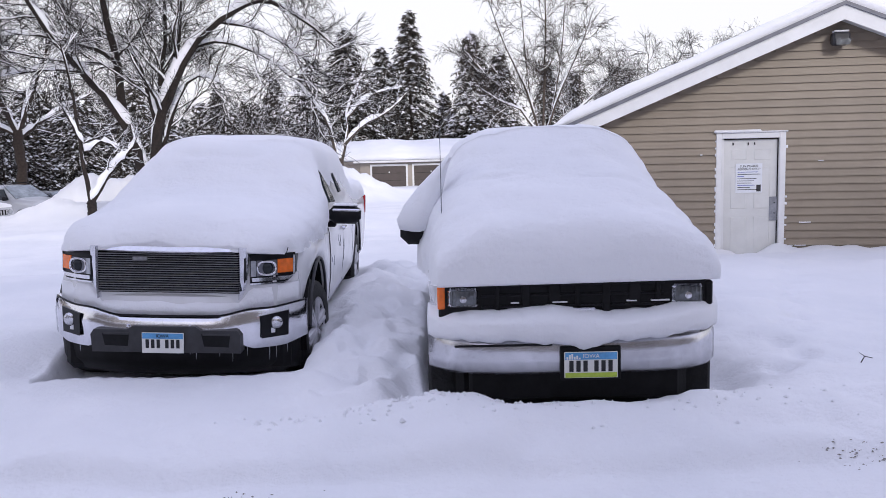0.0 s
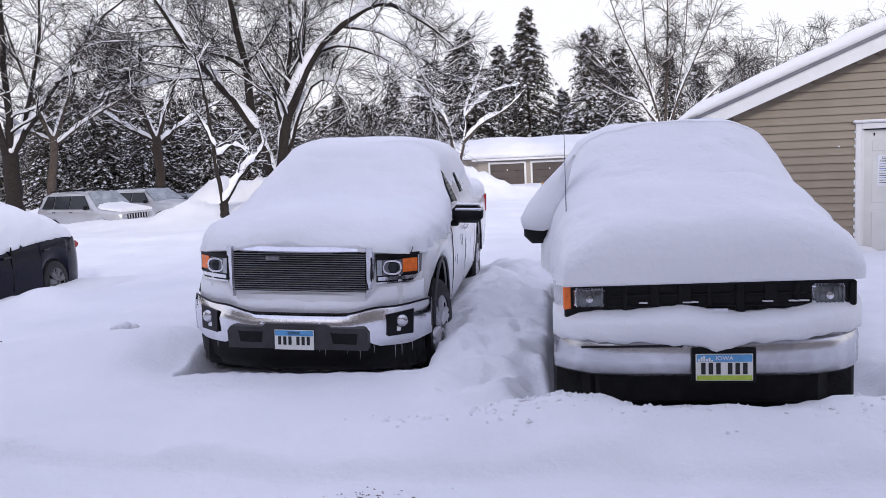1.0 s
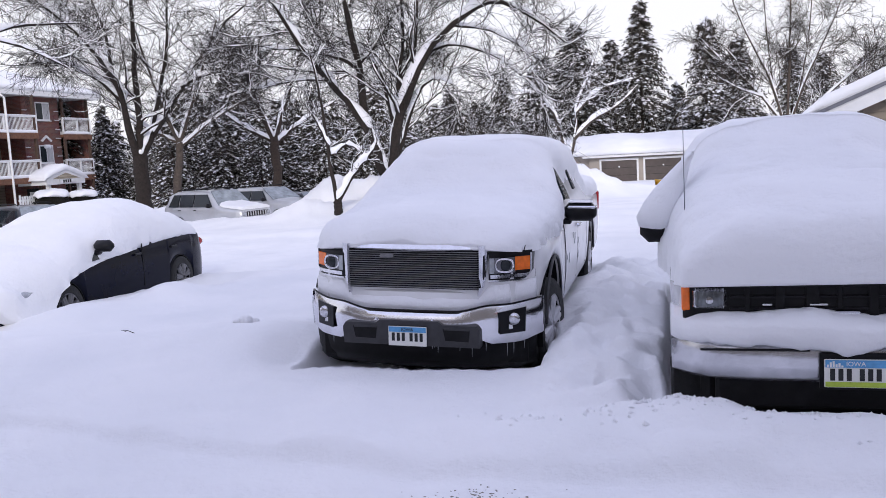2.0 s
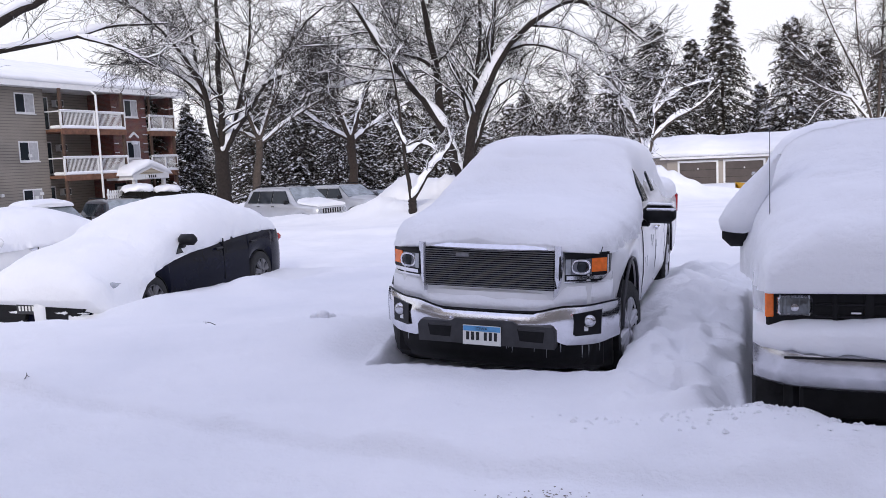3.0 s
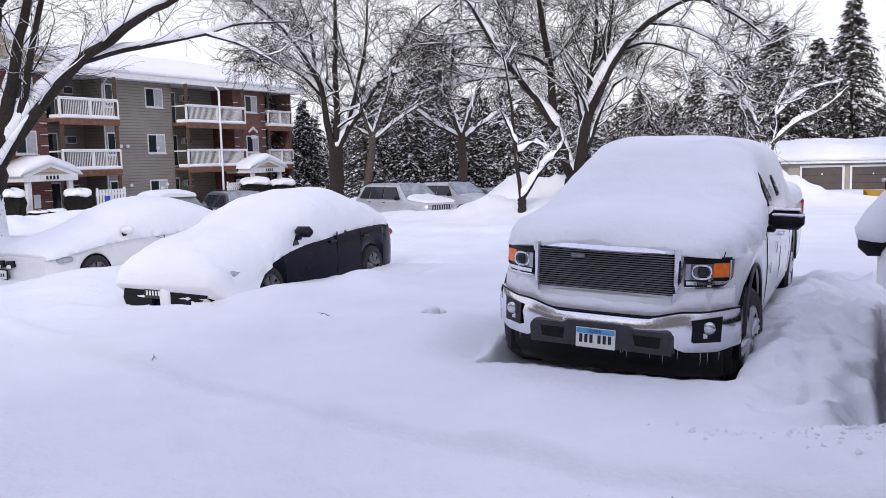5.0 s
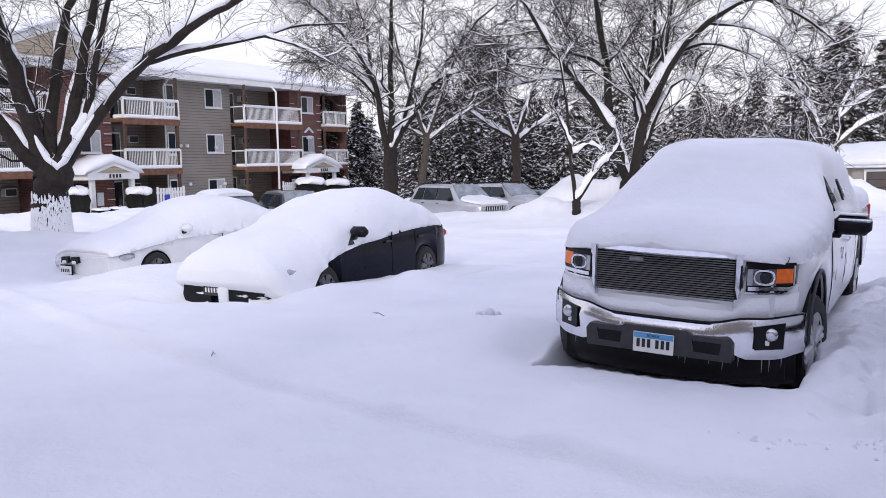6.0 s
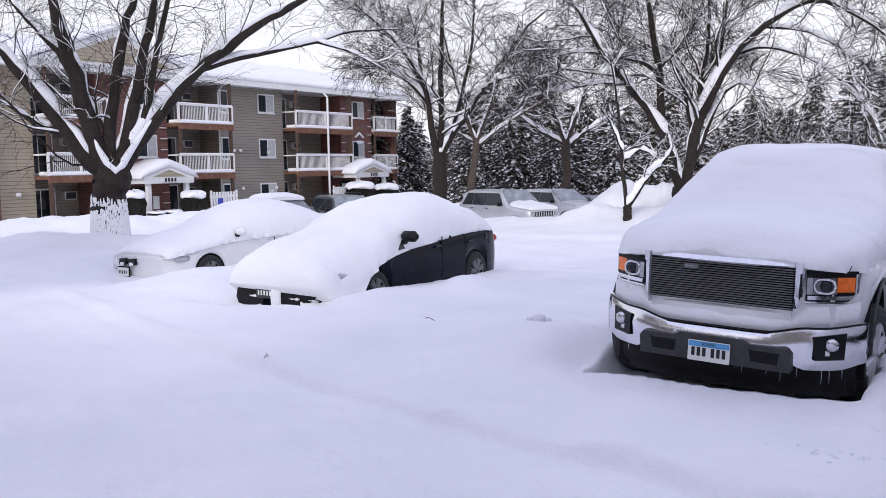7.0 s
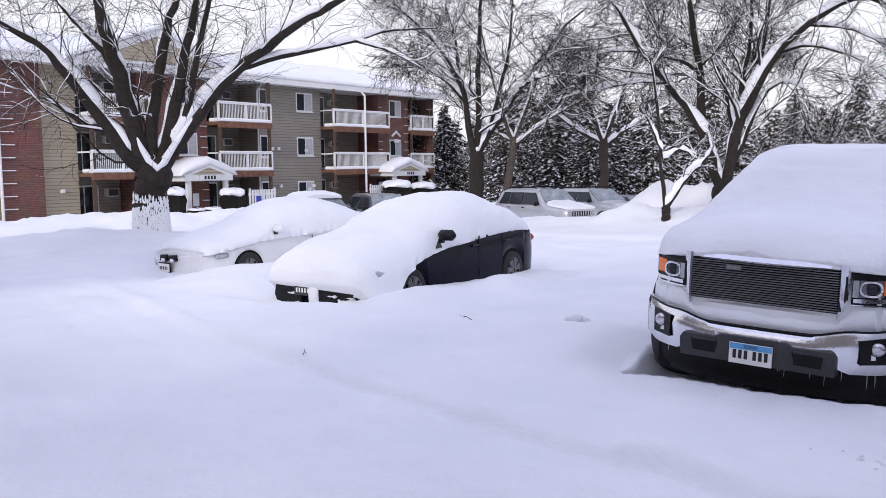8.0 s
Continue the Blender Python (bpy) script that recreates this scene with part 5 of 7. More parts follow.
    for zz in np.arange(0.0, 2.0, 0.115):
        if random.random() < 0.8:
            part("snow_fleck", Shape().box(d0 - 0.10, d0 - 0.078, -0.04, -0.015, zz, zz + random.uniform(0.03, 0.08), 0.006), DRAPE, wall)
        if random.random() < 0.35:
            part("snow_fleck", Shape().box(d1 + 0.088, d1 + 0.125, -0.04, -0.015, zz, zz + random.uniform(0.02, 0.06), 0.006), DRAPE, wall)
    # banked snow at the foot
    rings = []
    for x in np.linspace(-0.4, 8.2, 80):
        h = 0.20 + 0.10 * noise.noise((x * 1.3, 0, 0)) + 0.05 * noise.noise((x * 4, 0, 3)) - 0.14 * math.exp(-(((x - 2.55) / 0.3) ** 4)) + 0.10 * math.exp(-(((x - 2.9) / 0.2) ** 2)) + 0.08 * math.exp(-(((x - 3.6) / 0.3) ** 2))
        rings.append([(x, 0.0, -0.2), (x, 0.0, h), (x, -0.10, h + 0.01), (x, -0.35, h - 0.06), (x, -0.9, -0.02), (x, -1.2, -0.2)])
    sn = obj("snow_bank", Shape().loft(rings), DRAPE, None, "", True, m)
    tagged(sn, "low drifted snow bank against the shed wall", "snow", kind="stuff")


shed()


# ---- the row of garages ----
def garages():
    m = pose(-5.6, 60.0, -1.35, 0, 0, 0)
    t = thing("garage_row", "long low tan garage building with brown doors and snowy roof", "building", m)
    n = 6
    part("wall", Shape().box(-0.1, 3.2 * n + 0.5, 0.12, 7.0, 0, 2.32), GARAGE_WALL, t)
    part("eave_board", Shape().box(-0.5, 3.2 * n + 0.9, -0.45, 0.1, 2.3, 2.46, 0.02), WHITE_TRIM, t)
    part("roof", Shape().add([(-0.5, -0.45, 2.462), (3.2 * n + 0.9, -0.45, 2.462), (3.2 * n + 0.9, 3.6, 3.5), (-0.5, 3.6, 3.5), (-0.5, 7.5, 2.462), (3.2 * n + 0.9, 7.5, 2.462)], [[0, 1, 2, 3], [3, 2, 5, 4], [0, 3, 4], [1, 5, 2], [0, 4, 5, 1]]), SHINGLE, t)
    for k in range(n):
        x = 0.75 + 2.95 * k
        d = part("garage_door", Shape().box(x, x + 2.38, 0.06, 0.115, 0, 2.05, 0.01), BROWN_DOOR, t, "dark brown garage door")
        for z in (0.52, 1.03, 1.54):
            part("door_joint", Shape().box(x, x + 2.38, 0.052, 0.058, z, z + 0.015), BLACK, d)
        part("door_mark", Shape().lathe([(0.03, 0.02), (0.035, 0.05), (0.056, 0.05)], "y", 10, (x + 1.2, 0, 1.62)), WHITE_TRIM, d)
        for a, b, z0, z1 in ((x - 0.13, x, 0, 2.18), (x + 2.38, x + 2.51, 0, 2.18), (x, x + 2.38, 2.05, 2.18)):
            part("door_frame", Shape().box(a, b, 0.02, 0.118, z0, z1), WHITE_TRIM, d)
    rings = []
    for x in np.linspace(-5.0, 3.2 * n + 1.0, 60):
        h = 0.35 + 0.10 * noise.noise((x * 0.4, 0, 0)) + 0.05 * noise.noise((x * 1.4, 0, 0))
        h *= min(1, (x + 5.0) / 2 + 0.1)
        rings.append([(x, -0.5, 2.47), (x, -0.62, 2.47 + 0.15), (x, -0.5, 2.47 + h), (x, 3.6, 3.5 + h * 1.2), (x, 7.5, 2.47 + h), (x, 7.5, 2.2)])
    sn = obj("snow_on_roof", Shape().loft(rings), DRAPE, None, "", True, m)
    tagged(sn, "thick snow blanket on the garage roof", "snow", kind="stuff")
    part("wall_extension", Shape().box(-5.0, -0.1, 0.4, 6.6, 0, 2.4), GARAGE_WALL, t)


garages()


# ---- the snow plough waiting by the garages ----
def plough():
    m = pose(0.25, 40.4, -0.72, 0, 0, -62)
    t = thing("snow_plough", "yellow snow plough blade on a dark truck front", "plough", m)
    rings = []
    for x in np.linspace(-1.2, 1.2, 13):
        rings.append([(x, -0.75 + 0.22 * math.cos(a), 0.45 - 0.40 * math.sin(a)) for a in np.linspace(-1.2, 1.2, 9)] + [(x, -0.72 + 0.22 * math.cos(a), 0.45 - 0.36 * math.sin(a)) for a in np.linspace(1.2, -1.2, 9)])
    part("blade", Shape().loft(rings), YELLOW, t, "curved yellow plough blade", smooth=True)
    part("push_frame", Shape().box(-0.4, 0.4, -0.5, 0.1, 0.3, 0.55, 0.03), BLACK, t)
    part("lift_tower", Shape().box(-0.45, 0.45, -0.15, 0.0, 0.4, 1.15, 0.03), BLACK, t)
    for sx in (-0.5, 0.5):
        part("work_lamp", Shape().lathe([(-0.12, 0.05), (-0.1, 0.09), (0.0, 0.09)], "y", 14, (sx, -0.1, 1.2)), LENS, t)
    part("hood", Shape().box(-0.9, 0.9, 0.1, 1.5, 0.5, 1.05, 0.1), GLOSS_BLACK, t)
    part("cab", Shape().box(-0.85, 0.85, 1.5, 3.2, 0.5, 1.95, 0.15), DARK_PAINT, t)
    part("beacon", Shape().lathe([(1.95, 0.1), (2.1, 0.09), (2.16, 0.04)], "z", 14, (0, 2.2, 0)), AMBER, t, "amber roof beacon")


plough()


# ---- the apartment block: local +x runs along the front to the far end, local -y faces the lot ----
def apartment():
    m = pose(-39.0, 18.8, -1.05, 0, 0, 90) @ pose(0, 0, 0, 0, 0, 0)
    t = thing("apartment_block", "three-storey apartment block in taupe siding and red brick with balconies", "building", m)
    H, ST = 7.85, 2.72
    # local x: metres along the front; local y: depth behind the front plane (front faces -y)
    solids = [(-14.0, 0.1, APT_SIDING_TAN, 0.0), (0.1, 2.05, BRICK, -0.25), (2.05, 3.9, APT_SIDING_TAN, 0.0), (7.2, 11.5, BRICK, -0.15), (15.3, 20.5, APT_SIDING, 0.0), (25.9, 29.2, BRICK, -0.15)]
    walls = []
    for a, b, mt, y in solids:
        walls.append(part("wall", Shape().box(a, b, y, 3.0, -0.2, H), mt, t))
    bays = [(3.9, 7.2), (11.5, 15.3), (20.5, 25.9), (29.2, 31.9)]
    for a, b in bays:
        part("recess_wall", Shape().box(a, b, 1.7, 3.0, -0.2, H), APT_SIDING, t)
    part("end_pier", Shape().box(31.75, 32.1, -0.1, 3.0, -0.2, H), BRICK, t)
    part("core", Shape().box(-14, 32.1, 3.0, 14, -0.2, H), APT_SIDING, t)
    # eaves and roof
    part("soffit", Shape().box(-14.4, 32.6, -1.0, 14.6, H, H + 0.10), WHITE_TRIM, t)
    part("fascia", Shape().box(-14.4, 32.6, -1.06, -1.003, H - 0.04, H + 0.26), WHITE_TRIM, t, "white gutter and fascia")
    rings = []
    for x in np.linspace(-14.5, 32.7, 60):
        h = 0.30 + 0.06 * noise.noise((x * 0.6, 0, 0))
        rings.append([(x, -1.05, H + 0.265), (x, -1.14, H + 0.36), (x, -1.0, H + 0.27 + h), (x, 6.8, H + 2.3 + h), (x, 14.6, H + 0.27 + h), (x, 14.6, H + 0.12)])
    sn = obj("snow_on_roof", Shape().loft(rings), DRAPE, None, "", True, m)
    tagged(sn, "thick snow blanket on the apartment roof", "snow", kind="stuff")
    part("gable", Shape().prism([(3.2, H + 0.3), (12.4, H + 0.3), (7.8, H + 2.1)], -1.2, 2.5), WHITE_TRIM, t, "pale gable over the entrance bay")
    part("gable_siding", Shape().prism([(4.4, H + 0.42), (11.2, H + 0.42), (7.8, H + 1.75)], -1.23, -1.19), APT_SIDING_TAN, t)
    rings = []
    for q in np.linspace(-1, 1, 31):
        x, z = 7.8 + 5.0 * q, H + 2.12 - 1.9 * abs(q)
        rings.append([(x, -1.35, z), (x, -1.42, z + 0.14), (x, -1.3, z + 0.3), (x, 3.0, z + 0.3), (x, 3.0, z)])
    sn = obj("snow_on_roof", Shape().loft(rings), DRAPE, None, "", False, m)
    tagged(sn, "snow on the entrance gable of the block", "snow", kind="stuff")
    # windows
    def window(x, z, w, h, y, two=True, sill_snow=0.5):
        wn = part("window", Shape().box(x, x + w, y - 0.035, y + 0.03, z, z + h, 0.0), WHITE_TRIM, t, "white-framed window")
        k = 2 if two else 1
        for i in range(k):
            a = x + 0.07 + i * (w - 0.07) / k
            part("pane", Shape().box(a, a + (w - 0.07) / k - 0.07, y - 0.044, y - 0.036, z + 0.08, z + h - 0.08), GLASS if i == 0 else CURTAIN, wn)
        part("window_sill", Shape().box(x - 0.04, x + w + 0.04, y - 0.1, y - 0.045, z - 0.06, z - 0.002), WHITE_TRIM, wn)
    for f in range(3):
        zf = 0.95 + ST * f
        window(18.40, zf, 1.38, 1.15, 0.0)
        window(15.42, zf - 0.1, 0.6, 1.3, 0.0, False)
        if f:
            window(9.55, zf, 1.25, 1.2, -0.15)
            window(27.1, zf, 1.25, 1.15, -0.15)
        # patio doors and windows in the recesses
        for a, b in bays:
            sd = part("patio_door", Shape().box(a + 0.4, a + 2.0, 1.64, 1.70, ST * f + 0.1, ST * f + 2.15), WHITE_TRIM, t, "white sliding patio door")
            for i in range(2):
                part("pane", Shape().box(a + 0.47 + i * 0.76, a + 1.17 + i * 0.76, 1.63, 1.638, ST * f + 0.2, ST * f + 2.07), GLASS, sd)
            if b - a > 3:
                ac = part("air_conditioner", Shape().box(a + 2.35, a + 3.0, 1.35, 1.70, ST * f + 1.55, ST * f + 1.98, 0.02), WHITE_TRIM, t, "wall air conditioner")
                part("vent", Shape().box(a + 2.4, a + 2.95, 1.335, 1.349, ST * f + 1.6, ST * f + 1.93), GREY_PLASTIC, ac)
    # balconies
    for a, b in bays:
        out = -1.15 if b - a > 2.8 else -0.4
        for f in (1, 2):
            z = ST * f + 0.05
            bal = part("balcony", Shape().box(a - 0.02, b + 0.02, out, 1.65, z - 0.16, z, 0.0), CEDAR, t, "cedar balcony deck with white railing")
            part("rim_joist", Shape().box(a - 0.04, b + 0.04, out - 0.05, out - 0.002, z - 0.32, z + 0.02), CEDAR, bal, "stained cedar rim joist")
            part("top_rail", Shape().box(a - 0.02, b + 0.02, out - 0.03, out + 0.06, z + 0.98, z + 1.06), WHITE_TRIM, bal)
            part("bottom_rail", Shape().box(a - 0.02, b + 0.02, out, out + 0.05, z + 0.12, z + 0.18), WHITE_TRIM, bal)
            bars = Shape()
            for x in np.arange(a + 0.06, b, 0.105):
                bars.box(x, x + 0.026, out + 0.01, out + 0.04, z + 0.18, z + 0.98)
            part("railing_infill", bars, WHITE_TRIM, bal)
            for x in (a - 0.02, (a + b) / 2, b - 0.07):
                part("rail_post", Shape().box(x, x + 0.10, out - 0.04, out + 0.07, z, z + 1.08), WHITE_TRIM, bal)
            part("rail_snow", Shape().box(a, b, out - 0.05, out + 0.09, z + 1.062, z + 1.13, 0.03), DRAPE, bal)
            part("deck_snow", Shape().box(a + 0.02, b - 0.02, out - 0.06, out + 0.9, z + 0.004, z + 0.22, 0.06), DRAPE, bal)
            for x in (a + 0.3, b - 0.35):
                part("side_rail", Shape().box(a - 0.02 if x < (a + b) / 2 else b - 0.04, a + 0.04 if x < (a + b) / 2 else b + 0.02, out + 0.06, -0.02, z + 0.98, z + 1.06), WHITE_TRIM, bal)
        for x in (a + 0.05, b - 0.2):
            part("post", Shape().box(x, x + 0.15, out - 0.02, out + 0.13, -0.2, H - 0.02), POST_WOOD, t, "brown wooden balcony post")
    part("downspout", Shape().tube([(23.3, -1.0, H - 0.05), (23.4, -1.22, H - 0.3), (23.4, -1.22, 0.0)], [0.07] * 3, 8), WHITE_TRIM, t, "white downspout")
    part("downspout", Shape().tube([(15.2, -0.6, H), (15.22, -0.1, H - 0.4), (15.22, -0.1, 0.0)], [0.05] * 3, 8), WHITE_TRIM, t)
    part("downspout", Shape().tube([(0.02, -0.3, H), (0.02, -0.32, 0.0)], [0.07] * 2, 8), WHITE_TRIM, t)
    # brick ledges that catch the snow
    for x0, x1 in ((0.08, 0.75), (7.2, 7.7), (11.0, 11.5), (25.9, 26.35), (28.7, 29.2)):
        y = -0.25 if x0 < 1 else -0.15
        for k in range(12):
            z = 0.55 + 0.58 * k
            part("brick_ledge", Shape().box(x0, x1, y - 0.05, y - 0.002, z, z + 0.05), BRICK, walls[1])
            part("ledge_snow", Shape().box(x0 + 0.02, x1 - 0.02, y - 0.06, y - 0.004, z + 0.052, z + 0.095, 0.01), DRAPE, walls[1])
    for x, z in ((16.2, 4.0), (16.7, 4.0), (19.0, 3.9), (16.2, 1.55), (16.8, 1.75), (19.2, 1.5), (19.6, 1.7), (2.9, 1.85)):
        part("vent_cap", Shape().box(x, x + 0.22, -0.14, -0.004, z, z + 0.18, 0.03), WHITE_TRIM, t, "white vent cap with snow")
    # entrance porches
    for x0, x1, z, wide in ((8.3, 11.4, 2.3, 1), (24.9, 28.4, 2.3, 0)):
        xm = (x0 + x1) / 2
        po = part("porch", Shape().prism([(x0, z), (x1, z), (x1, z + 0.32), (xm, z + 0.85), (x0, z + 0.32)], -2.3, -0.2), WHITE_TRIM, t, "white gabled entrance porch with snow")
        part("porch_panel", Shape().prism([(x0 + 0.5, z + 0.34), (x1 - 0.5, z + 0.34), (xm, z + 0.70)], -2.33, -2.305), APT_SIDING_TAN, po)
        rings = []
        for q in np.linspace(-1, 1, 25):
            x, zz = xm + (x1 - x0 + 0.5) / 2 * q, z + 0.86 - 0.58 * abs(q)
            h = 0.42 * (1 - abs(q) ** 6) ** 0.5
            rings.append([(x, -2.35, zz), (x, -2.42, zz + h * 0.5), (x, -2.2, zz + h), (x, -0.3, zz + h), (x, -0.3, zz)])
        part("porch_snow", Shape().loft(rings), DRAPE, po, "rounded snow cap", smooth=True)
        for x in (x0 + 0.25, x1 - 0.45):
            part("porch_post", Shape().box(x, x + 0.22, -2.2, -1.98, -0.2, z), WHITE_TRIM, po)
        nb = part("number_board", Shape().box(xm - 0.65, xm + 0.65, -2.36, -2.332, z + 0.06, z + 0.30), WHITE_TRIM, po)
        for k in range(4):
            part("number_bar", Shape().box(xm - 0.36 + k * 0.2, xm - 0.24 + k * 0.2, -2.375, -2.362, z + 0.09, z + 0.27), INK, nb)
        dr = part("entrance_door", Shape().box(x0 + 0.7, x0 + 1.75, -0.26, -0.2, -0.1, 2.1), GLOSS_BLACK, t, "dark glazed entrance door")
        part("number_bar", Shape().box(x0 + 0.85, x0 + 1.45, -0.275, -0.262, 1.65, 1.9), WHITE_TRIM, dr)
        part("door_notice", Shape().box(x0 + 1.3, x0 + 1.55, -0.275, -0.262, 1.0, 1.3), PAPER, dr)
        part("wall_notice", Shape().box(x0 + 2.0, x0 + 2.4, -0.275, -0.262, 0.9, 1.6), PAPER, dr)
    part("brick_arch", Shape().prism([(27.3, 5.1), (27.8, 5.45), (28.3, 5.1), (28.2, 5.02), (27.8, 5.3), (27.4, 5.02)], -0.24, -0.152), WHITE_TRIM, t)
    part("brick_arch", Shape().box(27.5, 28.1, -0.3, -0.152, 4.6, 4.85, 0.06), DRAPE, t)


apartment()


def picket_fence(x0, x1, along, label):
    t = thing("vinyl_fence", label, "fence", pose(-36.6, along, -1.05, 0, 0, 90))
    n = int((x1 - x0) / 0.2)
    for k in range(n):
        x = x0 + k * 0.2
        part("picket", Shape().box(x, x + 0.15, 0, 0.03, 0.1, 1.75 + (0.08 if k in (0, n - 1) else 0), 0.008), WHITE_TRIM, t)
    part("rail", Shape().box(x0, x1, 0.031, 0.07, 0.35, 0.47), WHITE_TRIM, t)
    part("rail", Shape().box(x0, x1, 0.031, 0.07, 1.45, 1.57), WHITE_TRIM, t)
    return t


fn = picket_fence(0, 2.0, 31.2, "white vinyl picket fence panel beside the entrance")
part("sign", Shape().box(0.5, 0.85, -0.03, -0.004, 0.9, 1.4), BLUE_INK, fn, "small blue sign")
picket_fence(0, 2.2, 41.2, "white vinyl picket fence panel by the far balcony")


def shrub(x, y, w, h, label):
    z0 = on_snow(x, y) - 0.15
    t = thing("shrub", label, "shrub", pose(x, y, z0), "shrubs by the entrances")
    tw = Shape()
    for k in range(900):
        a, b = random.uniform(0, 6.28), random.uniform(0.05, 1.35)
        p = Vector((0.25 * w * math.cos(a), 0.25 * w * math.sin(a), 0))
        q = Vector((w * 0.55 * math.cos(a) * math.sin(b), w * 0.55 * math.sin(a) * math.sin(b), h * (0.45 + 0.55 * math.cos(b))))
        tw.tube([p, (p + q) / 2 + Vector((random.uniform(-0.05, 0.05), random.uniform(-0.05, 0.05), 0.05)), q], [0.03, 0.024, 0.012], 3)
    part("twig_mass", tw, HEDGE, t)
    cap = []
    for q in np.linspace(0, 1, 9):
        r = w * 0.50 * max(0.0, 1 - q**3) ** 0.5 + 0.01
        cap.append([(r * math.cos(a) * (1 + 0.15 * noise.noise((math.cos(a) * 2 + x, math.sin(a) * 2, q * 2))), r * math.sin(a), h * (0.78 + 0.14 * noise.noise((math.cos(a) * 3 + x, math.sin(a) * 3, 7))) * (1 - 0 * q) + 0.30 * h * q * (1 - 0.3 * q)) for a in np.linspace(0, 2 * math.pi, 19)[:-1]])
    part("snow_cap", Shape().loft(cap), TREE_SNOW, t, "snow cap", smooth=True)


for x, y, w, h in ((-35.9, 25.8, 1.2, 1.5), (-35.7, 29.3, 1.3, 1.45), (-35.2, 27.6, 0.9, 0.55), (-35.2, 26.6, 0.9, 0.5), (-35.8, 42.9, 1.9, 1.75), (-35.8, 45.7, 1.7, 1.6)):
    shrub(x, y, w, h, "leafless clipped shrub under a cap of snow")


# ---- unseen blocks added behind the camera to lay shade over the near cars ----
def rear_block():
    m = pose(-0.9, -4.2, -0.1)
    t = thing("rear_block", "unseen plain block added behind the lot to cast shade", "building", m)
    part("wall", Shape().box(0, 42, -12, 0, -0.2, 8.4), APT_SIDING, t)
    # tall block added to keep the sun off the white sedan
    part("tower", Shape().box(-17, -8.5, -9.5, 0.3, 3.4, 8.2), APT_SIDING, t, "tall unseen block added to shade the white sedan")
    part("tower_roof", Shape().box(-17.4, -8.1, -9.9, 0.7, 8.202, 8.6, 0.1), DRAPE, t)
    # low block added to shade the near snow on the left
    part("wing", Shape().box(-26, -0.02, -9, 0, -0.2, 3.6), APT_SIDING, t, "low unseen block added to shade the near snow")
    part("wing_roof", Shape().box(-26.4, -0.52, -9.4, 0.5, 3.602, 4.1, 0.1), DRAPE, t)
    part("roof", Shape().add([(-0.5, 0.6, 8.4), (42.5, 0.6, 8.4), (42.5, -12.6, 8.4), (-0.5, -12.6, 8.4), (-0.5, -6, 12.4), (42.5, -6, 12.4)], [[0, 1, 5, 4], [2, 3, 4, 5], [0, 4, 3], [1, 2, 5], [3, 2, 1, 0]]), DRAPE, t, "snow-covered roof of the added shade block")


rear_block()


# ---- trees ----
TR = np.random.default_rng(21)


def unit(a):
    return a / np.maximum(np.linalg.norm(a, axis=-1, keepdims=True), 1e-9)


def tubes(paths, radii, sides):
    """Vertices and faces of many tapered tubes: paths (n, k, 3), radii (n, k)."""
    n, k, _ = paths.shape
    d = unit(np.gradient(paths, axis=1))
    ref = np.where(np.abs(d[..., 1:2]) < 0.9, np.array([0.31, 0.95, 0.07]), np.array([1.0, 0, 0]))
    a = unit(np.cross(d, ref))
    b = np.cross(d, a)
    q = np.arange(sides) * 2 * np.pi / sides
    ring = a[:, :, None] * np.cos(q)[:, None] + b[:, :, None] * np.sin(q)[:, None]
    v = (paths[:, :, None] + ring * radii[:, :, None, None]).reshape(-1, 3)
    i, j, s = np.meshgrid(np.arange(n), np.arange(k - 1), np.arange(sides), indexing="ij")
    s2 = (s + 1) % sides
    at = lambda jj, ss: (i * k + jj) * sides + ss
    f = np.stack([at(j, s), at(j, s2), at(j + 1, s2), at(j + 1, s)], -1).reshape(-1, 4)
    return v, f


class Bulk:
    """Gathers quads in arrays for one large mesh."""

    def __init__(self):
        self.v, self.f, self.n = [], [], 0

    def add(self, v, f):
        self.v.append(v)
        self.f.append(np.asarray(f) + self.n)
        self.n += len(v)

    def mesh(self, name, material, smooth=True):
        me = bpy.data.meshes.new(name)
        v = np.concatenate(self.v)
        faces = [row for f in self.f for row in f.tolist()]
        me.from_pydata(v.tolist(), [], faces)
        if smooth:
            me.shade_smooth()
        me.materials.append(material)
        return me


def sprout(paths, radii, per, lo, hi, spread, rise, k, first=0.2, shrink=0.55, wander=0.12):
    """Side branches: per of them on each path, leaving it at an angle and bending upward by rise."""
    n, kk, _ = paths.shape
    idx = np.repeat(np.arange(n), per)
    m = len(idx)
    t = first + (0.98 - first) * TR.random(m)
    x = t * (kk - 1)
    i0 = np.minimum(x.astype(int), kk - 2)
    fr = (x - i0)[:, None]
    p0 = paths[idx, i0] * (1 - fr) + paths[idx, i0 + 1] * fr
    r0 = (radii[idx, i0] * (1 - fr[:, 0]) + radii[idx, i0 + 1] * fr[:, 0]) * shrink
    d = unit(paths[idx, i0 + 1] - paths[idx, i0])
    side = unit(np.cross(d, TR.normal(size=(m, 3))))
    a = spread * (0.7 + 0.6 * TR.random(m))[:, None]
    d = unit(d * np.cos(a) + side * np.sin(a))
    length = (lo + (hi - lo) * TR.random(m)) * (1.15 - 0.6 * t)
    out = np.zeros((m, k, 3))
    out[:, 0] = p0
    for s in range(1, k):
        d = unit(d + TR.normal(size=(m, 3)) * wander + np.array([0, 0, rise / k]))
        out[:, s] = out[:, s - 1] + d * (length / (k - 1))[:, None]
    rr = r0[:, None] * np.linspace(1, 0.35, k)[None]
    return out, rr


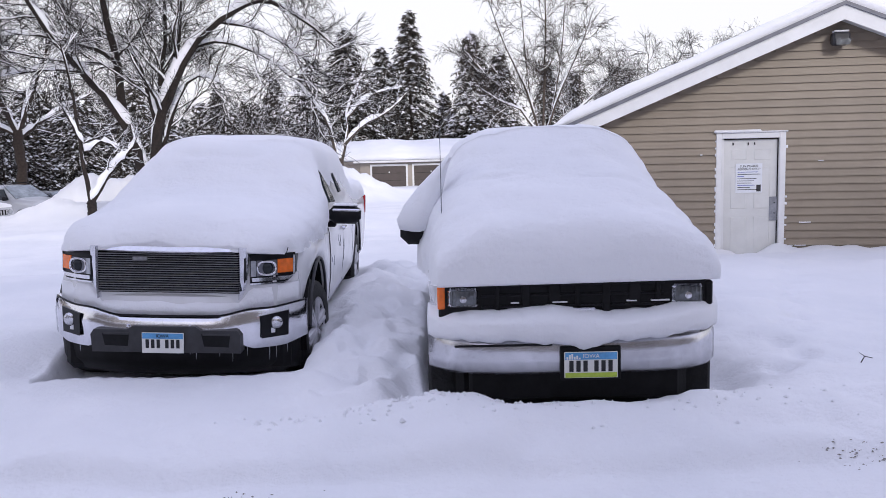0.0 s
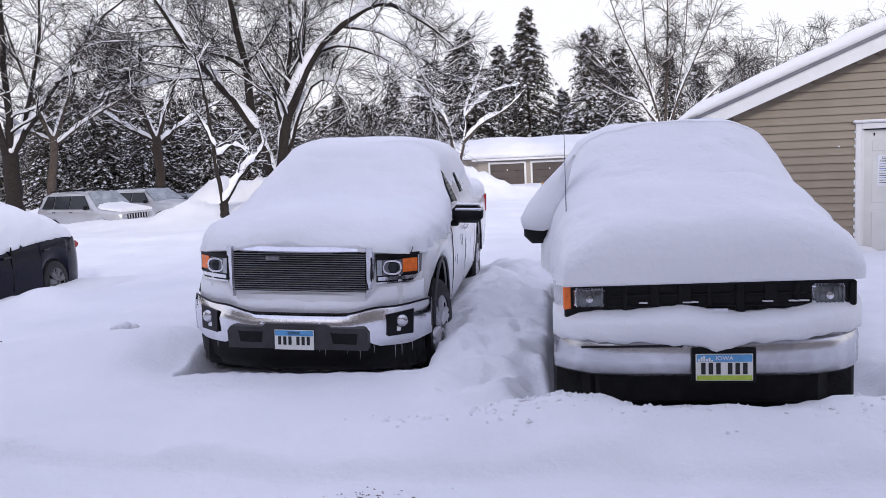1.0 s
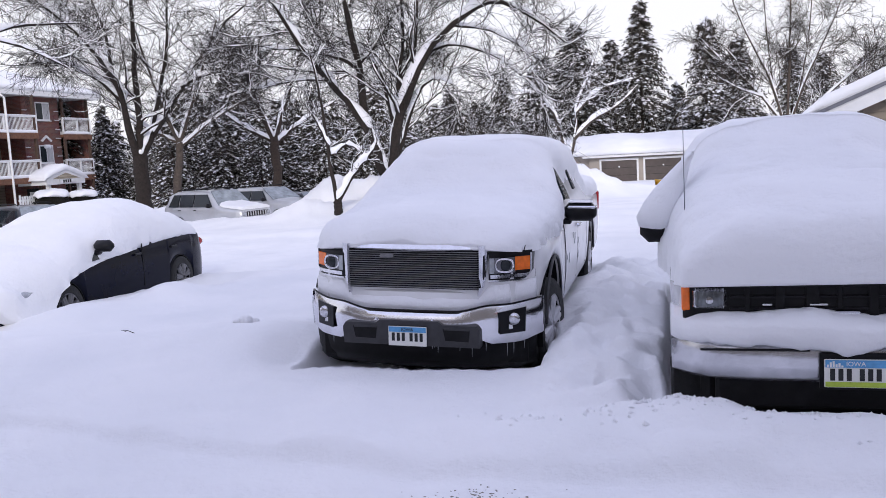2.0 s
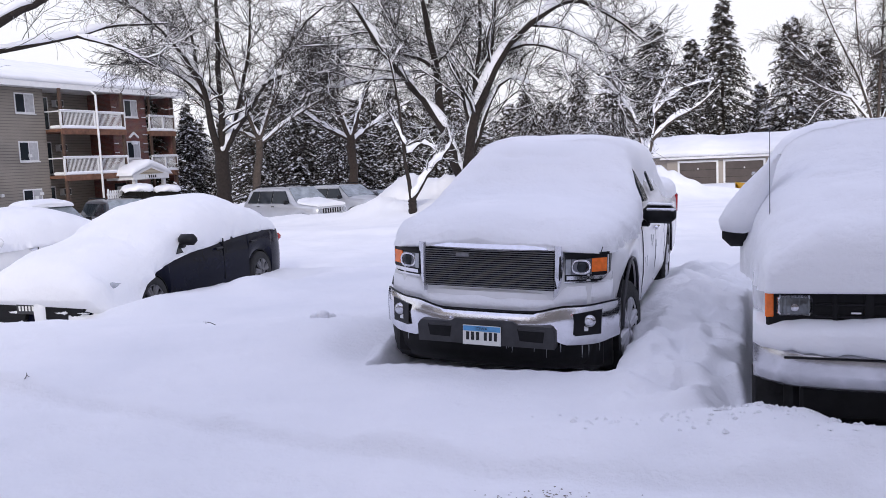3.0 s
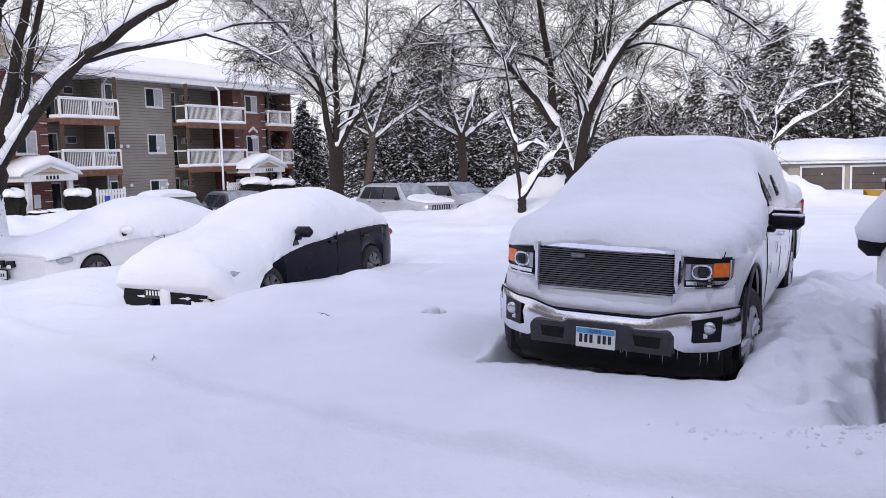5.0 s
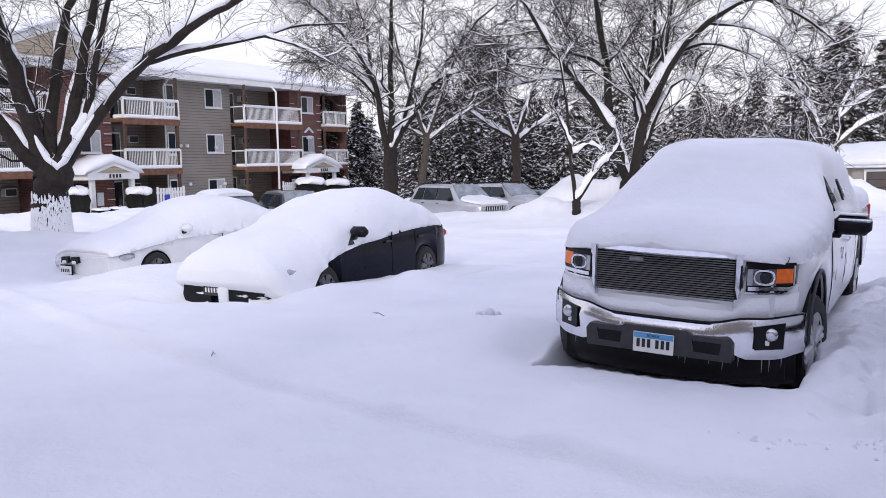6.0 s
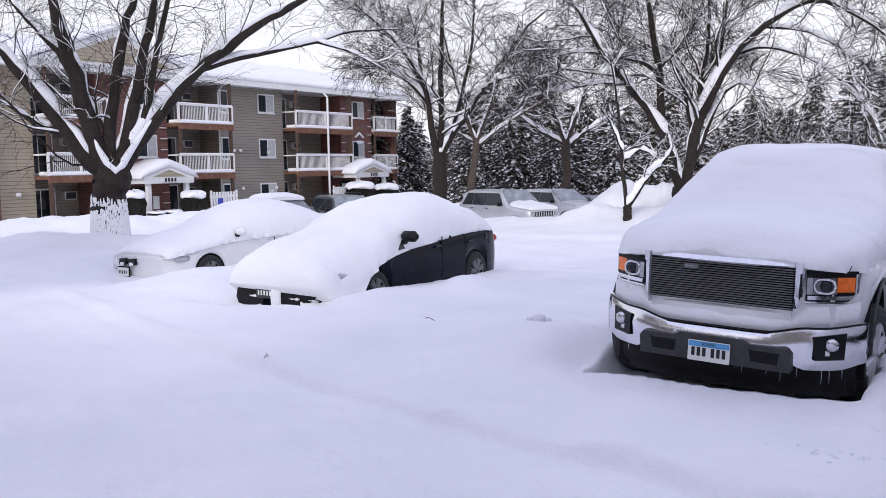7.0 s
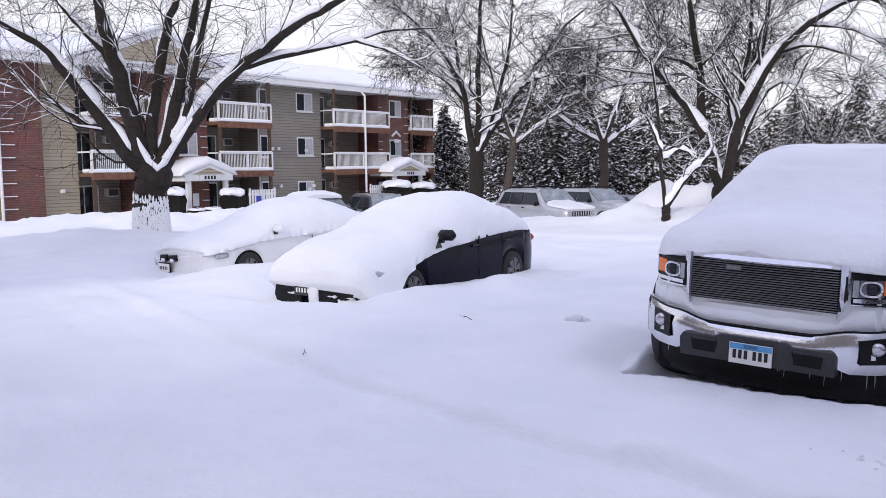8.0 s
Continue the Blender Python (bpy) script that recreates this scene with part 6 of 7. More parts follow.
def laid_snow(paths, radii, share, thick, least, bulk, sides=5, hold=1.0):
    """Snow along the upper side of branches that lie flat enough to hold it."""
    keep = TR.random(len(paths)) < share
    if not keep.any():
        return
    p, r = paths[keep].copy(), radii[keep]
    d = unit(np.gradient(p, axis=1))
    flat = np.sqrt(1 - np.clip(d[..., 2], -1, 1) ** 2)
    up = unit(np.array([0, 0, 1.0]) - d[..., 2:3] * d)
    s = (r * hold + (least + thick * TR.random(r.shape)) * np.minimum(1, r / 0.06 + 0.25)) * np.clip(flat * 1.9 - 0.10, 0.03, 1)
    s *= 0.7 + 0.6 * TR.random(r.shape)
    s *= np.where(TR.random(r.shape) < 0.14, 0.25, 1.0)
    s[:, 0] *= 0.5
    s[:, -1] *= 0.4
    p += up * (r * 0.78 + s * 0.45)[..., None]
    bulk.add(*tubes(p, s, sides))


def broadleaf(name, label, m, limbs, bark, density=1.0, snow=0.8, twig_r=0.010, fine=1.0, flat=1.0, trunk_snow=False, group="", reach=1.0, slim=0.74, sprig=0.34, hold=1.0):
    """A leafless tree. limbs: rows of (points, radius at the foot, radius at the tip); the first is the trunk."""
    t = thing(name, label, "tree", m, group)
    sn, tw, br = Bulk(), Bulk(), Bulk()
    main_p, main_r = [], []
    for k, (pts, r0, r1) in enumerate(limbs):
        path = np.array(smooth_path(pts, 16))
        path[2:-1] += TR.normal(size=(13, 3)) * r0 * 0.10
        rad = np.linspace(r0, r1, 16) * (1 + 0.05 * TR.normal(size=16)) * (0.86 if k == 0 else slim)
        if k == 0:
            rad[:3] *= (1.35, 1.15, 1.03)
        b = Bulk()
        b.add(*tubes(path[None], rad[None], 14))
        part("trunk" if k == 0 else "limb", b.mesh("limb", bark), bark, t)
        if k:
            main_p.append(path)
            main_r.append(rad)
        elif len(limbs) == 1:
            main_p.append(path)
            main_r.append(rad)
    P, R = np.array(main_p), np.array(main_r)
    laid_snow(P, R, 1.0, 0.045 * snow, 0.03 * snow, sn, 8, hold)
    n1 = max(3, int(10 * density))
    p1, r1 = sprout(P, R, n1, 1.4 * reach, 3.6 * reach, 0.85, 0.55, 8, 0.18, sprig, 0.20)
    br.add(*tubes(p1, np.maximum(r1, twig_r * 1.8), 5))
    laid_snow(p1, np.maximum(r1, twig_r * 1.8), 0.75 * snow, 0.02, 0.008, sn)
    n2 = max(3, int(6 * density))
    p2, r2 = sprout(p1, r1, n2, 0.7 * reach, 1.9 * reach, 0.8, 0.15, 6, 0.15, 0.5, 0.2)
    br.add(*tubes(p2, np.maximum(r2, twig_r * 1.3), 4))
    laid_snow(p2, np.maximum(r2, twig_r * 1.3), 0.4 * snow, 0.011, 0.004, sn, 4)
    n3 = max(2, int(9 * density * fine))
    p3, r3 = sprout(p2, r2, n3, 0.35 * reach, 1.15 * reach, 0.65, -0.45, 5, 0.1, 0.6, 0.26)
    tw.add(*tubes(p3, np.clip(r3, twig_r * 0.7, twig_r), 3))
    laid_snow(p3, np.clip(r3, twig_r * 0.7, twig_r), 0.10 * snow, 0.012, 0.003, sn, 3)
    tagged(part("branch_mass", br.mesh("branch_mass", bark), bark, t), kind="stuff")
    tagged(part("twig_mass", tw.mesh("twig_mass", TWIG), TWIG, t), kind="stuff")
    if sn.n:
        tagged(part("snow", sn.mesh("branch_snow", TREE_SNOW), TREE_SNOW, t, "snow lying along the branches"), kind="stuff")
    return t


def conifer(name, label, m, h, w, seed, snow=0.5):
    global TR
    TR = np.random.default_rng(seed)
    t = thing(name, label, "tree", m, "spruces behind the lot")
    b = Bulk()
    z = np.linspace(0, h, 10)
    b.add(*tubes(np.stack([0.05 * TR.normal(size=10), 0.05 * TR.normal(size=10), z], -1)[None], np.linspace(0.18, 0.02, 10)[None] * h / 10, 8))
    part("trunk", b.mesh("trunk", BROWN_BARK), BROWN_BARK, t)
    n = int(17 * h)
    zz = h * (0.06 + 0.93 * TR.random(n) ** 0.9)
    az_ = TR.random(n) * 2 * np.pi
    ln = 1.75 * w * (1 - zz / h) ** 0.85 * (0.45 + 0.65 * TR.random(n)) + 0.12
    k = 9
    s = np.linspace(0, 1, k)
    rad_ = ln[:, None] * s
    px_ = rad_ * np.cos(az_)[:, None]
    py_ = rad_ * np.sin(az_)[:, None]
    pz_ = zz[:, None] + ln[:, None] * (0.10 * s - 0.42 * s**2)
    p = np.stack([px_, py_, pz_], -1)
    bb = Bulk()
    bb.add(*tubes(p, np.full((n, k), 0.02) * np.linspace(1.3, 0.4, k), 3))
    tagged(part("bough_mass", bb.mesh("bough_mass", TWIG), TWIG, t), kind="stuff")
    # needle sprays
    c = p[:, 1:].reshape(-1, 3)
    d = unit(np.gradient(p, axis=1))[:, 1:].reshape(-1, 3)
    c = np.repeat(c, 5, 0)
    d = np.repeat(d, 5, 0)
    mm = len(c)
    c = c + TR.normal(size=(mm, 3)) * 0.07
    dd = unit(d + TR.normal(size=(mm, 3)) * np.array([0.75, 0.75, 0.4]) + np.array([0, 0, -0.35]))
    sd = unit(np.cross(dd, TR.normal(size=(mm, 3))))
    L = (0.2 + 0.34 * TR.random(mm))[:, None]
    wd = (0.025 + 0.05 * TR.random(mm))[:, None]
    v = np.stack([c - sd * wd * 0.5, c + dd * L * 0.5 - sd * wd, c + dd * L, c + dd * L * 0.5 + sd * wd], 1).reshape(-1, 3)
    nb = Bulk()
    nb.add(v, np.arange(mm * 4).reshape(-1, 4))
    tagged(part("needle_mass", nb.mesh("needle_mass", NEEDLE, False), NEEDLE, t), kind="stuff")
    # clots of snow on the boughs
    sb = Bulk()
    ok = TR.random(mm) < snow * 0.55
    c2 = c[ok] + np.array([0, 0, 0.04])
    q = len(c2)
    sz = (0.05 + 0.20 * TR.random(q) ** 2.2)[:, None]
    d2 = unit(d[ok] * np.array([1, 1, 0.6]))
    s2 = unit(np.cross(d2, np.array([0, 0, 1.0])) + 1e-6)
    top = c2 + np.array([0, 0, 0.6]) * sz
    v = np.stack([c2 - d2 * sz * 1.3, c2 - s2 * sz * 0.8, c2 + d2 * sz * 1.5, c2 + s2 * sz * 0.8, top], 1).reshape(-1, 3)
    base = np.arange(q)[:, None] * 5
    sb.add(v, np.concatenate([base + np.array([[0, 1, 4]]), base + np.array([[1, 2, 4]]), base + np.array([[2, 3, 4]]), base + np.array([[3, 0, 4]])]))
    tagged(part("snow", sb.mesh("clots", TREE_SNOW), TREE_SNOW, t, "clots of snow on the boughs"), kind="stuff")
    return t


# the near maple with five stems, its trunk plastered with snow
MA = broadleaf("maple_tree", "large leafless maple with five snowy stems and snow-plastered trunk", pose(-18.45, 12.45, 0.15, 0, 0, 56), [
    ([(-0.02, 0, -0.3), (0.0, 0, 0.6), (0.06, 0, 1.3), (0.14, 0.05, 1.85)], 0.40, 0.50),
    ([(0.15, -0.0, 1.72), (-0.35, -0.06, 1.93), (-1.04, -0.13, 2.97), (-1.67, -0.21, 3.91), (-2.28, -0.3, 4.62), (-3.05, -0.39, 5.05)], 0.22, 0.060),
    ([(-0.07, -0.0, 1.72), (-0.27, -0.08, 2.59), (-0.47, -0.19, 3.55), (-0.73, -0.32, 4.74), (-0.93, -0.45, 5.52), (-1.14, -0.58, 6.58)], 0.27, 0.080),
    ([(0.1, -0.0, 1.72), (0.11, -0.02, 2.59), (0.33, -0.05, 3.84), (0.55, -0.08, 5.03), (0.85, -0.12, 5.95), (1.06, -0.15, 7.25)], 0.19, 0.070),
    ([(0.28, -0.0, 1.78), (0.59, -0.07, 2.85), (0.91, -0.17, 4.24), (1.21, -0.28, 5.42), (1.52, -0.39, 6.72)], 0.20, 0.060),
    ([(0.41, -0.0, 1.85), (0.91, -0.09, 2.99), (1.21, -0.21, 4.31), (1.55, -0.35, 5.69), (1.8, -0.49, 6.85)], 0.12, 0.040),
    ([(0.25, -0.0, 1.58), (0.99, -0.02, 2.72), (1.99, -0.05, 3.95), (3.14, -0.08, 4.93), (4.02, -0.11, 5.51), (4.74, -0.15, 5.92), (5.93, -0.18, 6.55)], 0.20, 0.060),
    ([(2.21, 0.0, 4.19), (3.32, 0.09, 4.54), (4.48, 0.21, 4.83), (5.41, 0.33, 5.09), (6.38, 0.47, 5.38), (7.71, 0.62, 5.53)], 0.09, 0.020),
    ([(5.25, 0.0, 5.0), (6.24, 0.06, 4.76), (7.19, 0.15, 4.33)], 0.04, 0.010),
    ([(-0.49, 0.0, 3.7), (-0.9, 0.06, 4.53), (-1.5, 0.13, 5.22), (-1.98, 0.21, 5.83)], 0.11, 0.030),
    ([(-0.88, -0.0, 2.72), (-1.34, -0.06, 2.84), (-2.21, -0.14, 3.4)], 0.09, 0.020),
], BARK, 0.82, 0.7, 0.0042, 1.6, slim=0.93, sprig=0.16, hold=0.8)
plaster = Bulk()
for k in range(1700):
    a, z0 = TR.uniform(-3.0, 0.0), TR.uniform(0.15, 1.05) ** 1.1
    if TR.random() > 1.25 - z0:
        continue
    n_ = 3
    zz = z0 + np.linspace(0, TR.uniform(0.05, 0.16), n_)
    rr = (0.52 - 0.10 * np.clip(zz, 0, 1) ** 0.5) * 0.97
    plaster.add(*tubes(np.stack([rr * math.cos(a) + 0.02, rr * math.sin(a), zz], -1)[None], np.array([[0.006, 0.016, 0.005]]) * TR.uniform(0.6, 1.5), 5))
tagged(part("plastered_snow", plaster.mesh("plaster", TREE_SNOW), TREE_SNOW, MA, "snow blown onto the trunk"), kind="stuff")
fork = Shape()
fork.tube([(-0.32, -0.22, 2.75), (-0.16, -0.26, 2.3), (0.02, -0.30, 1.95), (0.2, -0.30, 1.74), (0.36, -0.26, 1.9), (0.62, -0.2, 2.3), (0.95, -0.14, 2.78), (1.3, -0.1, 3.18)], [0.03, 0.06, 0.09, 0.115, 0.10, 0.08, 0.06, 0.04], 12)
part("fork_snow", fork, TREE_SNOW, MA, "snow packed in the fork", smooth=True)

# the leaning maple behind the pickup
TR = np.random.default_rng(5)
broadleaf("maple_tree", "tall leafless maple with leaning stems and thick snow on them", pose(-9.65, 28.47, 0.25, 0, 0, 18.7), [
    ([(0, 0, -0.5), (-0.02, 0, 0.3), (0.0, 0, 0.75)], 0.46, 0.42),
    ([(-0.03, 0.0, 0.66), (-0.38, 0.01, 1.47), (-0.75, 0.02, 2.81), (-0.82, 0.04, 4.73), (-1.04, 0.06, 5.87), (-1.23, 0.07, 7.02), (-1.47, 0.09, 8.54)], 0.26, 0.080),
    ([(-0.03, -0.0, 0.76), (0.15, -0.06, 1.34), (0.37, -0.15, 2.74), (0.67, -0.24, 3.48), (1.11, -0.34, 4.35), (1.94, -0.44, 5.55), (3.26, -0.55, 6.47), (3.97, -0.67, 6.61), (4.99, -0.78, 6.13), (6.18, -0.9, 5.13)], 0.28, 0.035),
    ([(-0.5, -0.0, 2.07), (-0.88, -0.09, 2.87), (-1.39, -0.22, 3.66), (-2.09, -0.35, 4.5), (-2.65, -0.5, 5.25), (-3.19, -0.65, 6.24), (-3.6, -0.81, 6.97), (-4.04, -0.98, 7.86)], 0.17, 0.050),
    ([(-0.88, -0.0, 4.67), (-1.55, -0.11, 5.05), (-2.29, -0.26, 5.26), (-3.41, -0.42, 5.43), (-4.49, -0.6, 5.27)], 0.10, 0.025),
    ([(-1.95, -0.0, 4.34), (-2.87, -0.08, 4.38), (-4.53, -0.19, 4.13), (-5.6, -0.31, 3.87)], 0.08, 0.020),
    ([(0.28, 0.0, 2.61), (0.1, 0.12, 3.51), (-0.36, 0.28, 5.0), (-1.49, 0.46, 5.83), (-2.62, 0.65, 6.71)], 0.13, 0.030),
    ([(0.39, 0.0, 3.1), (0.51, 0.09, 4.42), (0.72, 0.22, 5.81), (0.75, 0.35, 7.56)], 0.15, 0.050),
    ([(0.78, 0.0, 3.66), (1.09, 0.09, 5.2), (1.29, 0.2, 6.94), (1.53, 0.33, 8.48)], 0.13, 0.040),
    ([(0.21, 0.0, 1.44), (0.54, 0.09, 2.21), (1.08, 0.2, 3.62), (1.74, 0.32, 4.24), (2.38, 0.46, 4.01)], 0.12, 0.030),
    ([(1.55, -0.0, 5.13), (2.46, -0.09, 5.33), (3.86, -0.2, 4.86), (5.1, -0.33, 3.77), (5.79, -0.47, 2.79)], 0.08, 0.020),
    ([(2.45, -0.0, 5.99), (3.81, -0.05, 5.73), (5.14, -0.13, 4.89), (5.99, -0.21, 4.16)], 0.07, 0.020),
], BARK, 1.15, 1.25, 0.0078, 1.25, reach=1.1, hold=0.9)

# the small crooked tree beside it
broadleaf("crooked_tree", "small crooked leafless tree heavy with snow", pose(-10.26, 24.92, 0.28, 0, 0, 22.4), [
    ([(0, 0, -0.3), (0.02, 0, 0.1), (0.0, 0, 0.3)], 0.17, 0.14),
    ([(-0.0, 0.0, 0.21), (-0.13, 0.03, 1.45), (-0.22, 0.08, 2.6), (-0.36, 0.12, 3.91), (-0.51, 0.17, 4.78)], 0.10, 0.030),
    ([(0.06, 0.0, 0.29), (0.65, 0.06, 1.18), (1.17, 0.14, 1.73), (1.44, 0.22, 2.25)], 0.09, 0.030),
    ([(-0.06, 0.0, 1.71), (0.39, 0.09, 2.0), (0.78, 0.21, 1.83), (1.07, 0.34, 1.47)], 0.06, 0.020),
    ([(-0.14, 0.0, 1.98), (-0.47, 0.1, 2.78), (-0.79, 0.23, 3.33)], 0.06, 0.020),
], BARK, 0.8, 1.0, 0.005, 0.8, reach=0.4)

TR = np.random.default_rng(31)
# the tall tree beyond the jeep
broadleaf("ash_tree", "tall leafless tree with a forked snowy trunk behind parked cars", pose(-22.9, 33.4, -0.55, 0, 0, 34.4), [
    ([(0, 0, -0.5), (-0.06, 0, 1.2), (-0.10, 0, 3.1)], 0.42, 0.38),
    ([(-0.15, -0.0, 2.79), (-0.4, -0.16, 3.99), (-0.58, -0.37, 5.36), (-0.93, -0.6, 6.4), (-1.75, -0.85, 7.84), (-2.9, -1.11, 9.0), (-3.78, -1.38, 9.78)], 0.24, 0.050),
    ([(-0.1, 0.0, 2.79), (0.0, 0.04, 4.4), (0.04, 0.09, 7.15), (0.17, 0.15, 9.85), (0.37, 0.22, 11.37)], 0.24, 0.060),
    ([(-0.05, 0.0, 2.79), (0.33, 0.07, 3.61), (1.02, 0.15, 4.54), (2.2, 0.25, 6.33), (3.1, 0.35, 7.58), (4.01, 0.46, 8.81), (5.15, 0.57, 9.75)], 0.20, 0.045),
    ([(0.41, 0.0, 3.69), (1.15, 0.0, 6.44), (1.52, 0.01, 8.21), (1.68, 0.01, 10.59)], 0.14, 0.050),
    ([(-0.59, -0.0, 5.39), (-1.4, -0.13, 6.28), (-2.59, -0.29, 7.03), (-3.79, -0.47, 7.14)], 0.12, 0.030),
    ([(-0.89, -0.0, 6.46), (-1.04, -0.01, 8.31), (-1.46, -0.02, 9.81)], 0.12, 0.040),
    ([(1.91, -0.0, 5.99), (2.96, -0.16, 6.48), (4.53, -0.37, 6.71)], 0.10, 0.030),
], BARK, 1.15, 1.2, 0.0088, 1.25, reach=1.1, hold=0.9)
# the tree before the garages
broadleaf("garage_tree", "pale leafless tree with snow on its spreading limbs", pose(-6.5, 52.0, -0.9, 0, 0, 7.1), [
    ([(0.2, 0, -0.5), (0.3, 0, 1.0), (0.38, 0, 2.3)], 0.26, 0.24),
    ([(0.24, 0.0, 2.13), (-0.2, 0.22, 4.06), (-0.88, 0.5, 5.81), (-1.55, 0.82, 7.14), (-2.32, 1.15, 9.78)], 0.16, 0.050),
    ([(0.47, 0.0, 2.12), (0.87, 0.18, 3.73), (0.93, 0.42, 5.09), (1.67, 0.69, 6.74), (2.42, 0.97, 8.74)], 0.14, 0.040),
    ([(0.64, 0.0, 3.06), (1.9, 0.02, 4.27), (3.42, 0.06, 5.05), (4.61, 0.09, 6.17)], 0.13, 0.040),
    ([(0.91, -0.0, 4.73), (2.28, -0.1, 5.98), (4.27, -0.23, 6.5)], 0.10, 0.030),
    ([(-0.69, 0.0, 5.33), (-1.75, 0.21, 6.09), (-2.95, 0.47, 6.35)], 0.08, 0.020),
], PALE_BARK, 0.45, 1.2, 0.008, 0.6)
# the bare tree beyond the shed
broadleaf("bare_tree", "tall thin-branched leafless tree standing beyond the shed", pose(6.2, 52.0, -1.0, 0, 0, 0), [
    ([(0, 0, -0.5), (0, 0, 2.0), (0.05, 0, 3.4)], 0.24, 0.18),
    ([(0, 0, 2.8), (-0.9, 0, 6.0), (-2.2, 0.3, 9.0), (-3.3, 0.3, 12.0)], 0.11, 0.025),
    ([(0, 0, 3.0), (0.2, 0.2, 7.0), (0.3, 0.4, 10.5), (0.2, 0.5, 13.5)], 0.12, 0.025),
    ([(0.05, 0, 3.0), (1.0, 0, 5.8), (2.3, 0.2, 8.6), (3.2, 0.2, 11.0)], 0.10, 0.025),
    ([(0.05, 0, 2.6), (1.8, 0, 4.6), (3.6, 0, 6.2), (5.2, 0, 7.6)], 0.09, 0.02),
    ([(0, 0, 3.1), (-1.6, 0, 5.4), (-3.4, 0, 7.2), (-4.6, 0, 8.6)], 0.09, 0.02),
    ([(-0.6, 0, 5.0), (-0.9, 0.5, 8.0), (-1.2, 0.8, 12.0)], 0.08, 0.02),
    ([(0.6, 0, 5.0), (1.2, 0.5, 8.0), (1.6, 0.8, 12.2)], 0.08, 0.02),
    ([(1.4, 0, 4.2), (3.0, -0.3, 5.0), (4.6, -0.4, 5.3)], 0.07, 0.02),
    ([(-1.2, 0, 5.0), (-2.6, -0.3, 5.6), (-3.8, -0.4, 6.4)], 0.07, 0.02),
], PALE_BARK, 1.1, 0.55, 0.009, 1.2)

# background woods: a few grown once, then copied
BT = []
for k, (h, sp) in enumerate(((9.5, 0.34), (8.0, 0.5), (11.0, 0.28))):
    TR = np.random.default_rng(60 + k)
    limbs = [([(0, 0, -0.6), (0.05, 0, h * 0.16), (0.0, 0.05, h * 0.3)], 0.20, 0.15)]
    for q in range(6):
        a = q * 1.05 + TR.random() * 0.6
        u = np.array([math.cos(a), math.sin(a)]) * sp * h * (0.6 + 0.5 * TR.random())
        limbs.append(([(0, 0, h * (0.14 + 0.03 * q)), (u[0] * 0.35, u[1] * 0.35, h * 0.5), (u[0], u[1], h * (0.8 + 0.2 * TR.random()))], 0.10, 0.02))
    BT.append(broadleaf("wood_tree", "leafless tree with snow-dusted twigs at the lot edge", pose(-30 + 4 * k, 62, -1.3), limbs, (BROWN_BARK, BARK, BARK)[k], 0.95, 1.15, 0.0095, 1.0, group="bare trees behind the lot"))
CT = [conifer("spruce_tree", "dark spruce with clots of snow on drooping boughs", pose(x, y, -1.4), h, w, s, sn) for x, y, h, w, s, sn in ((-2.4, 72, 14.6, 2.9, 3, 0.40), (2.6, 70, 12.4, 2.9, 4, 0.65), (-7.4, 70, 13.0, 3.6, 8, 0.6))]

WR = random.Random(12)
for x, y, k, s in ((-4.9, 74, 2, 0.95), (5.2, 74, 2, 0.9), (-10.2, 66, 1, 0.8), (-13, 68, 2, 0.72), (9.5, 76, 0, 0.75), (12.5, 80, 2, 0.8), (0.4, 78, 1, 0.7), (-27.5, 50.0, 1, 0.78), (-33.5, 55.5, 2, 0.75), (-36.5, 58.5, 0, 0.62), (-31.5, 60.5, 1, 0.8)):
    copy_thing(CT[k], pose(x, y, -1.5 - 0.3, 0, 0, WR.uniform(0, 360)) @ Matrix.Scale(s, 4))
for q in range(74):
    az_ = radians(5 + 34 * q / 73 + WR.uniform(-0.6, 0.6))
    r = WR.uniform(64, 86) if q % 2 else WR.uniform(52, 60)
    if math.degrees(az_) < 13:
        r = WR.uniform(70, 86)
    if -41 < -r * math.sin(az_) < -30 and r < 64:
        r = 70
    copy_thing(CT[q % 3], pose(-r * math.sin(az_), r * math.cos(az_), -1.9, 0, 0, WR.uniform(0, 360)) @ Matrix.Scale(WR.uniform(0.42, 0.68), 4))
for q in range(32):
    az_ = radians(-4 + 44 * q / 31 + WR.uniform(-0.7, 0.7))
    r = WR.uniform(58 if math.degrees(az_) > 8 else 70, 80)
    if -41 < -r * math.sin(az_) < -30 and r < 64:
        r = 68
    copy_thing(BT[q % 3], pose(-r * math.sin(az_), r * math.cos(az_), -1.6, 0, 0, WR.uniform(0, 360)) @ Matrix.Scale(WR.uniform(0.5, 0.85), 4))
for x, y, s in ((14.5, 62, 0.95), (20, 66, 1.05), (11, 66, 0.8), (26, 70, 1.0)):
    copy_thing(BT[2], pose(x, y, -1.5, 0, 0, WR.uniform(0, 360)) @ Matrix.Scale(s, 4))

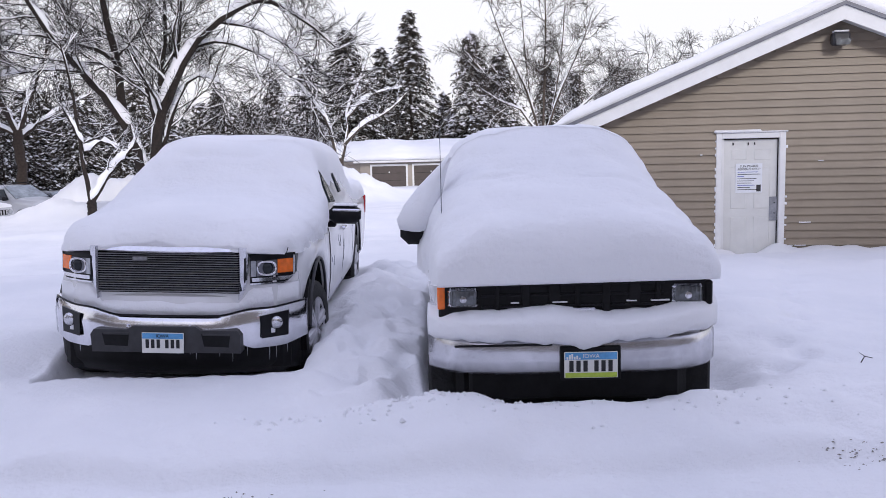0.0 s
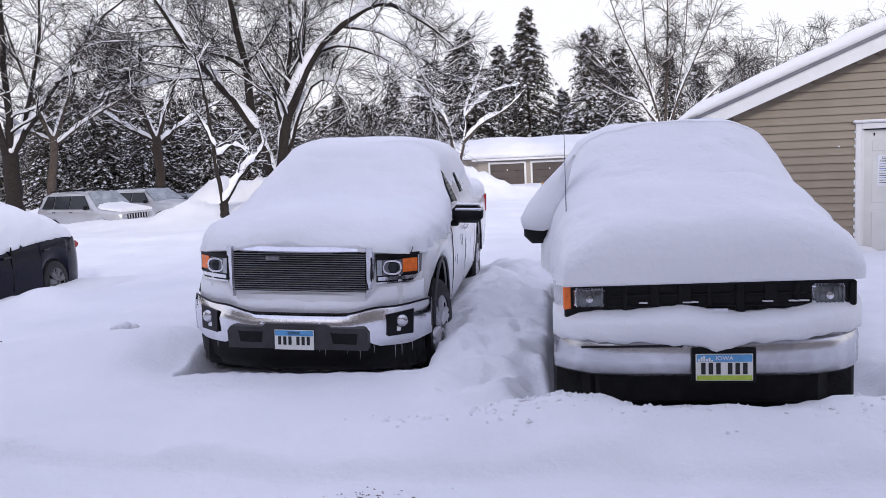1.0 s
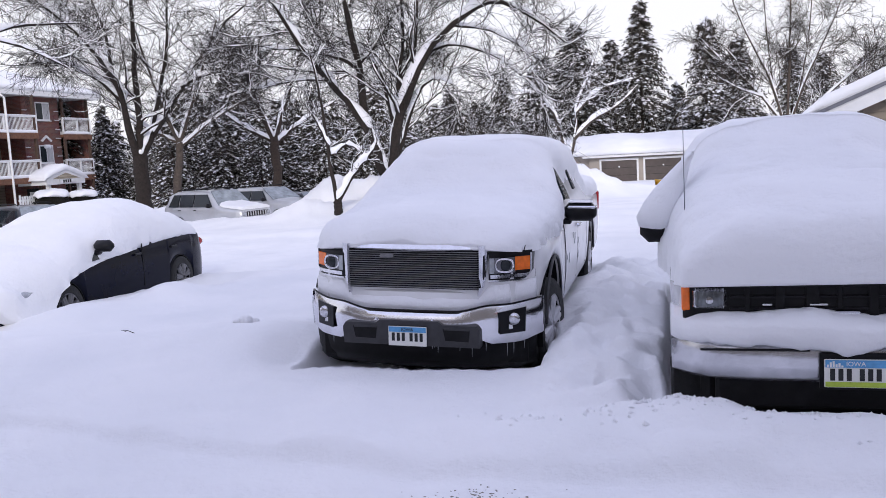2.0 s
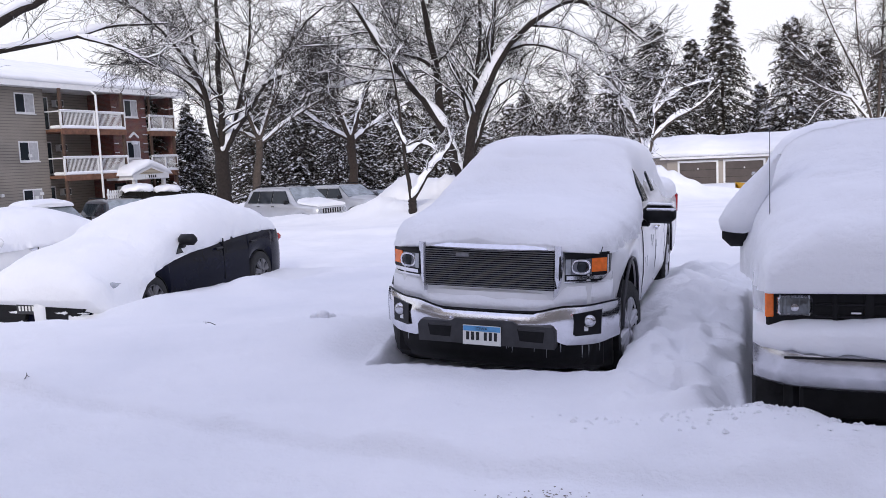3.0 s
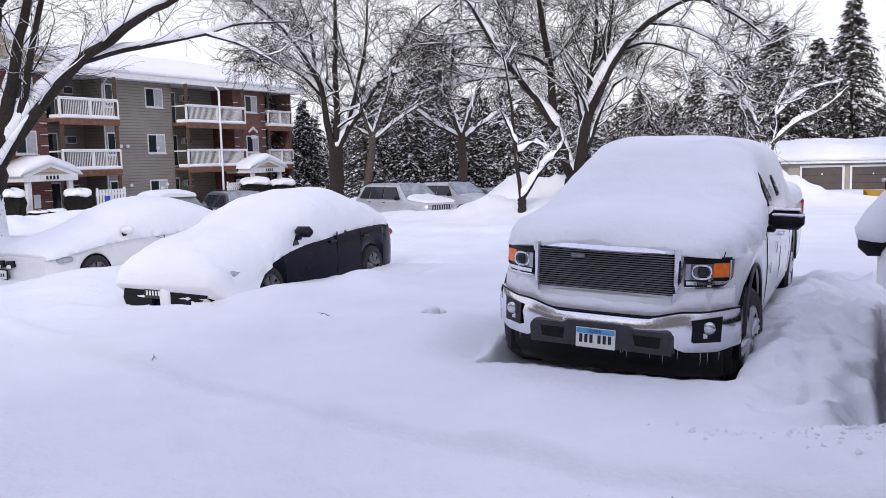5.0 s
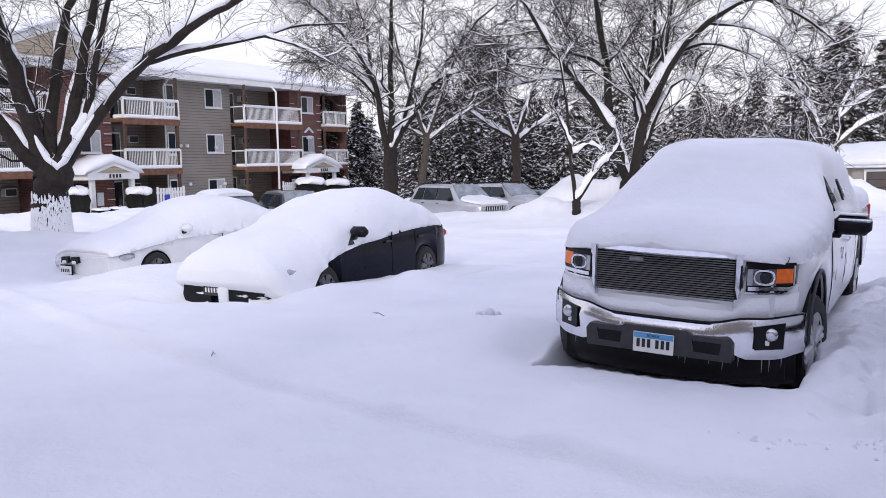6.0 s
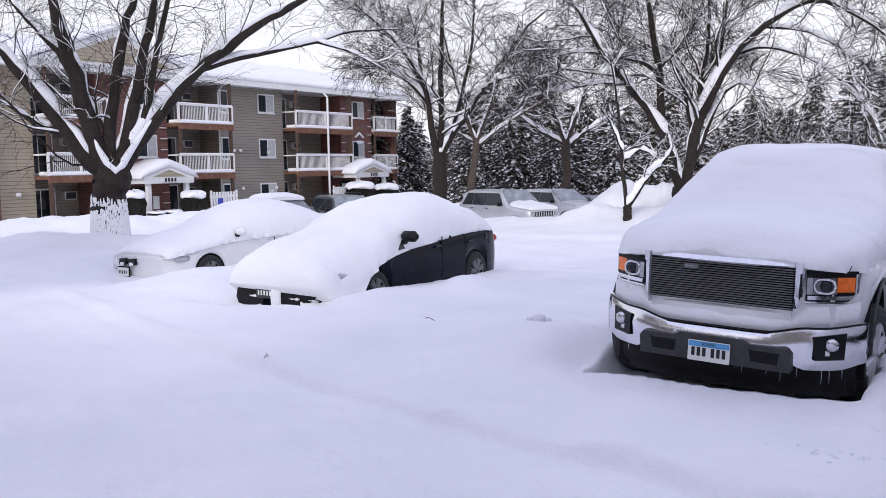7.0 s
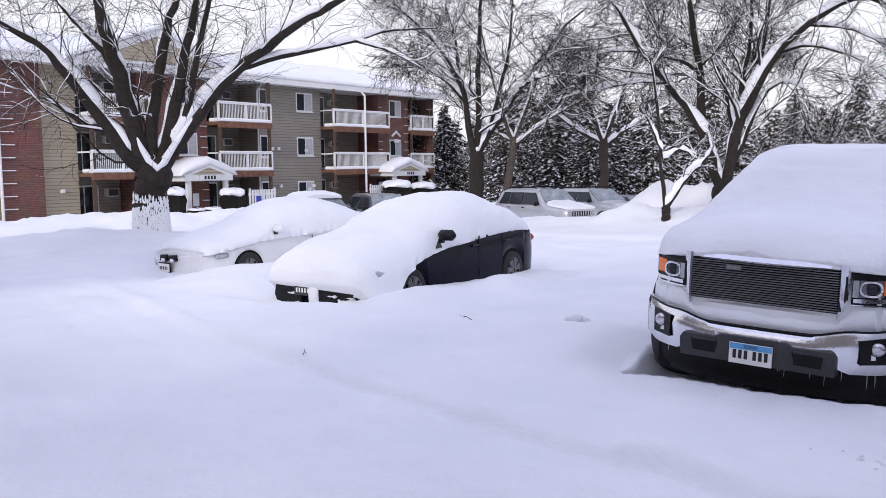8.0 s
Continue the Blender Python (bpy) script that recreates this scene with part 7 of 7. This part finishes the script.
# two bare trunks that stand out at the edge of the wood
for x, y, r, mt, lean in ((-22.0, 34.2, 0.22, PALE_BARK, 0.5), (-20.3, 41.4, 0.32, BROWN_BARK, 0.0)):
    TR = np.random.default_rng(int(-x))
    broadleaf("trunk_tree", "thick bare trunk at the edge of the snowy wood", pose(x, y, -1.2, 0, 0, 25), [
        ([(0, 0, 0), (lean * 0.4, 0, 2.0), (lean, 0, 4.4)], r, r * 0.8),
        ([(lean, 0, 4.0), (lean - 0.8, 0, 6.4), (lean - 1.6, 0.4, 9.4)], r * 0.6, 0.05),
        ([(lean, 0, 4.2), (lean + 0.9, 0.2, 6.6), (lean + 2.0, 0.3, 9.6)], r * 0.55, 0.05),
        ([(lean, 0, 4.0), (lean + 1.6, 0.2, 5.2), (lean + 3.4, 0.3, 6.2)], r * 0.4, 0.04),
        ([(lean, 0, 4.1), (lean - 1.8, 0.2, 5.2), (lean - 3.2, 0.3, 6.4)], r * 0.4, 0.04),
    ], mt, 0.8, 0.8, 0.009, 1.0)

# clods and fallen twigs on the snow
for k, (x, y, s) in enumerate(((-4.02, 7.17, 0.07), (-3.95, 7.22, 0.045), (-4.08, 7.12, 0.04), (3.2, 5.5, 0.03))):
    rings = []
    for a in np.linspace(-1.5, 1.5, 7):
        rr = s * math.cos(a) + 0.002
        rings.append([(rr * math.cos(b) * (1 + 0.4 * noise.noise((math.cos(b) * 2 + k, math.sin(b) * 2, a))), rr * math.sin(b) * (1 + 0.3 * noise.noise((b, k, a))), s * 0.8 * math.sin(a)) for b in np.linspace(0, 2 * math.pi, 11)[:-1]])
    o = obj("snow_clod", Shape().loft(rings), SNOW, None, "", True, pose(x, y, on_snow(x, y) + s * 0.3))
    tagged(o, "small lump of snow lying on the drift", "snow", "snow clods")
for k, (x, y, L, a) in enumerate(((2.6, 5.2, 0.14, 40), (-5.05, 6.9, 0.14, 170), (-5.4, 4.9, 0.04, 60), (2.6, 3.9, 0.15, 150))):
    z = on_snow(x, y)
    sh = Shape().tube([(0, 0, 0.006), (L * 0.5, 0.01, 0.03), (L, -0.01, 0.01)], [0.004, 0.003, 0.002], 5).tube([(L * 0.5, 0.01, 0.03), (L * 0.75, 0.06, 0.04)], [0.003, 0.0015], 4)
    tagged(obj("fallen_twig", sh, TWIG, None, "", False, pose(x, y, z, 0, 0, a)), "thin dark twig fallen on the snow", "twig", "fallen twigs")

grit = Shape()
for k in range(230):
    x, y = (WR.gauss(-0.05, 0.42), WR.gauss(4.62, 0.12)) if k % 3 else (WR.gauss(1.2, 1.0), WR.gauss(4.5, 0.12))
    sz = WR.uniform(0.004, 0.016) * (1.7 if k % 11 == 0 else 1)
    z = on_snow(x, y) + sz * 0.2
    q = [(x + sz * WR.uniform(0.6, 1.3) * a, y + sz * WR.uniform(0.6, 1.3) * b, z + sz * WR.uniform(0.5, 1.1) * c) for a, b, c in ((1, 0, 0), (0, 1, 0), (-1, 0, 0), (0, -1, 0), (0, 0, 1), (0, 0, -1))]
    grit.add(q, [[0, 1, 4], [1, 2, 4], [2, 3, 4], [3, 0, 4], [1, 0, 5], [2, 1, 5], [3, 2, 5], [0, 3, 5]])
tagged(obj("snow_crumbs", grit, SNOW), "small crumbs of ploughed snow before the van", "snow", kind="stuff")
dirt = Shape()
for k in range(240):
    cx, cy = ((-0.95, 3.72), (2.05, 3.95), (2.95, 3.80))[k % 3]
    x, y = WR.gauss(cx, 0.13), WR.gauss(cy, 0.045)
    sz = WR.uniform(0.003, 0.008)
    z = on_snow(x, y) + sz * 0.1
    q = [(x + sz * WR.uniform(0.6, 1.8) * a, y + sz * WR.uniform(0.6, 1.3) * b, z + sz * WR.uniform(0.4, 0.8) * c) for a, b, c in ((1, 0, 0), (0, 1, 0), (-1, 0, 0), (0, -1, 0), (0, 0, 1), (0, 0, -1))]
    dirt.add(q, [[0, 1, 4], [1, 2, 4], [2, 3, 4], [3, 0, 4], [1, 0, 5], [2, 1, 5], [3, 2, 5], [0, 3, 5]])
tagged(obj("road_grit", dirt, GRIT), "brown grit showing through the ploughed lane snow", "grit", kind="stuff")
